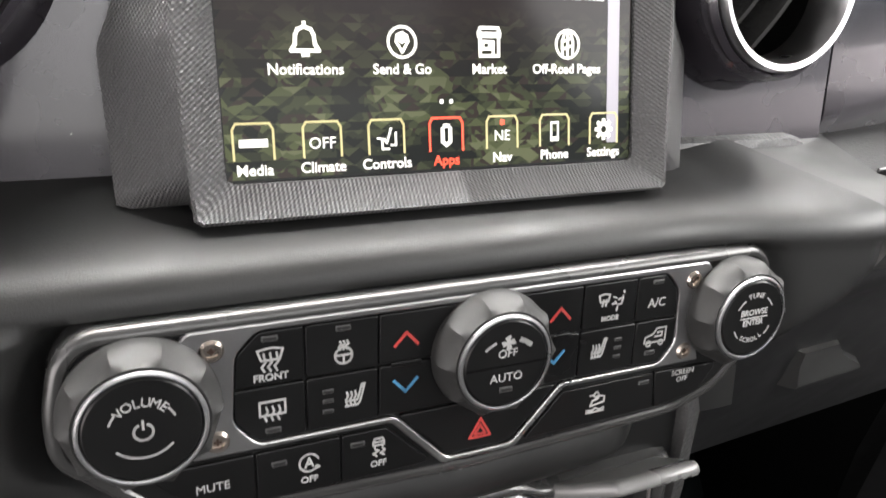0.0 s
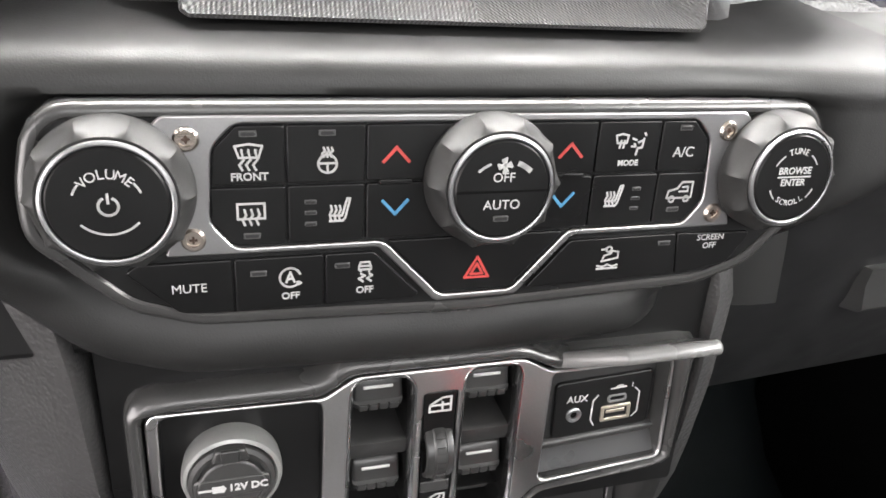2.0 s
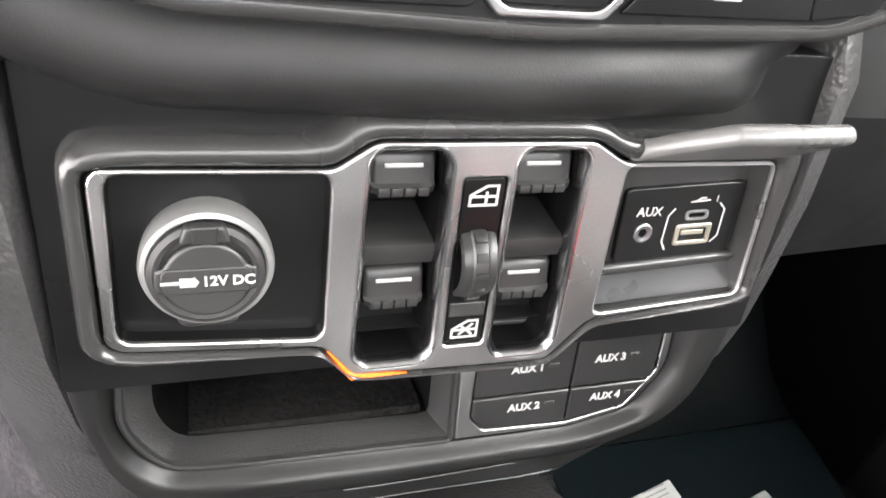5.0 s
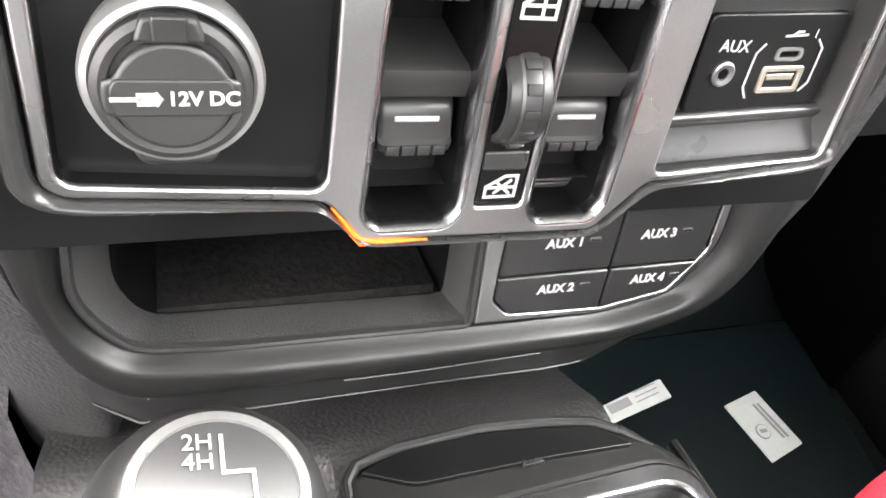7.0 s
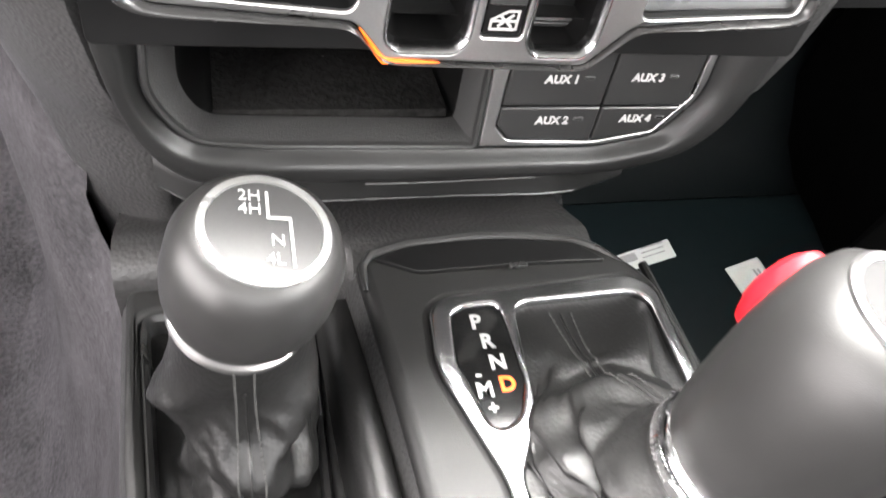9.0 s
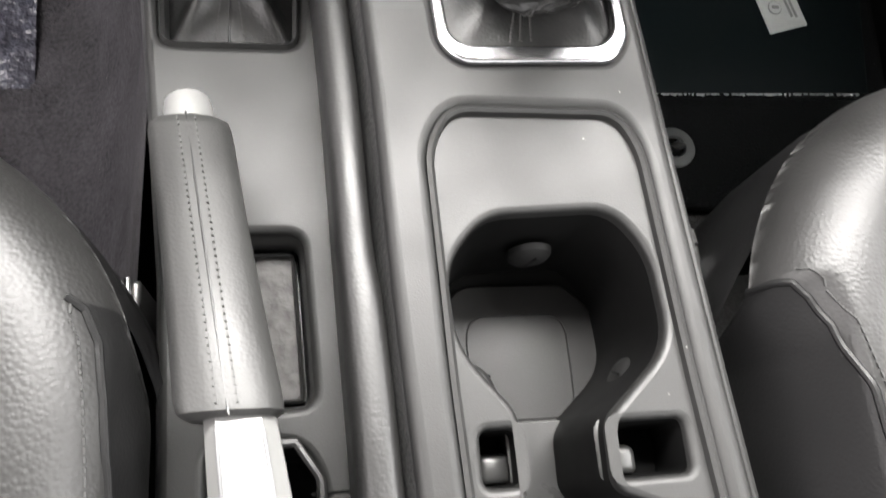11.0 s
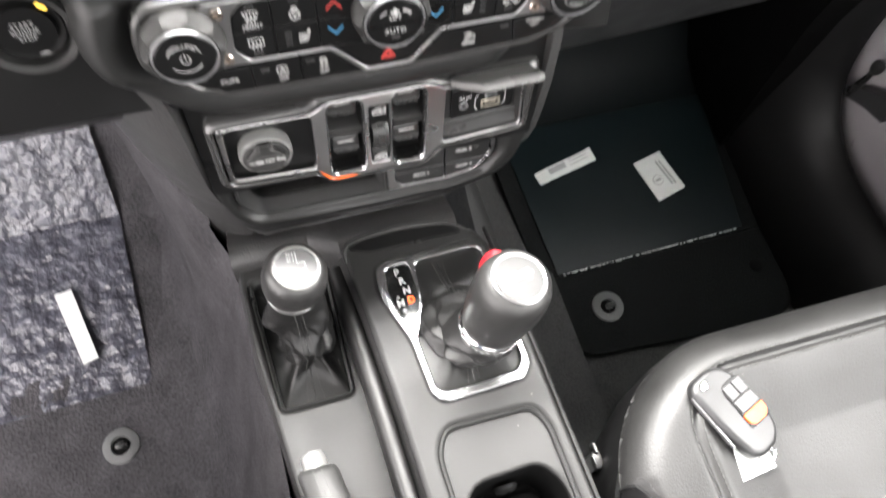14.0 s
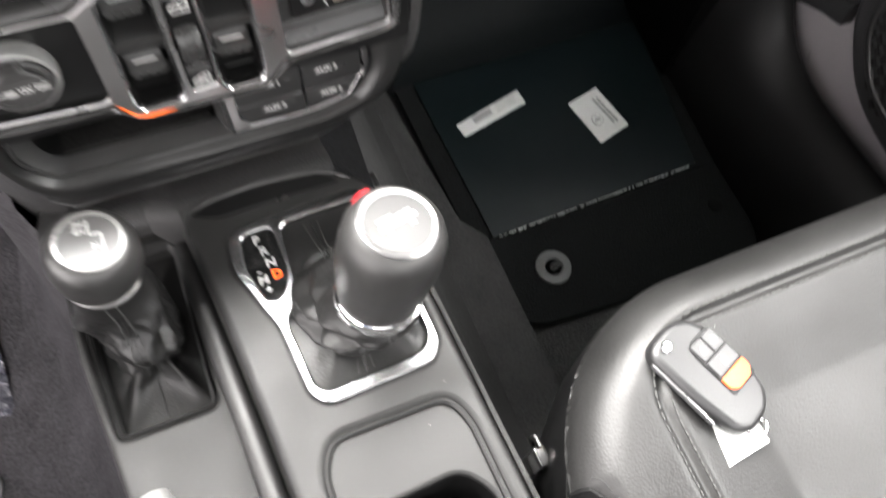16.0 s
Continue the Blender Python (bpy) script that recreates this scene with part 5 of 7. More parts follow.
plate("band", rounded([(-0.0118, 0.0034), (0.0118, 0.0034), (0.0130, 0.0010), (0.0122, -0.0052), (-0.0122, -0.0052), (-0.0130, 0.0010)], 0.001), 0.0080, 0.0092, SK, CAPR, capo, bevel=0.0005)
plate("tongue", rounded([(-0.0105, -0.0130), (0.0105, -0.0130), (0.0085, -0.0195), (-0.0085, -0.0195)], 0.003), 0.0005, 0.0060, SK, CAPR, capo, bevel=0.0018)
plate("hinge", rounded([(-0.0075, 0.0112), (0.0075, 0.0112), (0.0055, 0.0170), (-0.0055, 0.0170)], 0.0015), 0.004, 0.0092, SK, CAPR, capo, bevel=0.0010)
plate("hinge_leaf", rounded(box2(-0.0036, 0.0036, 0.0118, 0.0176), 0.0008), 0.0085, 0.0104, SK, PADDLE, capo, bevel=0.0006)
text("word", "12V DC", 0.0062, -0.0010, 0.0046, SK, WHITE, capo, w=0.0093, bold=0.00015)
part("plug_symbol", strokes([[(-0.0126, -0.0010), (-0.0068, -0.0010)]], 0.0010, SK, 0.0092), WHITE, capo)
part("plug_symbol", strokes([[(-0.0066, -0.0010), (-0.0042, -0.0010)]], 0.0030, SK, 0.0092), WHITE, capo)
part("plug_symbol", strokes([[(-0.0036, -0.0024), (-0.0026, -0.0010), (-0.0036, 0.0004)]], 0.0007, SK, 0.0092), WHITE, capo)

# USB bay with its lid swung up
part("usb_well", loft(rim(USBH, [(0.0, 0.0), (-0.0010, -0.004), (-0.0020, -0.0080)], LP), False, True), SOFT, sp)
UB = LP @ Matrix.Translation((0.0040, -0.0040, -0.0078))
pad = plate("usb_face", rounded([(0.0548, 0.0215), (0.1065, 0.0240), (0.1075, -0.0068), (0.0558, -0.0098)], 0.003), -0.001, 0.0018, UB, PANEL, sp, bevel=0.0008)
part("usb_sill", loft([[UB @ Vector((x, y + g, w)) for y, w in ((-0.0100, 0.0), (-0.0108, 0.0024), (-0.0122, 0.0030), (-0.0138, 0.0022), (-0.0152, 0.0012), (-0.0180, 0.0020), (-0.0232, 0.0048), (-0.0252, 0.0056), (-0.0262, 0.0046), (-0.0268, 0.0))] for x, g in ((0.0490, 0.0), (0.0510, 0.0), (0.1080, 0.0032), (0.1110, 0.0034))]), SILLP, sp, "dark satin stepped sill", sharp=50)
text("word", "AUX", 0.0665, 0.0120, 0.0052, UB, WHITE, pad, w=0.0020, bold=0.00006)
jm = UB @ Matrix.Translation((0.0655, 0.0035, 0.0016))
part("audio_jack", lathe([(0.0038, -0.001), (0.0040, 0.0010), (0.0034, 0.0014), (0.0019, 0.0010), (0.0018, -0.001)], jm, 24), SILVER, pad)
part("jack_hole", lathe([(0, -0.001), (0.0019, -0.001), (0.0018, 0.0004), (0, 0.0004)], jm, 16), BLACK, pad)
um = UB @ Matrix.Translation((0.0880, 0.0045, 0.0018)) @ Matrix.Rotation(radians(2), 4, "Z")
plate("usb_c_port", rounded(box2(-0.0052, 0.0052, 0.0035, 0.0078), 0.002), -0.001, 0.0006, um, GREYRING, pad, holes=[rounded(box2(-0.0038, 0.0038, 0.0046, 0.0068), 0.001)], bevel=0.0002)
plate("usb_c_hole", rounded(box2(-0.0038, 0.0038, 0.0047, 0.0067), 0.001), -0.001, 0.0, um, BLACK, pad)
plate("usb_a_port", rounded(box2(-0.0080, 0.0080, -0.0070, 0.0018), 0.0012), -0.001, 0.0008, um, CONTACT, pad, holes=[box2(-0.0062, 0.0062, -0.0054, 0.0002)], bevel=0.0003)
plate("usb_a_tongue", box2(-0.0052, 0.0052, -0.0030, -0.0008), -0.001, 0.0002, um, CONTACT, pad)
plate("usb_a_hole", box2(-0.0064, 0.0064, -0.0056, 0.0004), -0.003, -0.0012, um, BLACK, pad)
part("bracket", strokes([[(-0.0105, 0.0090), (-0.0128, 0.0062), (-0.0132, -0.0048), (-0.0112, -0.0082)], [(0.0092, 0.0102), (0.0118, 0.0075), (0.0118, -0.0040), (0.0092, -0.0066)], [(-0.004, 0.0115), (0.004, 0.0118)], [(-0.002, 0.0115), (0.0, 0.0128), (0.002, 0.0128)]], 0.0007, um, 0.0003), WHITE, pad)
text("word", "1", 0.0075, 0.0120, 0.0038, um, WHITE, pad, w=0.0003)
flap = []
for d, th_ in ((0.0, 0.0020), (0.03, 0.0036), (0.5, 0.0036), (0.85, 0.0036), (0.94, 0.0034), (0.98, 0.0026), (1.0, 0.0014)):
    ul, ur = 0.0515 + 0.0180 * min(1, d * 1.1) ** 1.5, 0.1180
    vc, wc = 0.0335 + 0.0180 * d, -0.003 + 0.0300 * d
    ring = rounded(box2(ul + 0.0036 - th_, ur - 0.0036 + th_, -th_, th_), th_ * 0.9, 4)
    flap.append([LP @ Vector((u_, vc + 0.80 * h_, wc - 0.60 * h_)) for u_, h_ in ring])
part("usb_lid", loft(flap), FLAP, sp, "open satin grey USB bay lid", sharp=50)

# ---- tray and auxiliary switches ----
TR = panel((-0.0212, 0.0076, 0.4593), 8)
TOUT = rounded([(-0.1200, 0.0430), (-0.1205, 0.0290), (-0.1165, 0.0040), (-0.1090, -0.0180), (-0.0945, -0.0348), (-0.0100, -0.0372), (0.0930, -0.0352), (0.1250, -0.0250), (0.1405, -0.0075), (0.1460, 0.0200), (0.1475, 0.0430)], [0.002, 0.012, 0.012, 0.014, 0.012, 0.02, 0.014, 0.014, 0.012, 0.012, 0.002], 6)
TH = rounded([(-0.1030, 0.0400), (-0.1052, 0.0062), (-0.0990, -0.0060), (-0.0900, -0.0158), (-0.0640, -0.0185), (0.0208, -0.0206), (0.0195, 0.0400)], [0.001, 0.008, 0.007, 0.007, 0.004, 0.002, 0.001])
AH = rounded([(0.0208, 0.0400), (0.0226, -0.0206), (0.0770, -0.0216), (0.1060, -0.0158), (0.1205, 0.0040), (0.1190, 0.0400)], [0.001, 0.001, 0.008, 0.010, 0.010, 0.001])
Nt = 200
T_OUT, T_IN = resample(TOUT, Nt, -135, (0.010, 0.008)), resample(rounded([(-0.1060, 0.0420), (-0.1085, 0.0055), (-0.1010, -0.0100), (-0.0890, -0.0200), (0.0220, -0.0240), (0.0780, -0.0246), (0.1090, -0.0180), (0.1240, 0.0035), (0.1225, 0.0420)], 0.008, 6), Nt, -135, (0.010, 0.008))
bowl = []
for k, w in ((-0.02, -0.045), (-0.02, -0.004), (0.0, -0.0012), (0.03, 0.0004), (0.08, 0.0013), (0.25, 0.0018), (0.50, 0.0022), (0.62, 0.0019), (0.72, 0.0008), (0.82, -0.0010), (0.92, -0.0027), (1.0, -0.0037), (1.06, -0.0042)):
    ring = []
    for a, b in zip(T_OUT, T_IN):
        u, v = a[0] * (1 - k) + b[0] * k, a[1] * (1 - k) + b[1] * k
        ring.append(TR @ Vector((u, v, w + 0.08 * max(0.0, v) * (1 - smooth((k - 0.3) / 0.7)))))
    bowl.append(ring)
part("lower_face", loft(bowl, False, False), SURR, sp, "satin black moulded lower surround", sharp=70)
plate("lower_bed", rounded([(-0.1140, 0.0500), (-0.1145, 0.0270), (-0.1110, 0.0040), (-0.1030, -0.0180), (-0.0910, -0.0290), (0.0910, -0.0295), (0.1210, -0.0200), (0.1350, -0.0060), (0.1400, 0.0200), (0.1405, 0.0500)], 0.006), -0.030, -0.0040, TR, PANEL, sp, holes=[TH, AH], bevel=0.0005)
low_rings = []
for du, y, z in ((0.0, 0.0200, 0.4240), (-0.001, 0.0115, 0.4190), (-0.0010, 0.0105, 0.4130), (-0.0005, 0.0090, 0.4070), (0.0, 0.0083, 0.4050), (0.001, 0.0090, 0.4032), (0.003, 0.0125, 0.4020), (0.006, 0.030, 0.400)):
    low_rings.append([Vector((x, y + 0.35 * max(0.0, x - 0.055) + 0.5 * max(0.0, -x - 0.113), z - 0.04 * max(0.0, x - 0.02) + 3.0 * max(0.0, -x - 0.110) ** 1.6)) for x in (-0.128 + du, -0.121, -0.113, -0.09, -0.04, 0.0, 0.04, 0.06, 0.075, 0.090 - du)])
part("lower_lip", loft(low_rings, False, False, False), SURR, sp, sharp=80)
# paler tubes put the highlight lines of the lip edges into colour
part("highlight_edge", tube([p + Vector((0, -0.0002, 0.0002)) for p in low_rings[4][0:8]], [0.0003, 0.0005, 0.0006, 0.0005, 0.0004, 0.0004, 0.0004, 0.0002], 6), SILLP, sp)
part("highlight_edge", tube([TR @ Vector((u, v, 0.0012)) for u, v in T_OUT[4:50:3]], 0.0004, 6), SILLP, sp)
st = thing("storage_tray", TR.translation, "open black storage slot with a felt lined floor", "storage tray")
part("lip", loft(rim(TH, [(0.0022, -0.0036), (0.0016, -0.0020), (0.0006, -0.0016), (-0.0004, -0.0020), (-0.0010, -0.0040)], TR), False, False), SOFT, st)
tin = rounded([(-0.0940, 0.0400), (-0.0955, 0.0010), (-0.0900, -0.0100), (-0.0840, -0.0142), (0.0150, -0.0168), (0.0150, 0.0400)], [0.001, 0.006, 0.005, 0.004, 0.003, 0.001])
tback = rounded([(-0.0900, 0.0400), (-0.0910, 0.0020), (-0.0850, -0.0080), (-0.0800, -0.0110), (0.0110, -0.0130), (0.0110, 0.0400)], 0.003)
tr_a, tr_b, tr_c = (resample(L, 120, -135, (-0.04, 0.012)) for L in (TH, tin, tback))
part("liner", loft([[TR @ Vector((u, v, w)) for u, v in L] for L, w in ((tr_a, -0.0036), ([(a[0] * 0.5 + b[0] * 0.5, a[1] * 0.5 + b[1] * 0.5) for a, b in zip(tr_a, tr_b)], -0.0075), (tr_b, -0.0170))], False, False), LINERP, st, "dark grey sloping liner")
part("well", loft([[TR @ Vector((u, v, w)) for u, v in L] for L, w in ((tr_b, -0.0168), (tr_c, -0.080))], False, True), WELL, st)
part("felt", loft([[TR @ Vector((u, v, w)) for v, w in ((-0.0160, -0.0172), (-0.0128, -0.0180), (-0.0092, -0.078), (-0.0170, -0.078))] for u in (-0.0835, -0.081, 0.009, 0.0115)]), FELT, st, "dark dusty felt floor pad")
ax = thing("auxiliary_switches", TR @ Vector((0.07, 0, 0)), "four black auxiliary switches in a satin silver frame", "switches")
plate("frame", grow(AH, -0.0002), -0.006, -0.0016, TR, TRIMP, ax, holes=[rounded([(0.0288, 0.0390), (0.0284, -0.0105), (0.0350, -0.0176), (0.0745, -0.0190), (0.1030, -0.0135), (0.1160, 0.0045), (0.1150, 0.0390)], 0.002)], bevel=0.0008)
for i, (ol, u, v) in enumerate((([(0.0292, 0.0380), (0.0286, 0.0001), (0.0731, 0.0001), (0.0731, 0.0380)], 0.0517, 0.0128), ([(0.0286, -0.0005), (0.0288, -0.0103), (0.0354, -0.0172), (0.0735, -0.0186), (0.0735, -0.0005)], 0.0526, -0.0071),
                                ([(0.0737, 0.0380), (0.0737, 0.0001), (0.1128, 0.0001), (0.1145, 0.0040), (0.1145, 0.0380)], 0.0904, 0.0139), ([(0.0741, -0.0005), (0.0741, -0.0185), (0.1026, -0.0132), (0.1122, -0.0005)], 0.0918, -0.0065))):
    kk = plate("key", rounded(grow(ol, -0.0002), 0.001, 3), -0.006, -0.0012, TR, AUXKEY, ax, bevel=0.0010)
    text("word", "AUX %d" % (1, 2, 3, 4)[i], u, v, 0.0052, TR, WHITE, kk, w=-0.0010, bold=0.00018)
    led(kk, u + 0.0118, v + 0.0008, -0.0010, TR, 0.85)

# ---- centre console ----
cc = thing("centre_console", (0.02, -0.25, 0.0), "dark grey moulded centre console with two cup holders", "centre console")
ZC = 0.406
GATE = rounded([(-0.0285, -0.078), (-0.0265, -0.052), (-0.018, -0.047), (0.066, -0.0435), (0.076, -0.051), (0.0800, -0.168), (0.0710, -0.1810), (0.0010, -0.1835), (-0.0080, -0.1740), (-0.0125, -0.1235)], 0.006)
CUPREC = rounded([(-0.006, -0.203), (0.070, -0.204), (0.079, -0.222), (0.0835, -0.32), (0.0925, -0.45), (0.084, -0.468), (0.004, -0.468), (-0.006, -0.455), (-0.0135, -0.32), (-0.0165, -0.222)], 0.010)
OUT = rounded([(-0.052, -0.024), (0.002, -0.0150), (0.050, -0.0200), (0.072, -0.0330), (0.081, -0.046), (0.086, -0.10), (0.091, -0.22), (0.096, -0.32), (0.104, -0.45), (0.108, -0.56), (-0.020, -0.56), (-0.026, -0.40), (-0.034, -0.28), (-0.0375, -0.19), (-0.0455, -0.085)], [0.006, 0.030, 0.014, 0.012, 0.014, 0.02, 0.03, 0.03, 0.03, 0.01, 0.01, 0.03, 0.03, 0.03, 0.02], 5)
C0 = lying(0, 0, 0)
plate("top", OUT, ZC - 0.012, ZC, C0, PLINE, cc, holes=[grow(GATE, -0.0018), CUPREC], bevel=0.005, label="dark grey moulded top", res=4)
part("side", loft(rim(OUT, [(-0.0018, ZC - 0.006), (0.003, ZC - 0.016), (0.006, ZC - 0.05), (0.012, 0.20), (0.02, -0.02)], C0), False, False), GRAINED, cc)
# bright edge strip along the passenger's side
edge = [(0.0835, -0.03), (0.0885, -0.10), (0.0942, -0.22), (0.0992, -0.32), (0.1072, -0.45), (0.111, -0.56)]
part("edge_strip", tube([(x + 0.001, y, ZC - 0.0105) for x, y in edge], 0.0022), PLINE, cc)
part("cup_recess", loft(rim(CUPREC, [(0.0008, ZC - 0.001), (-0.001, ZC - 0.0002), (-0.0024, ZC - 0.0014), (-0.0030, ZC - 0.0045)], C0), False, False), PLINE, cc)
CUP = rounded([(0.006, -0.2515), (0.061, -0.2490), (0.0755, -0.2680), (0.0775, -0.3080), (0.0460, -0.3360), (0.0455, -0.3620), (0.0780, -0.3750), (0.0850, -0.4000), (0.0800, -0.4360), (0.060, -0.458), (0.020, -0.458), (0.0000, -0.4300), (-0.0055, -0.4080), (-0.0030, -0.3800), (0.0115, -0.3640), (0.0110, -0.3310), (-0.0095, -0.3060), (-0.0115, -0.2720)], [0.010, 0.010, 0.012, 0.014, 0.006, 0.006, 0.012, 0.012, 0.014, 0.014, 0.014, 0.014, 0.012, 0.010, 0.005, 0.005, 0.012, 0.012], 5)
SLOT = [rounded(box2(-0.0045, 0.010, -0.3580, -0.3370), 0.004), rounded(box2(0.047, 0.0775, -0.3580, -0.3370), 0.004)]
plate("cup_insert", grow(CUPREC, 0.0015), ZC - 0.016, ZC - 0.0042, C0, PLINE, cc, holes=[CUP, *SLOT], bevel=0.003, res=3)
cup = thing("cup_holder", (0.036, -0.36, 0.335), "black double cup holder with rubber floor mats and grip flaps", "cup holder")
ZF = 0.330
FLAPR = material("grip_rubber", (0.007, 0.007, 0.007), 0.62, vary=0.1, spec=0.2)
# cup walls: their shade is put into the wall colour
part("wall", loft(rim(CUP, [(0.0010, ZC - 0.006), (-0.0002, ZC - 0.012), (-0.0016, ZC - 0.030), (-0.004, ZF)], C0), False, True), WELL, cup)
for cx, cy, r in ((0.0335, -0.3030, 0.0405), (0.0390, -0.4090, 0.0405)):
    c1, c2 = 0.36 * r, 0.52 * r
    oct_ = rounded([(cx - r + c1, cy + r), (cx + r - c1, cy + r), (cx + r, cy + r - c1), (cx + r, cy - r + c2), (cx + r - c2, cy - r), (cx - r + c2, cy - r), (cx - r, cy - r + c2), (cx - r, cy + r - c1)], [0.005] * 3 + [0.014] * 4 + [0.005], 5)
    mt = plate("floor_mat", oct_, ZF + 0.0005, ZF + 0.004, C0, CUPMAT, cup, bevel=0.001, label="black rubber cup mat")
    part("ridge", loft(rim(rounded(box2(cx - r * 0.62, cx + r * 0.62, cy - r * 0.62, cy + r * 0.62), r * 0.30, 6), [(-0.0007, ZF + 0.0038), (0, ZF + 0.0044), (0.0007, ZF + 0.0038)], C0), False, False), CUPMAT, mt)
plate("bridge", rounded(box2(0.0185, 0.0520, -0.3680, -0.3300), 0.002), ZF, ZF + 0.012, C0, SOFT, cup, bevel=0.0004)
for (fx, fy, ang) in ((0.034, -0.2570, -90), (0.0700, -0.3160, 150), (0.0050, -0.3160, 30), (0.0730, -0.3850, 200), (0.0030, -0.3880, -20)):
    a = radians(ang)
    m = Matrix.Translation((fx, fy, 0.366)) @ Matrix.Rotation(a, 4, "Z") @ Matrix.Rotation(radians(90), 4, "Y") @ Matrix.Diagonal((1.2, 1.0, 0.5, 1))
    fl = part("grip_flap", lathe([(0.0105, -0.002), (0.0100, 0.003), (0.0080, 0.0068), (0.0045, 0.0090), (0.0005, 0.0098)], m, 24), FLAPR, cup, "black rubber grip flap")
    part("slit", box(-0.0004, 0.0004, -0.0045, 0.0045, -0.0006, 0.0006, 0), BLACK, fl).data.transform(m @ Matrix.Translation((-0.002, 0, 0.0093)) @ Matrix.Rotation(radians(70), 4, "Z"))
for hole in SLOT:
    # slot lining painted as dark as the shade in it
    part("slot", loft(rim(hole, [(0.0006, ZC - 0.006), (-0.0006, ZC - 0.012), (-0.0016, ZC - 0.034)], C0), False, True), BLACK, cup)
for x0, x1 in ((-0.0025, 0.0105), (0.0465, 0.0620)):
    part("slot_step", box(x0, x1, -0.3565, -0.3450, ZC - 0.05, ZC - 0.020, 0.003), SOFT, cup)

# front step and lid below the stack
FRONT = rounded([(-0.0450, -0.0262), (-0.0300, -0.0205), (0.0028, -0.0180), (0.0470, -0.0232), (0.0590, -0.0345), (0.0262, -0.0335), (-0.0270, -0.0345)], [0.002, 0.006, 0.02, 0.004, 0.002, 0.004, 0.004], 5)
lid_m = Matrix.Translation((0, -0.026, ZC + 0.0004)) @ Matrix.Rotation(radians(-4), 4, "X") @ Matrix.Translation((0, 0.026, 0))
plate("front_lip", FRONT, -0.004, 0.0012, lid_m, PANEL, cc, bevel=0.0006, label="glossy black front lid", res=3)
plate("lid_catch", rounded([(0.0130, -0.0332), (0.0200, -0.0330), (0.0215, -0.0352), (0.0125, -0.0354)], 0.0006), 0.0, 0.0016, lid_m, SOFT, cc, bevel=0.0004)
ridge = [(-0.0500, -0.0400), (-0.0495, -0.0280), (-0.0450, -0.0220), (-0.0300, -0.0178), (0.0028, -0.0152), (0.0300, -0.0172), (0.0480, -0.0205), (0.0590, -0.0265), (0.0680, -0.0350)]
part("front_ridge", tube([(x, y, ZC - 0.0010) for x, y in ridge], [0.0012, 0.002, 0.0024, 0.0026, 0.0026, 0.0026, 0.0024, 0.002, 0.001], 10), SOFT, cc)
part("front_slope", sweep([(-0.030, 0.388), (-0.0285, 0.3960), (-0.0245, 0.4015), (-0.0180, 0.4045), (-0.0110, 0.4045), (-0.0040, 0.4015), (0.004, 0.3965), (0.020, 0.388), (0.10, 0.38), (0.10, 0.25), (-0.030, 0.25)], [-0.152, -0.146, -0.09, -0.078, -0.070, -0.064, -0.058, -0.052, 0.054, 0.058, 0.060], lambda x: (0.030 * max(0.0, min(1.0, (-x - 0.052) / 0.026)), -0.004 - 0.030 * max(0.0, min(1.0, (-x - 0.052) / 0.026)))), GRAINED, cc)
part("tunnel", sweep([(-0.30, 0.20), (0.03, 0.31), (0.10, 0.34), (0.60, 0.38), (0.60, -0.05), (-0.30, -0.05)], [-0.155, -0.14, 0.088, 0.10], None), CARPET, cc, "carpeted tunnel")

# gear gate trim and indicator
gt = thing("gear_gate", (0.03, -0.11, ZC), "satin chrome gear gate frame with a lit selector display", "gear gate")
DISP = rounded([(-0.0205, -0.078), (-0.0185, -0.0565), (-0.0130, -0.0535), (0.0005, -0.0530), (0.0030, -0.0570), (0.0040, -0.0880), (-0.0010, -0.1010), (-0.0080, -0.1060), (-0.0140, -0.1040)], 0.003)
BOOTH = rounded([(0.0090, -0.0570), (0.0135, -0.0535), (0.0640, -0.0525), (0.0710, -0.0570), (0.0735, -0.1640), (0.0660, -0.1730), (0.0030, -0.1750), (-0.0030, -0.1690), (-0.0066, -0.1240), (0.0055, -0.1020)], 0.005)
plate("frame", grow(GATE, 0.0006), ZC - 0.004, ZC + 0.0030, C0, GATECHROME, gt, holes=[DISP, BOOTH], bevel=0.0018, res=3, label="bright chrome frame")
dd = plate("display", DISP, ZC - 0.003, ZC + 0.0018, C0, material("gloss_black", (0.006, 0.006, 0.006), 0.1), gt, bevel=0.0003)
for ch, x, y, mt in (("P", -0.0090, -0.0605, WHITE), ("R", -0.0065, -0.0695, WHITE), ("N", -0.0045, -0.0790, WHITE), ("D", -0.0030, -0.0885, LIT_ORANGE), ("M", -0.0125, -0.0900, WHITE), ("-", -0.0135, -0.0830, WHITE), ("+", -0.0110, -0.0975, WHITE)):
    text("letter", ch, x, y, 0.0088 if ch not in "-+" else 0.007, C0, mt, dd, w=ZC + 0.0020, bold=0.0003)


def gaiter(base, zb, top, zt, parent, seed, folds, waist, slump=(0.0, 0.0), tilt=0.10, creases=()):
    """A leather gaiter: a skirt drawn up from its corners to a waist, slumped folds above it, then a plain sleeve.
    folds: (radius, height share) up the sleeve; creases: (angle, height share, slope, depth, width, spread) of each slack fold."""
    rnd = random.Random(seed)
    n, low_rows = 144, 26
    cx, cy = sum(p[0] for p in base) / len(base), sum(p[1] for p in base) / len(base)
    loop = resample(base, n, -135, (cx, cy))
    far_ = max(math.hypot(p[0] - cx, p[1] - cy) for p in loop)
    ph = [rnd.uniform(0, 6.3) for _ in range(6)]
    h = zt - zb
    curve = []
    pts = [folds[0]] + list(folds) + [folds[-1]]
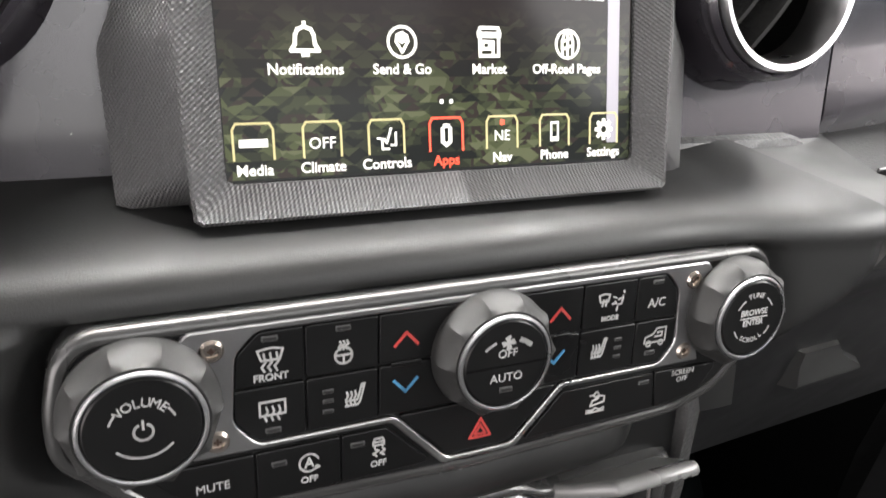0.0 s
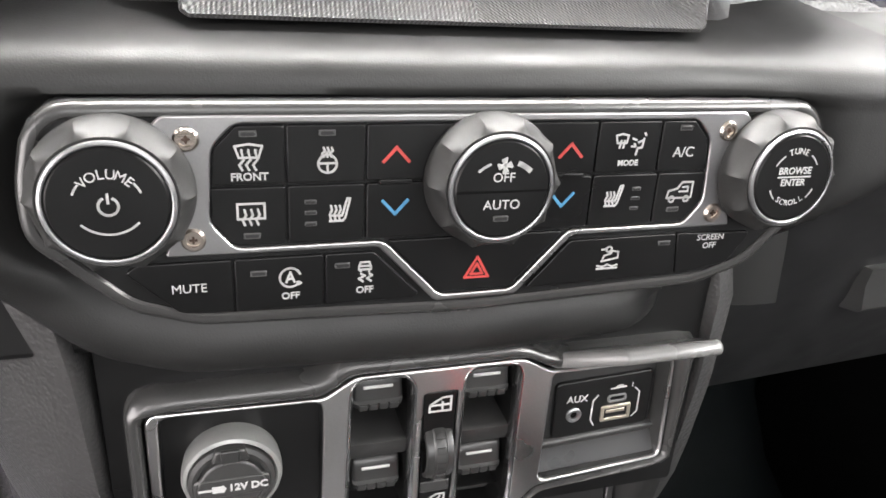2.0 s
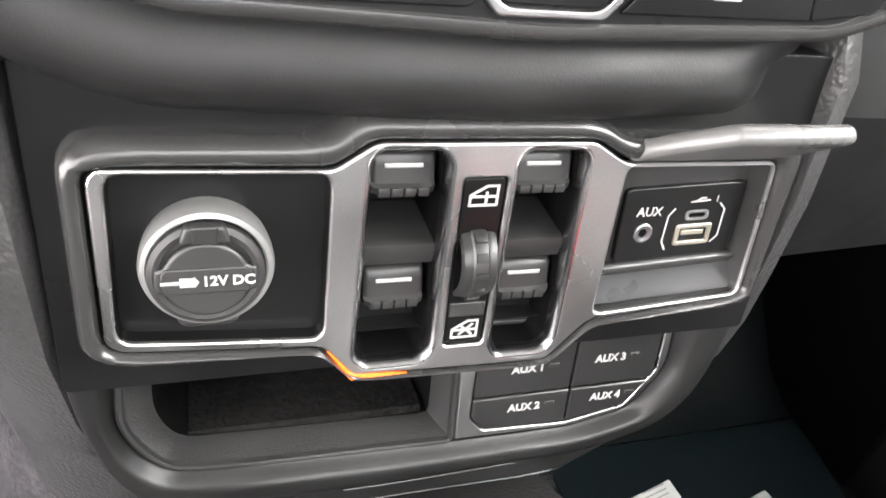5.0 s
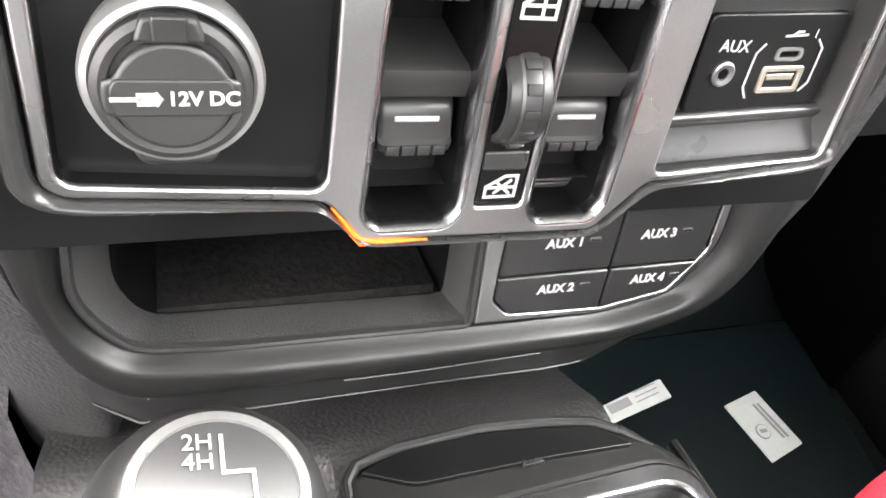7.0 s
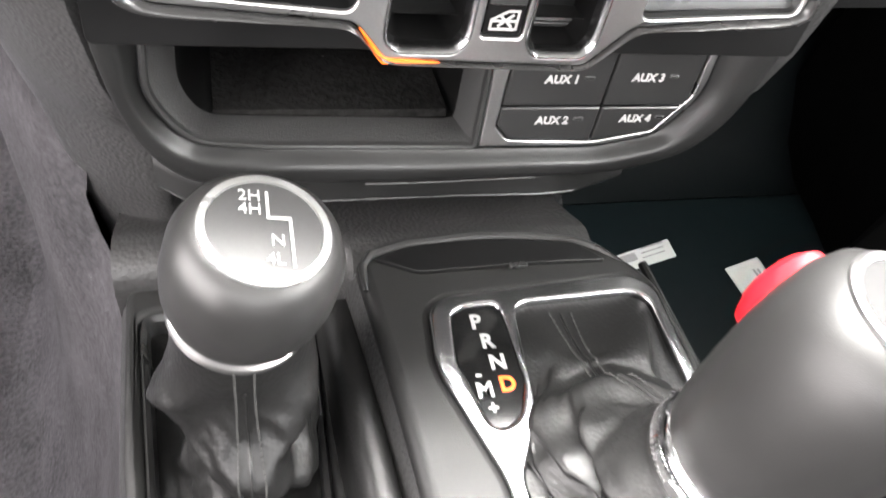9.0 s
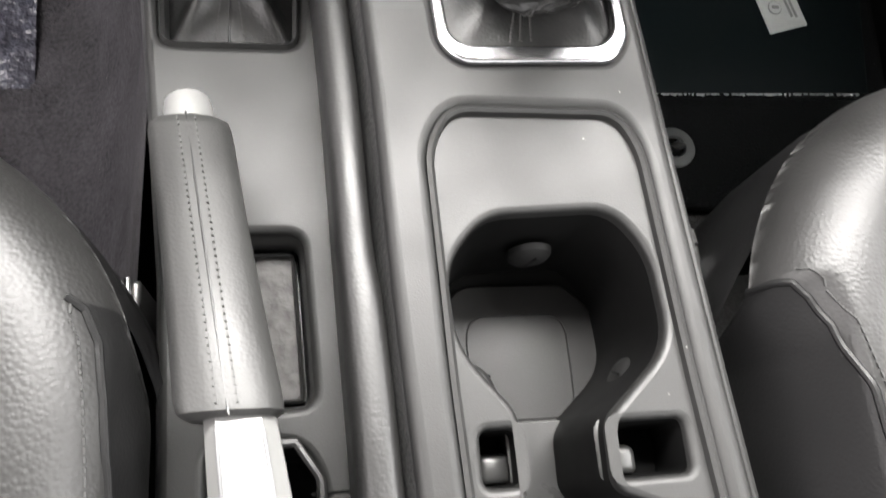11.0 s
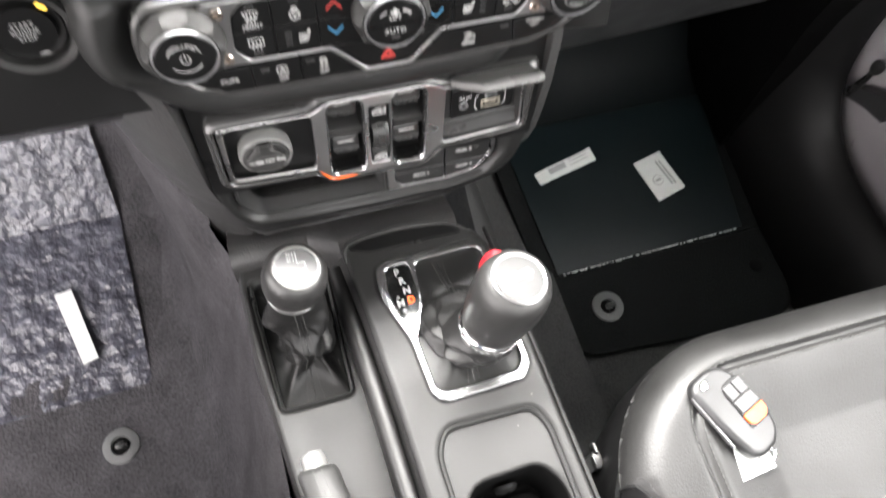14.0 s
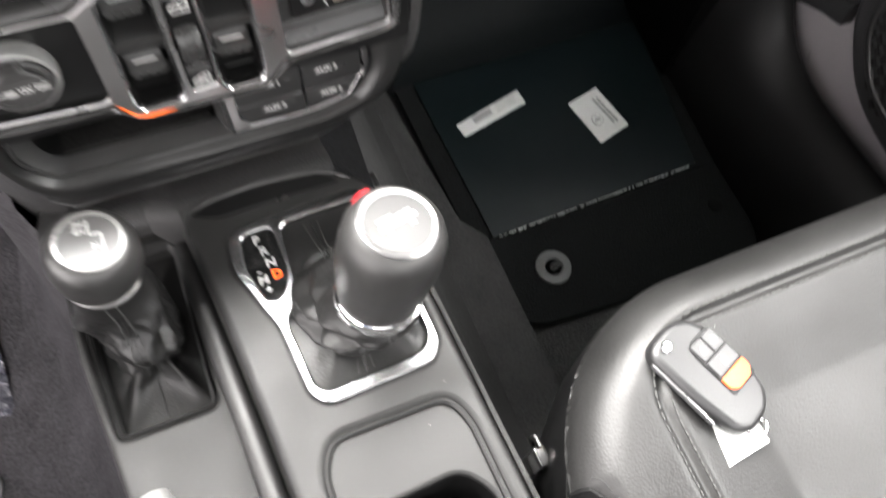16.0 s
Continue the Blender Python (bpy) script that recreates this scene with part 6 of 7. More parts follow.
    for p0, p1, p2, p3 in zip(pts, pts[1:], pts[2:], pts[3:]):
        for k in range(7):
            t = k / 7
            curve.append(tuple(0.5 * (2 * b + (c - a) * t + (2 * a - 5 * b + 4 * c - d) * t * t + (3 * b - a - 3 * c + d) * t ** 3) for a, b, c, d in zip(p0, p1, p2, p3)))
    curve.append(folds[-1])
    rows = [(1 - k / low_rows, None) for k in range(low_rows)] + [(0.0, c) for c in curve]
    rings = []
    for f, c in rows:
        ring = []
        for i in range(n):
            a = radians(-135 + 360 * i / n)
            if c is None:
                r0, zf = folds[0][0], folds[0][1] * (1 - f) ** (0.80 + 0.5 * f)
            else:
                r0, zf = c
            loose = max(0.0, min(1.0, (0.86 - zf) / 0.25)) * min(1.0, zf / max(1e-3, folds[0][1] * 0.5))
            sway = tilt * (math.sin(a + ph[0]) + 0.45 * math.sin(2 * a + ph[1]))
            z_ = zf + sway * loose * (1.0 if c is not None else (1 - f))
            crease = noise.noise(Vector((1.8 * math.cos(a), 1.8 * math.sin(a), 6.0 * zf + seed)))
            fine_ = 0.5 - abs(noise.noise(Vector((3.2 * math.cos(a) + 3 + 4 * zf, 3.2 * math.sin(a), 9.0 * zf + seed)))) * 2.2
            for mid_a, mid_z, slope, deep, wide, spread in creases:
                off = (a - radians(mid_a) + math.pi) % (2 * math.pi) - math.pi
                q_ = (zf - mid_z - slope * off) / wide
                r0 += deep * math.exp(-(off / radians(spread)) ** 2) * (math.exp(-q_ * q_) if q_ > 0 else math.exp(-(q_ / 0.38) ** 2) - 0.35 * math.exp(-((q_ + 0.9) / 0.45) ** 2))
            r = r0 + loose * (0.0042 * crease + 0.0014 * fine_)
            bx, by = loop[i][0] - cx, loop[i][1] - cy
            corner = (math.hypot(bx, by) / far_) ** 2
            sharp_ = max(0.0, (corner - 0.50) / 0.50) ** 1.2
            pull = f ** (4.8 - 3.6 * sharp_) if f > 0 else 0.0
            pull *= 1 + (0.12 * math.sin(7 * a + ph[3]) + 0.12 * math.sin(11 * a + 5 * f + ph[2])) * (1 - f) * f * 4 * (1 - sharp_)
            x, y = bx * pull + r * math.cos(a) * (1 - pull), by * pull + r * math.sin(a) * (1 - pull)
            go = min(1.0, max(0.0, zf) / 0.62) ** 0.85
            sag = math.exp(-((zf - waist) / 0.22) ** 2)
            lift = 0.0035 * sharp_ * 4 * f * (1 - f) if c is None else 0.0
            ring.append(Vector((cx + (top[0] - cx) * go + slump[0] * sag * (1 - pull) + x, cy + (top[1] - cy) * go + slump[1] * sag * (1 - pull) + y, zb + h * max(0.0, z_) + lift)))
        rings.append(ring)
    part("gaiter", loft(rings, False, False), BOOT, parent, "black folded leather gaiter", sharp=180)
    return rings


def seam_stitches(rings, cols_, parent, mat, step=1, r=0.00045):
    """Little raised thread stitches running up a gaiter."""
    bm = bmesh.new()
    for c_ in cols_:
        for k in range(2, len(rings) - 1, step):
            p, q = rings[k][c_], rings[k][c_].lerp(rings[k + 1][c_], 0.62)
            ctr = sum(rings[k], Vector()) / len(rings[k])
            out = (p - ctr).normalized() * 0.0005
            a, b = p + out, q + out
            d = (b - a)
            if d.length < 1e-6:
                continue
            e = d.normalized().orthogonal() * r
            g_ = d.normalized().cross(e).normalized() * r
            v = [bm.verts.new(w_) for w_ in (a + e, a + g_, a - e, a - g_, b + e, b + g_, b - e, b - g_)]
            for f0 in ((0, 1, 5, 4), (1, 2, 6, 5), (2, 3, 7, 6), (3, 0, 4, 7), (0, 3, 2, 1), (4, 5, 6, 7)):
                bm.faces.new([v[j] for j in f0])
    return part("stitching", bm, mat, parent)


def upright(at, axis, front=(0, 1, 0)):
    """A frame at a point: z along an axis, y as near as can be to the front."""
    z = Vector(axis).normalized()
    x = Vector(front).cross(z).normalized()
    return Matrix.Translation(at) @ Matrix((x, z.cross(x), z)).transposed().to_4x4()


# gear lever in drive
gl = thing("gear_lever", (0.033, -0.12, ZC), "grey gear lever in drive with silver collar and leather gaiter", "gear lever")
GA = Vector((0.0480, -0.1400, 0.4420))
gm = upright(GA, (0.0125, 0.003, 0.0745))
rg = gaiter(grow(BOOTH, 0.0015), ZC - 0.001, (GA.x, GA.y), GA.z - 0.001, gl, 4, [(0.0340, 0.16), (0.0290, 0.30), (0.0270, 0.42), (0.0262, 0.54), (0.0258, 0.68), (0.0250, 0.84), (0.0235, 0.94), (0.0215, 1.0)], 0.36, (-0.007, 0.003), 0.05,
            [(165, 0.62, 0.22, 0.0085, 0.20, 55), (-140, 0.46, -0.20, 0.0070, 0.16, 48), (-80, 0.34, 0.16, 0.0060, 0.13, 50), (100, 0.40, -0.25, 0.0060, 0.16, 50), (-20, 0.50, 0.24, 0.0065, 0.18, 50), (-115, 0.72, 0.30, 0.0045, 0.14, 45), (40, 0.62, -0.2, 0.005, 0.15, 45)])
seam_stitches(rg, (16, 20, 88, 92), gl, PALE_THREAD)
part("seam", tube([rg[k][90] for k in range(2, len(rg) - 6)], 0.0009, 6), BOOT, gl)
part("seam", tube([rg[k][18] for k in range(2, len(rg) - 6)], 0.0009, 6), BOOT, gl)
part("collar", lathe([(0.0215, -0.006), (0.0250, -0.005), (0.0262, -0.001), (0.0262, 0.0045), (0.0252, 0.0070), (0.0240, 0.0080)], gm, 64), BRIGHT, gl, "knurled silver collar")
for i in range(84):
    part("knurl", box(-0.0003, 0.0003, -0.0004, 0.0004, -0.0024, 0.0024, 0), BRIGHT, gl).data.transform(gm @ Matrix.Rotation(2 * math.pi * i / 84, 4, "Z") @ Matrix.Translation((0.0263, 0, 0.0015)))
kn = part("knob", lathe([(0.0225, 0.006), (0.0250, 0.0085), (0.0268, 0.018), (0.0285, 0.034), (0.0296, 0.050), (0.0296, 0.062), (0.0286, 0.072), (0.0262, 0.0785), (0.0225, 0.0815), (0.0205, 0.0822)], gm, 64), KNOB, gl, "dark grey urethane knob")
part("cap_ring", lathe([(0.0215, 0.0800), (0.0218, 0.0830), (0.0205, 0.0838), (0.0185, 0.0832), (0.0182, 0.0815)], gm, 56), CHROME, kn, "silver cap ring")
part("cap", lathe([(0.0, 0.080), (0.0187, 0.080), (0.0186, 0.0826), (0.0, 0.0834)], gm, 48), CAPG, kn, "satin grey cap")
em = gm @ Matrix.Rotation(radians(10), 4, "Z")
part("emblem", strokes([[(-0.011, -0.001), (0.011, 0.001)], [(-0.010, 0.003), (-0.002, 0.004)], [(0.0, 0.0025), (0.009, 0.0035)], [(-0.008, -0.004), (-0.006, -0.004)], [(0.006, -0.003), (0.008, -0.003)]], 0.0026, em, 0.0832, 0.0004), GREYPRINT, kn)
tm = gm @ Matrix.Translation((-0.004, 0.0235, 0.054)) @ Matrix.Rotation(radians(-90), 4, "X")
part("trigger", lathe([(0.0085, -0.002), (0.0095, 0.003), (0.0090, 0.0075), (0.0065, 0.0105), (0.0020, 0.0118)], tm @ Matrix.Diagonal((1, 1.9, 1, 1)), 32), RED, gl, "smooth red release button")
plate("badge", rounded(box2(-0.005, 0.005, -0.002, 0.002), 0.001), 0.0, 0.0010, gm @ Matrix.Rotation(radians(200), 4, "Z") @ Matrix.Translation((0.0258, 0, 0.001)) @ Matrix.Rotation(radians(90), 4, "Y") @ Matrix.Rotation(radians(90), 4, "Z"), CHROME, gl)

# ---- driver's half of the console ----
sd = thing("side_console", (-0.10, -0.2, 0.0), "dark grey side console carrying the transfer lever and handbrake", "console")
ZS = 0.356
SOUT = rounded([(-0.1480, 0.004), (-0.0530, 0.004), (-0.0490, -0.08), (-0.0485, -0.19), (-0.0470, -0.36), (-0.0440, -0.56), (-0.1180, -0.56), (-0.1290, -0.26), (-0.1385, -0.16), (-0.1465, -0.08)], 0.008)
TBH = rounded([(-0.1420, -0.012), (-0.0660, -0.012), (-0.0680, -0.1430), (-0.1340, -0.1430)], 0.008)
TRAYH = rounded([(-0.1040, -0.2410), (-0.0680, -0.2410), (-0.0635, -0.3190), (-0.0990, -0.3190)], 0.008)
BRH = rounded([(-0.1080, -0.3330), (-0.0700, -0.3330), (-0.0610, -0.3480), (-0.0560, -0.5400), (-0.1000, -0.5400)], 0.008)
plate("top", SOUT, ZS - 0.010, ZS, C0, PLINE, sd, holes=[TBH, TRAYH, BRH], bevel=0.004, res=3)
part("side", loft(rim(SOUT, [(-0.001, ZS - 0.005), (0.003, ZS - 0.014), (0.008, ZS - 0.06), (0.012, 0.18), (0.02, -0.02)], C0), False, False), GRAINED, sd)
part("tray", loft(rim(TRAYH, [(0.001, ZS - 0.003), (-0.001, ZS - 0.008), (-0.003, ZS - 0.026)], C0), False, True), SOFT, sd)
part("tray_rim", loft(rim(grow(TRAYH, -0.0035), [(0.0, ZS - 0.024), (-0.0003, ZS - 0.0165), (-0.0012, ZS - 0.0155), (-0.0022, ZS - 0.0165), (-0.0024, ZS - 0.024)], C0), False, False), PLINE, sd)
plate("tray_mat", grow(TRAYH, -0.0065), ZS - 0.0225, ZS - 0.0190, C0, TRAYMAT, sd, bevel=0.0008, label="speckled rubber tray mat")
# slot under the handbrake, its shade given by colour
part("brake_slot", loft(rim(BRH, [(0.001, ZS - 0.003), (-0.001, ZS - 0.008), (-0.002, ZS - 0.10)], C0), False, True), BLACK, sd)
part("slot_rim", tube([(x, y, ZS + 0.0004) for x, y in ((-0.092, -0.3335), (-0.072, -0.3335), (-0.0620, -0.3480), (-0.0575, -0.44), (-0.0555, -0.54))], 0.0022), PLINE, sd)
part("joint", box(-0.066, -0.0475, -0.3545, -0.3535, ZS - 0.004, ZS + 0.0006, 0), BLACK, sd)
# padded rail between the two halves
rail = [(-0.0560, -0.030, 0.385), (-0.0540, -0.085, 0.392), (-0.0480, -0.185, 0.398), (-0.0440, -0.28, 0.400), (-0.0380, -0.40, 0.402), (-0.0330, -0.56, 0.404)]
rl = []
for k in range(61):
    y = -0.030 - 0.53 * k / 60
    a, b = next((p, q) for p, q in zip(rail, rail[1:]) if q[1] <= y + 1e-6)
    t = (a[1] - y) / (a[1] - b[1])
    x, z = a[0] + (b[0] - a[0]) * t, a[2] + (b[2] - a[2]) * t
    # it steps out a little half way along
    st = 0.0022 / (1 + math.exp((y + 0.275) / 0.005))
    rl.append([Vector((x + dx + (st if dx > 0 else 0.0), y, z + dz)) for dx, dz in ((-0.0100, -0.060), (-0.0099, -0.014), (-0.0092, -0.007), (-0.0075, -0.0025), (-0.0048, -0.0004), (-0.0015, 0.0), (0.0014, -0.0006), (0.0038, -0.0026), (0.0052, -0.0060), (0.0058, -0.012), (0.0060, -0.060))])
part("rail", loft(rl), RAILP, sd, "dark padded rail", sharp=75)

# transfer lever
DISC = material("disc_grey", (0.030, 0.030, 0.030), 0.30, vary=0.06, spec=0.30, wear=0.03)
tl = thing("transfer_lever", (-0.10, -0.085, ZS), "transfer case lever with a round grey knob and leather gaiter", "gear lever")
TA, TBp = Vector((-0.0994, -0.0705, 0.4480)), Vector((-0.0918, -0.0730, 0.4905))
tdir = (TBp - TA)
tmx = upright(TA, tdir)
rg = gaiter(grow(TBH, 0.001), ZS - 0.014, (TA.x, TA.y), TA.z - 0.001, tl, 9, [(0.0215, 0.20), (0.0195, 0.28), (0.0200, 0.36), (0.0212, 0.46), (0.0222, 0.54), (0.0226, 0.62), (0.0226, 0.72), (0.0222, 0.84), (0.0216, 1.0)], 0.34, (0.002, -0.014), 0.04,
            [(-55, 0.63, 0.16, 0.0065, 0.14, 50), (-125, 0.53, -0.14, 0.0060, 0.12, 50), (-70, 0.45, -0.18, 0.0055, 0.10, 45), (-100, 0.36, 0.20, 0.0060, 0.09, 42), (-30, 0.34, -0.12, 0.0045, 0.10, 40), (175, 0.58, 0.22, 0.0070, 0.16, 55), (170, 0.40, -0.2, 0.006, 0.12, 50), (40, 0.5, 0.2, 0.006, 0.14, 55)])
seam_stitches(rg, (15, 21), tl, PALE_THREAD)
part("seam", tube([rg[k][18] for k in range(2, len(rg) - 6)], 0.0007, 6), BOOT, tl)
part("boot_frame", loft(rim(TBH, [(0.001, ZS - 0.004), (-0.001, ZS + 0.0006), (-0.003, ZS - 0.002), (-0.0036, ZS - 0.018)], C0), False, False), SOFT, tl)
part("neck_ring", lathe([(0.0205, -0.0018), (0.0221, -0.0016), (0.0226, 0.0), (0.0221, 0.0012), (0.0207, 0.0018)], tmx, 48), CHROME, tl, "thin bright ring")
hd = TA.lerp(TBp, 1.0)
face_dir = tdir.normalized()
kmx = upright(hd, face_dir)
tk = part("knob", lathe([(0.0208, -0.0408), (0.0230, -0.0365), (0.0250, -0.030), (0.0258, -0.022), (0.0252, -0.010), (0.0225, -0.003), (0.0190, 0.0), (0.0180, 0.0002)], kmx, 64), KNOB, tl, "round dark grey knob")
part("ring", lathe([(0.0184, -0.001), (0.0182, 0.0010), (0.0160, 0.0014), (0.0156, 0.0)], kmx, 56), LEVER, tk, "pale silver ring")
td = part("disc", lathe([(0.0, -0.001), (0.0160, -0.001), (0.0158, 0.0006), (0.0, 0.0010)], kmx, 48), DISC, tk, "grey disc with shift pattern")
for wd, x, y in (("2H", -0.0040, 0.0105), ("4H", -0.0040, 0.0060), ("N", 0.0030, -0.0040), ("4L", 0.0020, -0.0100)):
    text("word", wd, x, y, 0.0052, kmx, WHITE, td, w=0.0013)
part("pattern", strokes([[(0.0008, 0.0120), (0.0008, 0.0035), (0.0068, 0.0035), (0.0068, -0.0120)]], 0.0008, kmx, 0.0010, 0.0004), WHITE, td)

# handbrake
hb = thing("handbrake", (-0.09, -0.35, 0.36), "handbrake lever with a stitched leather grip, silver arm and button", "handbrake")
GP0, GP1 = Vector((-0.1130, -0.2035, 0.3860)), Vector((-0.0915, -0.3290, 0.4120))


def grip_ring(c, hw, hh, cut=0.25):
    prof = [(-1, -0.5), (-1, 0.45), (-0.72, 0.86), (-0.2, 1.0), (0.2, 1.0), (0.72, 0.86), (1, 0.45), (1, -0.5), (0.6, -1), (-0.6, -1)]
    return [c + Vector((px * hw + 0.0, 0.0, pz * hh)) for px, pz in prof]


gr = []
for t, k in ((0.0, 0.80), (0.015, 0.95), (0.05, 1.0), (0.35, 0.98), (0.7, 1.02), (0.95, 1.08), (0.985, 1.04), (1.0, 0.85)):
    gr.append(grip_ring(GP0.lerp(GP1, t), 0.0165 * k, 0.0125 * k))
gp = part("grip", loft(gr), GRIP, hb, "stitched black leather grip", sharp=50)
bm_pts = [[GP0.lerp(GP1, i / 44) + Vector((s, 0, 0.0128 * (0.98 + 0.08 * i / 44)))for i in range(1, 44)] for s in (-0.0034, 0.0034)]
bm = bmesh.new()
for line in bm_pts:
    for a, b in zip(line, line[1:]):
        q = a.lerp(b, 0.62)
        bmesh.ops.create_cube(bm, size=1, matrix=Matrix.Translation((a + q) / 2) @ (q - a).to_track_quat("Y", "Z").to_matrix().to_4x4() @ Matrix.Diagonal((0.0008, (q - a).length, 0.0008, 1)))
part("stitching", bm, PALE_THREAD, gp)
part("seam", tube([GP0.lerp(GP1, i / 20) + Vector((0, 0, 0.0121 * (0.98 + 0.10 * i / 20))) for i in range(21)], 0.0005, 6), BOOT, gp)
bd = (GP0 - GP1).normalized()
bmx = Matrix.Translation(GP0 + bd * -0.002) @ bd.to_track_quat("Z", "Y").to_matrix().to_4x4()
part("button", lathe([(0.0100, 0.0), (0.0102, 0.010), (0.0094, 0.0140), (0.0064, 0.0155), (0.0, 0.0158)], bmx, 28), LEVER, hb, "bright metal release button")
ar = []
for x, y, z, hw, hh in ((-0.0905, -0.3200, 0.4080, 0.0115, 0.0100), (-0.0885, -0.3330, 0.4100, 0.0120, 0.0110), (-0.0850, -0.3600, 0.4080, 0.0135, 0.0125), (-0.0805, -0.3850, 0.4030, 0.0132, 0.0130), (-0.0740, -0.4150, 0.3960, 0.0105, 0.0140), (-0.0690, -0.4500, 0.3850, 0.0095, 0.0150), (-0.066, -0.520, 0.350, 0.009, 0.016)):
    ar.append([Vector((x + a * hw, y, z + b * hh)) for a, b in ((-1, -1), (-1, 0.35), (-0.62, 0.95), (0.0, 1.02), (0.62, 0.95), (1, 0.35), (1, -1))])
arm = part("arm", loft(ar), LEVER, hb, "silver painted arm", sharp=30)
for k_ in (2, 4):
    part("ridge", tube([r_[k_] + Vector((0, 0, 0.0002)) for r_ in ar[1:]], 0.0007, 6), SILVER, arm)

# ---- seats ----


def seat(name, side, label):
    """A seat cushion; side: 1 for the passenger's, -1 for the driver's."""
    th = thing(name, (side * 0.36, -0.5, 0.15), label, "seat", "front seats")
    X0, X1, Y0, Y1, R, E_ = 0.110, 0.622, -0.92, (-0.186 if side > 0 else -0.203), 0.13, 0.034

    # the sewn seam between the leather top and the vinyl panel beside the console
    if side > 0:
        slope_x, pip = 0.134, [(0.112, -0.288), (0.116, -0.2881), (0.1200, -0.2895), (0.1245, -0.296), (0.1295, -0.308), (0.1345, -0.335), (0.1365, -0.375), (0.1350, -0.44), (0.132, -0.55), (0.13, -0.70)]
    else:
        slope_x, pip = 0.1165, [(0.1300, -0.288), (0.1250, -0.292), (0.1205, -0.303), (0.1178, -0.322), (0.1160, -0.345), (0.1142, -0.38), (0.1135, -0.44), (0.113, -0.55), (0.113, -0.70)]

    def inside(x, y, x0, x1, y0, y1, r):
        qx, qy = abs(x - (x0 + x1) / 2) - ((x1 - x0) / 2 - r), abs(y - (y0 + y1) / 2) - ((y1 - y0) / 2 - r)
        return r - math.hypot(max(qx, 0), max(qy, 0)) - min(max(qx, qy), 0)

    def top(x, y):
        d = inside(x, y, X0, X1, Y0, Y1, R)
        z = 0.436 - 0.010 * min(1.0, max(0.0, (-0.25 - y) / 0.3))
        if d < E_:
            e = E_ - max(d, 0)
            z -= E_ - math.sqrt(max(0.0, E_ * E_ - e * e))
        if x < slope_x and y < -0.288:
            z -= 2.3 * (slope_x - x) * min(1.0, (-0.288 - y) / 0.03)
        s = inside(x, y, 0.180, 0.540, -0.90, Y1 - 0.036, 0.05)
        z -= 0.0050 * math.exp(-(s / 0.0035) ** 2)
        if s > 0:
            z -= 0.016 * min(1.0, s / 0.06)
            for k in (-0.432, -0.58):
                yy = k + 0.16 * max(0.0, 0.26 - abs(x - 0.36)) ** 1.0
                z -= 0.0045 * min(1.0, s / 0.02) * math.exp(-((y - yy) / 0.005) ** 2)
        return z

    nx, ny = 190, 300
    bm = bmesh.new()
    vs = []
    for j in range(ny + 1):
        row = []
        v = j / ny
        for i in range(nx + 1):
            u = i / nx
            fx, fy = 2 * u - 1, 2 * v - 1
            fx, fy = fx * (1.5 - 0.5 * fx * fx), fy * (1.5 - 0.5 * fy * fy)
            x, y = (X0 + X1) / 2 + fx * (X1 - X0) / 2, (Y0 + Y1) / 2 + fy * (Y1 - Y0) / 2
            d = inside(x, y, X0, X1, Y0, Y1, R)
            if d < 0:
                cx = min(max(x, X0 + R), X1 - R)
                cy = min(max(y, Y0 + R), Y1 - R)
                k = R / math.hypot(x - cx, y - cy)
                x, y = cx + (x - cx) * k, cy + (y - cy) * k
            row.append(bm.verts.new((side * x, y, top(x, y))))
        vs.append(row)
    for j in range(ny):
        for i in range(nx):
            bm.faces.new((vs[j][i], vs[j][i + 1], vs[j + 1][i + 1], vs[j + 1][i]))
    bmesh.ops.remove_doubles(bm, verts=bm.verts, dist=1e-5)
    cush = part("cushion", bm, LEATHER, th, "black leather seat cushion", sharp=180)
    # the panel inside the sewn seam, towards the console: vinyl, darkened for shade
    cush.data.materials.append(VINYL)
    for f_ in cush.data.polygons:
        c_ = f_.center
        if c_.y < -0.2885 and abs(c_.x) < float(np.interp(-c_.y, [-p[1] for p in pip], [p[0] for p in pip])):
            f_.material_index = 1
    loop = [(cx + R * math.cos(radians(a)), cy + R * math.sin(radians(a))) for cx, cy, a0 in ((X1 - R, Y1 - R, 0), (X0 + R, Y1 - R, 90), (X0 + R, Y0 + R, 180), (X1 - R, Y0 + R, 270)) for a in range(a0, a0 + 91, 6)]
    part("cushion_side", loft([[Vector((side * x, y, min(z, 0.344 + 1.0 * max(0.0, y + 0.318)) if x < 0.16 else z)) for x, y in grow(loop, d)] for d, z in ((-0.003, 0.397), (0.001, 0.38), (0.0, 0.33), (-0.01, 0.24), (-0.03, 0.18))], False, False), VINYL, th, sharp=180)

    def along(path, lift=0.0):
        return [Vector((side * x, y, top(x, y) + lift)) for x, y in path]

    pin = rounded([(0.180, -0.90), (0.540, -0.90), (0.540, Y1 - 0.036), (0.180, Y1 - 0.036)], 0.06, 16)
    for off, nm in ((0.0050, "stitching"), (-0.0045, "stitching")):
        bm = bmesh.new()
        L = grow(pin, off)
        pts = []
        for a, b in zip(L, L[1:] + L[:1]):
            n_ = max(1, int(math.hypot(b[0] - a[0], b[1] - a[1]) / 0.0046))
            pts += [(a[0] + (b[0] - a[0]) * i / n_, a[1] + (b[1] - a[1]) * i / n_) for i in range(n_)]
        pts = [p for p in pts if p[1] > -0.60]
        for a, b in zip(pts, pts[1:]):
            if math.hypot(a[0] - b[0], a[1] - b[1]) > 0.008:
                continue
            p, q = along([a, b], 0.0004)
            q = p.lerp(q, 0.66)
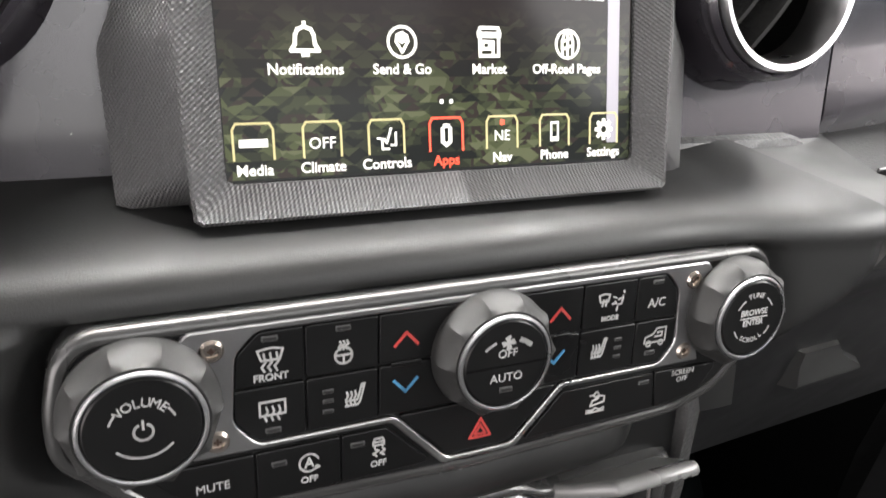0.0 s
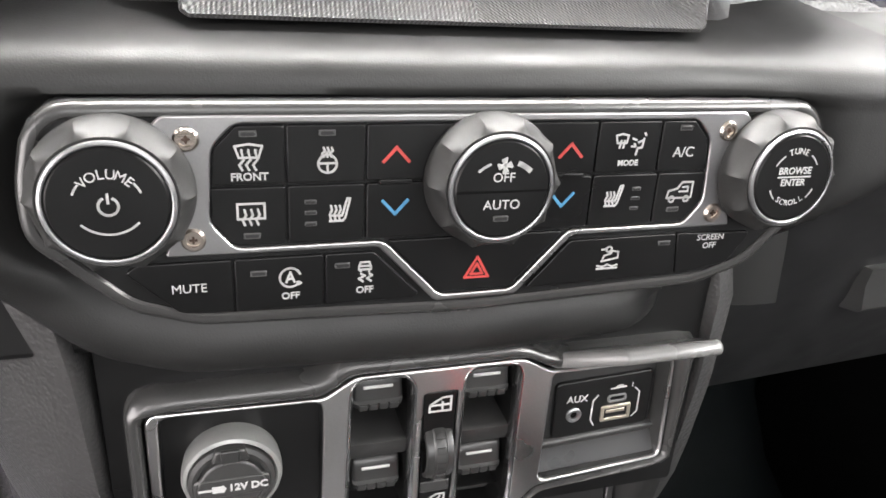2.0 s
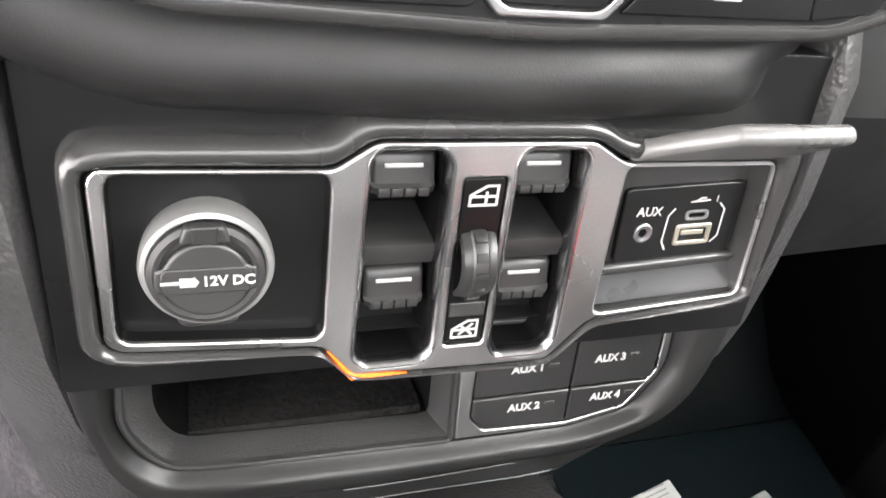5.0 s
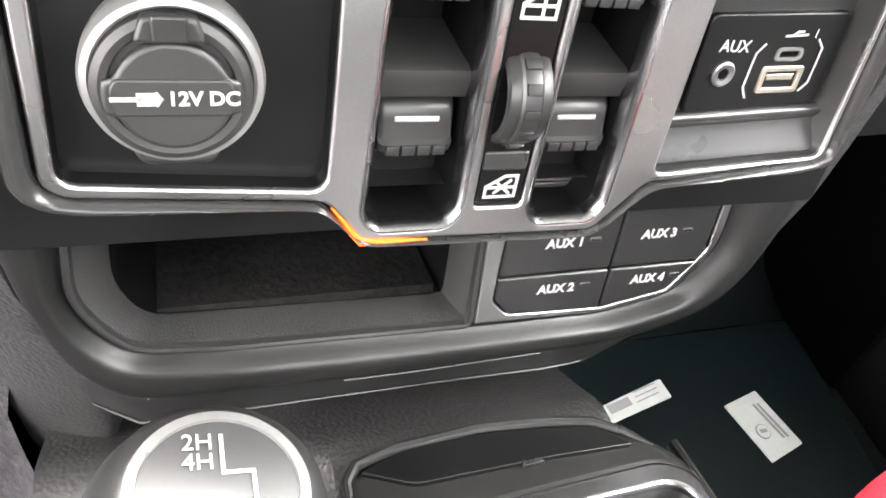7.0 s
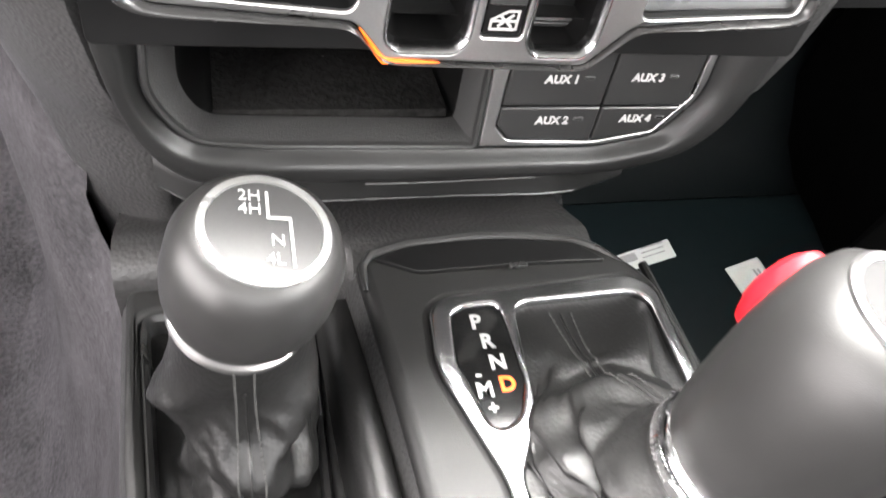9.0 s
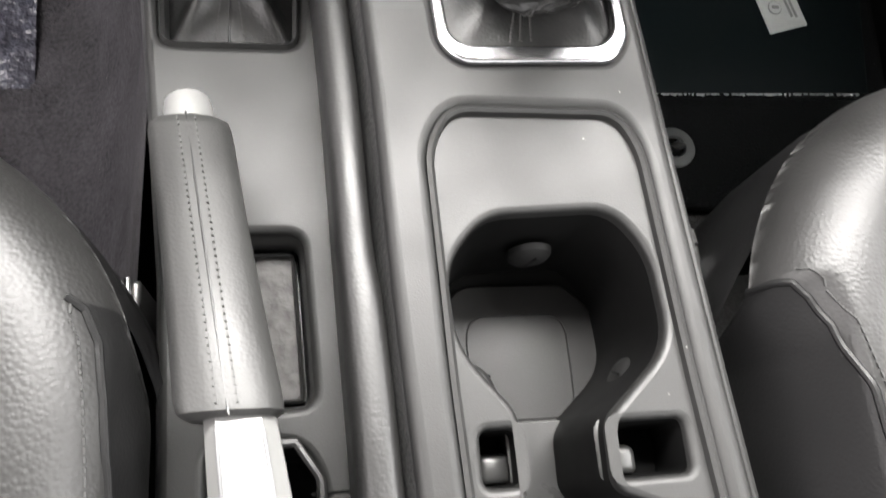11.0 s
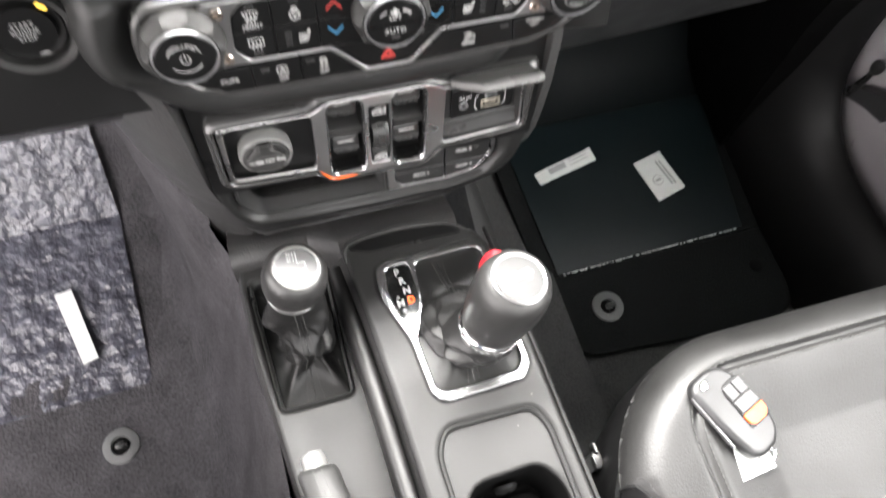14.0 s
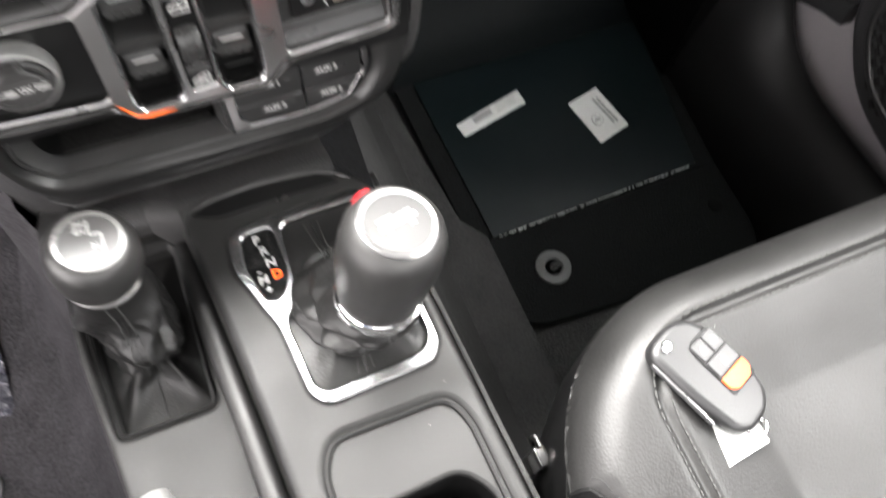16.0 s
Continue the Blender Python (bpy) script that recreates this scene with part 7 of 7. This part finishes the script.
            if (q - p).length > 1e-5:
                bmesh.ops.create_cube(bm, size=1, matrix=Matrix.Translation((p + q) / 2) @ (q - p).to_track_quat("Y", "Z").to_matrix().to_4x4() @ Matrix.Diagonal((0.0009, (q - p).length, 0.0009, 1)))
        part(nm, bm, PALE_THREAD, th)
    fine = []
    for a, b in zip(pip, pip[1:]):
        fine += [(a[0] + (b[0] - a[0]) * i / 8, a[1] + (b[1] - a[1]) * i / 8) for i in range(8)]
    part("piping", tube(along(fine, 0.0002), 0.0016, 8), VINYL, th, "dark sewn seam")
    bm = bmesh.new()
    row = along([(x + 0.0046, y + (0.004 if y > -0.295 else 0.0)) for x, y in fine[10:]], 0.0004)
    for a, b in zip(row, row[1:]):
        n_ = max(1, round((b - a).length / 0.0048))
        for i in range(n_):
            p, q = a.lerp(b, i / n_), a.lerp(b, (i + 0.62) / n_)
            bmesh.ops.create_cube(bm, size=1, matrix=Matrix.Translation((p + q) / 2) @ (q - p).to_track_quat("Y", "Z").to_matrix().to_4x4() @ Matrix.Diagonal((0.0008, (q - p).length, 0.0008, 1)))
    part("stitching", bm, THREAD, th)
    return th


seat("car_seat", 1, "black leather passenger seat with stitched bolster, keys lying on it").location.x += 0.004
seat("car_seat", -1, "black leather driver seat with stitched bolster beside the handbrake").location.x -= 0.013

bk = thing("seat_latch", (0.124, -0.2575, 0.35), "small black seat bracket with a bright edge beside the console", "bracket", "seat brackets")
part("bracket", box(0.1205, 0.1285, -0.2630, -0.2480, 0.16, 0.352, 0.002), SOFT, bk)
part("hook", tube([(0.1245, -0.2480, 0.340), (0.1245, -0.2420, 0.345), (0.1245, -0.2430, 0.353), (0.1245, -0.2500, 0.354)], 0.0022, 8), PANEL, bk)
part("edge", box(0.1198, 0.1208, -0.2630, -0.2500, 0.325, 0.3535, 0.0003), BRIGHT, bk, "bright metal edge")
bk = thing("seat_latch", (-0.143, -0.267, 0.345), "black seat bracket with a metal pin and white sticker", "bracket", "seat brackets")
part("bracket", box(-0.1475, -0.1395, -0.2760, -0.2560, 0.16, 0.338, 0.002), SOFT, bk)
part("pin", tube([(-0.1425, -0.2790, 0.3400), (-0.1445, -0.2560, 0.3410)], 0.0018, 12), BRIGHT, bk, "bright metal pin")
plate("sticker", box2(-0.1540, -0.1465, -0.2715, -0.2630), 0.3380, 0.3386, C0, PAPER, bk, label="small white sticker")

# ---- key with its tag, on the passenger seat ----
kf = thing("key_fob", (0.222, -0.262, 0.436), "dark grey flip key fob with grey and orange buttons", "car key")
km = Matrix.Translation((0.2155, -0.2600, 0.4285)) @ Matrix.Rotation(radians(21), 4, "Z") @ Matrix.Rotation(radians(3), 4, "X") @ Matrix.Rotation(radians(6), 4, "Y")
FOB = rounded([(-0.0205, 0.0320), (-0.0140, 0.0385), (0.0040, 0.0395), (0.0180, 0.0345), (0.0250, 0.0200), (0.0262, -0.0120), (0.0225, -0.0270), (0.0115, -0.0365), (-0.0060, -0.0375), (-0.0155, -0.0310), (-0.0195, -0.0040)], 0.006)
plate("shell", FOB, 0.0, 0.0135, km, material("fob_plastic", (0.0125, 0.0125, 0.013), 0.40, grain=0.2), kf, bevel=0.0045, res=4)
part("blade", box(-0.0212, -0.0192, -0.0190, 0.0290, 0.005, 0.009, 0.0006), SILVER, kf, "folded metal key blade").data.transform(km)
part("release", lathe([(0, 0.011), (0.0036, 0.011), (0.0036, 0.0152), (0.0028, 0.0160), (0, 0.0162)], km @ Matrix.Translation((-0.0090, 0.0310, 0)), 20), BRIGHT, kf, "round silver release button")
kb = km @ Matrix.Translation((0.0096, -0.0030, 0.0))
plate("button_field", rounded([(-0.0050, 0.0255), (0.0130, 0.0255), (0.0150, 0.0180), (0.0150, -0.0140), (-0.0090, -0.0140), (-0.0090, 0.0180)], 0.003), 0.0120, 0.0142, kb, BUTTON, kf)
FOBKEY = material("fob_key_grey", (0.030, 0.030, 0.031), 0.45)
for ol, mt, lb in ((box2(-0.0075, 0.0026, 0.0110, 0.0235), FOBKEY, "grey button"), (box2(0.0034, 0.0135, 0.0110, 0.0235), FOBKEY, "grey button"), (box2(-0.0075, 0.0135, -0.0010, 0.0100), FOBKEY, "grey button"), (rounded([(-0.0085, -0.0020), (0.0145, -0.0020), (0.0140, -0.0090), (0.0090, -0.0130), (-0.0040, -0.0130), (-0.0085, -0.0090)], 0.002), material("orange_rubber", (0.52, 0.075, 0.010), 0.4), "orange panic button")):
    plate("button", rounded(ol, 0.0015), 0.0135, 0.0156, kb, mt, kf, bevel=0.0007, label=lb)
for u, v in ((-0.0025, 0.0172), (0.0085, 0.0172), (0.003, 0.0045)):
    part("symbol", strokes([[(u - 0.0016, v - 0.0022), (u + 0.0016, v - 0.0022), (u + 0.0016, v), (u - 0.0016, v), (u - 0.0016, v - 0.0022)], [(u - 0.001, v), (u - 0.001, v + 0.0014), (u, v + 0.0022), (u + 0.001, v + 0.0014)]], 0.0005, kb, 0.0157), WHITE, kf)
part("ring", tube([km @ Vector((0.000 + 0.0075 * math.cos(radians(a)), -0.0395 + 0.005 * math.sin(radians(a)), 0.006)) for a in range(0, 360, 18)], 0.0011, 8, True), BRIGHT, kf, "bright key ring")
kt = thing("key_tag", (0.218, -0.306, 0.43), "white paper key tag lying under the key", "tag")
plate("card", rounded([(0.2060, -0.2750), (0.2030, -0.3100), (0.2355, -0.3065), (0.2350, -0.2720)], 0.001), 0.4280, 0.4286, C0, PAPER, kt)
part("print", strokes([[(0.2120, -0.3055), (0.2220, -0.3045)]], 0.0012, C0, 0.4286, 0.0002), INK, kt)

# ---- floor mats, films and labels ----
ML = lambda y: 0.0 if y < 0.05 else (y - 0.05) * 0.11


def floor_sheet(name, outline, lift, thick, mat, parent, label="", bevel=0.002):
    me = plate_mesh(outline, [], 0, thick, C0, min(bevel, thick * 0.45))
    bm = bmesh.new()
    bm.from_mesh(me)
    for _ in range(5):
        bmesh.ops.subdivide_edges(bm, edges=[e for e in bm.edges if e.calc_length() > 0.03], cuts=1)
    bmesh.ops.triangulate(bm, faces=[f for f in bm.faces if len(f.verts) > 4])
    for v in bm.verts:
        v.co.z += lift + ML(v.co.y)
    return part(name, bm, mat, parent, label)


def fastener(x, y, parent):
    m = Matrix.Translation((x, y, 0.001))
    part("ring", lathe([(0.0240, 0), (0.0235, 0.0030), (0.0215, 0.0040), (0.0130, 0.0040), (0.0115, 0.0020), (0.0110, -0.002)], m, 40), GREYRING, parent, "grey rubber ring")
    part("hole", lathe([(0, -0.002), (0.0125, -0.002), (0.0125, 0.0012), (0, 0.0012)], m, 24), BLACK, parent)
    part("knob", lathe([(0.0032, 0.001), (0.0042, 0.006), (0.0048, 0.009), (0.0030, 0.011), (0, 0.0112)], m @ Matrix.Translation((0.002, -0.001, 0)) @ Matrix.Diagonal((1.8, 1, 1, 1)), 20), SOFT, parent)


pm = thing("passenger_floor_mat", (0.42, 0.05, 0), "black carpet floor mat with a grey fastener ring", "floor mat")
floor_sheet("mat_body", rounded([(0.2475, 0.05), (0.250, 0.02), (0.258, -0.060), (0.285, -0.082), (0.52, -0.098), (0.610, -0.09), (0.625, -0.06), (0.628, 0.05)], [0, 0.02, 0.02, 0.02, 0.02, 0.02, 0.02, 0]), -0.012, 0.012, MAT, pm)
floor_sheet("mat_front", [(0.235, 0.30), (0.2475, 0.0505), (0.628, 0.0505), (0.635, 0.30)], -0.012, 0.012, MAT, pm)
fastener(0.334, -0.0155, pm)
part("far_hole", lathe([(0, 0.0), (0.010, 0.0), (0.011, 0.001), (0.009, 0.0016), (0, 0.001)], Matrix.Translation((0.590, -0.011, 0.0)), 24), BLACK, pm)
pf = thing("protective_film", (0.42, 0.2, 0), "dark clear protective film stuck over the passenger floor mat", "film")
floor_sheet("sheet", [(0.262, 0.30), (0.278, 0.0505), (0.597, 0.0570), (0.625, 0.30)], 0.0030, 0.0012, FILM, pf)
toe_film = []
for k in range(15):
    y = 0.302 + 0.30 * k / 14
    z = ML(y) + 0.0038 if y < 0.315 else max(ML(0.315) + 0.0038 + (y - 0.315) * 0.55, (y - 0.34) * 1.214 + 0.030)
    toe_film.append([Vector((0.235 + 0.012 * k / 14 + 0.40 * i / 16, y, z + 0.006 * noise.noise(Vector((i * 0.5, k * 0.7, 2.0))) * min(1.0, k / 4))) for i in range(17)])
# the toe-board sheet takes the shade-darkened film
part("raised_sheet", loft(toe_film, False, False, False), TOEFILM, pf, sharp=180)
bm = bmesh.new()
rnd = random.Random(3)
for i in range(150):
    x = 0.288 + 0.30 * i / 150
    if rnd.random() < 0.72:
        bmesh.ops.create_cube(bm, size=1, matrix=Matrix.Translation((x, 0.0506 + (x - 0.278) * 0.0204 + rnd.uniform(-0.001, 0.001), 0.0022)) @ Matrix.Rotation(rnd.uniform(-0.6, 0.6), 4, "Z") @ Matrix.Diagonal((rnd.uniform(0.0008, 0.0026), rnd.uniform(0.0018, 0.0042), 0.0016, 1)))
part("crinkled_edge", bm, PAPER, pf, "bright crinkled film edge")


def on_mat(name, pts, lift, mat, parent, thick=0.0006, label=""):
    bm = bmesh.new()
    lift += 0.0032
    lo = [bm.verts.new((x, y, ML(y) + lift)) for x, y in pts]
    hi = [bm.verts.new((x, y, ML(y) + lift + thick)) for x, y in pts]
    bm.faces.new(hi)
    for i in range(len(pts)):
        j = (i + 1) % len(pts)
        bm.faces.new((lo[i], lo[j], hi[j], hi[i]))
    return part(name, bm, mat, parent, label)


def quad_line(a, b, w):
    d = Vector((b[0] - a[0], b[1] - a[1])).normalized()
    s = Vector((-d.y, d.x)) * w / 2
    return [(a[0] - s.x, a[1] - s.y), (b[0] - s.x, b[1] - s.y), (b[0] + s.x, b[1] + s.y), (a[0] + s.x, a[1] + s.y)]


la = thing("label", (0.35, 0.22, 0.02), "narrow white printed label stuck on the floor film", "label", "labels on the film")
on_mat("paper", rounded([(0.2945, 0.2190), (0.3995, 0.2450), (0.4030, 0.2210), (0.2995, 0.1985)], 0.002), 0.002, PAPER, la)
on_mat("print", quad_line((0.320, 0.2175), (0.350, 0.2245), 0.010), 0.0028, INK, la)
for k in range(3):
    on_mat("print", quad_line((0.358, 0.2215 + 0.006 * k), (0.390, 0.2290 + 0.006 * k), 0.0012), 0.0028, INK, la)
lb = thing("label", (0.5, 0.17, 0.02), "white rectangular printed label stuck on the floor film", "label", "labels on the film")
on_mat("paper", rounded([(0.4605, 0.2000), (0.5120, 0.2120), (0.5310, 0.1420), (0.4790, 0.1280)], 0.002), 0.002, PAPER, lb)
for k in range(2):
    on_mat("print", quad_line((0.4985 + 0.006 * k, 0.1960), (0.5120 + 0.006 * k, 0.1520), 0.003), 0.0028, INK, lb)
on_mat("print", circle(0.4905, 0.163, 0.009, 16), 0.0027, INK, lb)
on_mat("print", circle(0.4905, 0.163, 0.0078, 16), 0.0034, PAPER, lb)
on_mat("print", quad_line((0.486, 0.163), (0.495, 0.163), 0.004), 0.0042, INK, lb)

dm = thing("driver_floor_mat", (-0.42, 0.05, 0), "dark grey dusty carpet floor mat with a fastener ring", "floor mat")
floor_sheet("mat_body", rounded([(-0.625, 0.30), (-0.62, -0.09), (-0.30, -0.082), (-0.262, -0.060), (-0.250, 0.02), (-0.235, 0.30)], 0.02), -0.012, 0.012, CARPET2, dm)
fastener(-0.369, -0.033, dm)
df = thing("protective_film", (-0.45, 0.2, 0), "wrinkled glossy protective film over the driver floor mat", "film")
fs = bmesh.new()
noise.seed_set(5)
gx, gy = 70, 90
gv = []
for j in range(gy + 1):
    row = []
    for i in range(gx + 1):
        x = -0.64 + 0.32 * i / gx
        y = 0.030 + 0.012 * i / gx + 0.42 * j / gy
        h = 0.0035 * noise.noise(Vector((x * 45, y * 32, 1.3))) + 0.0022 * abs(noise.noise(Vector((x * 120 + y * 40, y * 90, 4.0))))
        row.append(fs.verts.new((x + (0.018 * (j / gy) * -1 if i == gx else -0.018 * (j / gy) * i / gx), y, 0.004 + ML(y) + max(0, y - 0.30) * 0.9 + h)))
    gv.append(row)
for j in range(gy):
    for i in range(gx):
        fs.faces.new((gv[j][i], gv[j][i + 1], gv[j + 1][i + 1], gv[j + 1][i]))
part("sheet", fs, WRINKLED, df, sharp=25)
lc = thing("label", (-0.4, 0.14, 0.02), "white label on the wrinkled driver floor film", "label", "labels on the film")
on_mat("paper", [(-0.4290, 0.1920), (-0.4060, 0.1950), (-0.3820, 0.0900), (-0.4020, 0.0850)], 0.010, PAPER, lc)

# carpet climbing the tunnel on the driver's side
toe = lambda y: -0.004 + (max(0.0, y - 0.24) * 0.45 if y < 0.34 else 0.045 + (y - 0.34) * 1.20)
spread_x = lambda y: -0.50 * max(0.0, min(y, 0.36) - 0.005)
lift_z = lambda y: 0.095 * smooth((y - 0.036) / 0.045) + 0.10 * smooth((y - 0.09) / 0.12)
part("tunnel_carpet", loft([[Vector((x + spread_x(y0) * min(1.0, max(0.0, z) / 0.335) ** 0.8, y0, max(z + lift_z(y0) * min(1.0, z / 0.32) ** 2, toe(y0) + e))) for x, z, e in ((-0.142 + 0.045 * smooth((y0 - 0.052) / 0.014), 0.335 + 0.13 * smooth((y0 - 0.052) / 0.014), 0.030), (-0.142, 0.335, 0.028), (-0.156, 0.29, 0.026), (-0.170, 0.235, 0.022), (-0.184, 0.175, 0.018), (-0.202, 0.115, 0.014), (-0.226, 0.062, 0.010), (-0.256, 0.026, 0.008), (-0.292, 0.009, 0.006), (-0.33, 0.003, 0.005), (-0.40, -0.001, 0.004), (-0.70, -0.002, 0.003))] for y0 in (-0.45, -0.2, -0.05, 0.0, 0.03, 0.045, 0.052, 0.057, 0.062, 0.068, 0.078, 0.09, 0.12, 0.16, 0.20, 0.24, 0.28, 0.32, 0.36, 0.42, 0.50, 0.58)], False, False, False), CARPET2, cc, "grey mottled carpet", sharp=80)
part("tunnel_carpet", loft([[Vector((x, y, z)) for x, y, z in ((0.10, y0, 0.30), (0.135, y0, 0.22), (0.165, y0, 0.10), (0.20, y0, 0.025), (0.235, y0, 0.006), (0.272, y0, 0.0008), (0.272, y0, -0.03), (0.09, y0, -0.03))] for y0 in (-0.35, 0.0, 0.08, 0.2, 0.4, 0.62)]), CARPET3, cc)

# ---- passenger door and sill ----
dr = thing("passenger_door", (0.74, 0.0, 0.3), "pale painted door with black trim and a mesh speaker grille", "car door")
part("skin", box(0.745, 0.80, -1.7, 0.62, -0.05, 0.80, 0.01), BODY, dr, "pale grey painted inner door")
DM = Matrix(((0, 0, -1, 0.700), (1, 0, 0, 0), (0, 1, 0, 0), (0, 0, 0, 1)))
TRIMO = rounded([(0.120, 0.60), (0.093, 0.447), (0.078, 0.338), (0.068, 0.257), (0.006, 0.187), (-0.080, 0.166), (-0.30, 0.160), (-1.2, 0.160), (-1.2, 0.74), (0.120, 0.74)], [0.03, 0.05, 0.05, 0.03, 0.05, 0.05, 0.02, 0.02, 0.02, 0.02])
plate("trim", TRIMO, -0.045, 0.0, DM, DOORTRIM, dr, bevel=0.010, label="black door trim panel", res=4)
SPK = rounded([(0.048, 0.345), (0.040, 0.262), (-0.006, 0.215), (-0.085, 0.195), (-0.20, 0.195), (-0.20, 0.345)], 0.025)
plate("speaker_surround", SPK, 0.0, 0.006, DM, SOFT, dr, bevel=0.0025, holes=[grow(SPK, -0.008)])
gri = bmesh.new()
for i in range(19):
    for j in range(12):
        a, b = -0.190 + 0.0125 * i + (0.0062 if j % 2 else 0), 0.203 + 0.0120 * j
        if a > 0.036 or (a > -0.02 and b < 0.20 + (a + 0.02) * 1.1) or b > 0.336:
            continue
        bmesh.ops.create_cube(gri, size=1, matrix=DM @ Matrix.Translation((a, b, 0.0015)) @ Matrix.Rotation(radians(35), 4, "Z") @ Matrix.Diagonal((0.0105, 0.0050, 0.004, 1)))
part("speaker_grille", gri, PLINE, dr, "black mesh grille")
ds = thing("door_strap", (0.73, 0.12, 0.28), "black door check strap with a bolt", "door strap")
part("strap", loft([[Vector((0.735, y, z - h)), Vector((0.717, y, z - h * 0.9)), Vector((0.714, y, z)), Vector((0.717, y, z + h * 0.9)), Vector((0.735, y, z + h))] for y, z, h in ((0.150, 0.198, 0.010), (0.130, 0.212, 0.014), (0.105, 0.226, 0.017), (0.075, 0.235, 0.018))]), DOORTRIM, ds, "grey cloth strap")
part("link", tube([(0.722, 0.142, 0.200), (0.716, 0.138, 0.222), (0.714, 0.135, 0.240), (0.712, 0.132, 0.262)], [0.008, 0.006, 0.0045, 0.0040], 10), SOFT, ds)
part("bolt", lathe([(0.004, -0.012), (0.0075, -0.008), (0.0095, 0.0), (0.0080, 0.006), (0.0045, 0.009), (0.0, 0.0098)], Matrix.Translation((0.710, 0.130, 0.272)), 20), SOFT, ds, "round black ball end")
part("boot", lathe([(0.022, -0.010), (0.024, 0.0), (0.020, 0.012), (0.013, 0.020), (0.0, 0.023)], Matrix.Translation((0.700, 0.185, 0.170)) @ Matrix.Rotation(radians(-60), 4, "Y"), 24), SOFT, ds, "black rubber boot")
sill_path = [(-1.6, 0.137), (-0.60, 0.137), (-0.14, 0.137), (-0.07, 0.137), (-0.002, 0.136), (0.055, 0.139), (0.101, 0.157), (0.135, 0.188), (0.156, 0.224), (0.166, 0.270), (0.170, 0.319), (0.169, 0.40), (0.166, 0.52), (0.160, 0.70)]
for _ in range(2):
    sill_path = [sill_path[0]] + [(a[0] * (1 - k) + b[0] * k, a[1] * (1 - k) + b[1] * k) for a, b in zip(sill_path, sill_path[1:]) for k in (0.25, 0.75)] + [sill_path[-1]]
sill_rings = []
for i, (y, z) in enumerate(sill_path):
    ya, za = sill_path[max(0, i - 1)]
    yb, zb = sill_path[min(len(sill_path) - 1, i + 1)]
    d = Vector((yb - ya, zb - za)).normalized()
    ny, nz = d.y, -d.x
    sill_rings.append([Vector((x, y + ny * o, max(-0.03, z + nz * o))) for x, o in ((0.72, 0.010), (0.708, 0.0), (0.695, 0.002), (0.680, 0.012), (0.664, 0.034), (0.648, 0.066), (0.636, 0.104), (0.630, 0.134), (0.630, 0.20), (0.72, 0.20))])
structure("sill", loft(sill_rings), SILLBLACK, "black moulded door sill rising into the hinge pillar trim", "sill")
# footwell shade is put into this panel's colour
structure("kick_panel", sweep([(0.20, 0.02), (0.195, 0.30), (0.15, 0.66), (0.30, 0.66), (0.42, 0.30), (0.42, 0.02)], [0.62, 0.635, 0.74, 0.745]), BLACK, "kick panel darkened for the shade under the dashboard", "trim")

# ---- steering wheel ----
WRAP = material("wheel_leather", (0.0120, 0.0120, 0.0118), 0.48, grain=0.25, size=0.0008, vary=0.1, spec=0.3)
sw = thing("steering_wheel", (-0.372, -0.187, 0.855), "black leather steering wheel with a silver trimmed spoke", "steering wheel")
WM = Matrix.Translation((-0.374, -0.192, 0.852)) @ Matrix.Rotation(radians(65), 4, "X")
part("rim", tube([WM @ Vector((0.188 * math.cos(radians(a)), 0.188 * math.sin(radians(a)), 0)) for a in range(0, 360, 4)], 0.0165, 20, True), WRAP, sw, "black leather rim")
part("hub", lathe([(0.06, -0.05), (0.075, -0.03), (0.075, 0.0), (0.06, 0.012), (0, 0.016)], WM, 40), SOFT, sw)
for s in (-1, 1):
    sp_ = rounded([(s * 0.05, 0.055), (s * 0.183, 0.062), (s * 0.188, -0.045), (s * 0.050, -0.070)], 0.010)
    pp = plate("spoke", sp_, -0.016, 0.003, WM, PLINE, sw, bevel=0.003)
    so = rounded([(s * 0.090, 0.034), (s * 0.1625, 0.026), (s * 0.1755, -0.016), (s * 0.1690, -0.0225), (s * 0.095, -0.030)], 0.006)
    si = rounded([(s * 0.099, 0.0245), (s * 0.1560, 0.0185), (s * 0.1660, -0.0120), (s * 0.1630, -0.0145), (s * 0.103, -0.0205)], 0.004)
    plate("spoke_trim", so, 0.003, 0.009, WM, SILVER, pp, holes=[si], bevel=0.0015, label="satin silver spoke trim")
    plate("key_pad", si, 0.003, 0.006, WM, BUTTON, pp)
sc_ = thing("steering_column", (-0.374, -0.05, 0.79), "black steering column cover between wheel and dashboard", "steering column")
part("cover", tube([WM @ Vector((0, 0, w)) for w in (-0.045, -0.06, -0.12, -0.20, -0.30)], [0.040, 0.058, 0.062, 0.062, 0.062], 28), SOFT, sc_)
st_ = thing("wiper_stalk", (-0.30, -0.05, 0.79), "dark grey wiper stalk reaching out of the steering column", "stalk")
part("rod", tube([(-0.350, -0.062, 0.790), (-0.30, -0.045, 0.788), (-0.262, -0.035, 0.786)], [0.010, 0.009, 0.010], 14), PLINE, st_)
end = box(-0.036, 0.030, -0.016, 0.014, -0.015, 0.015, 0.007, 4)
bmesh.ops.transform(end, matrix=Matrix.Translation((-0.242, -0.034, 0.783)) @ Matrix.Rotation(radians(28), 4, "Y") @ Matrix.Rotation(radians(12), 4, "Z"), verts=end.verts)
part("end", end, PLINE, st_)
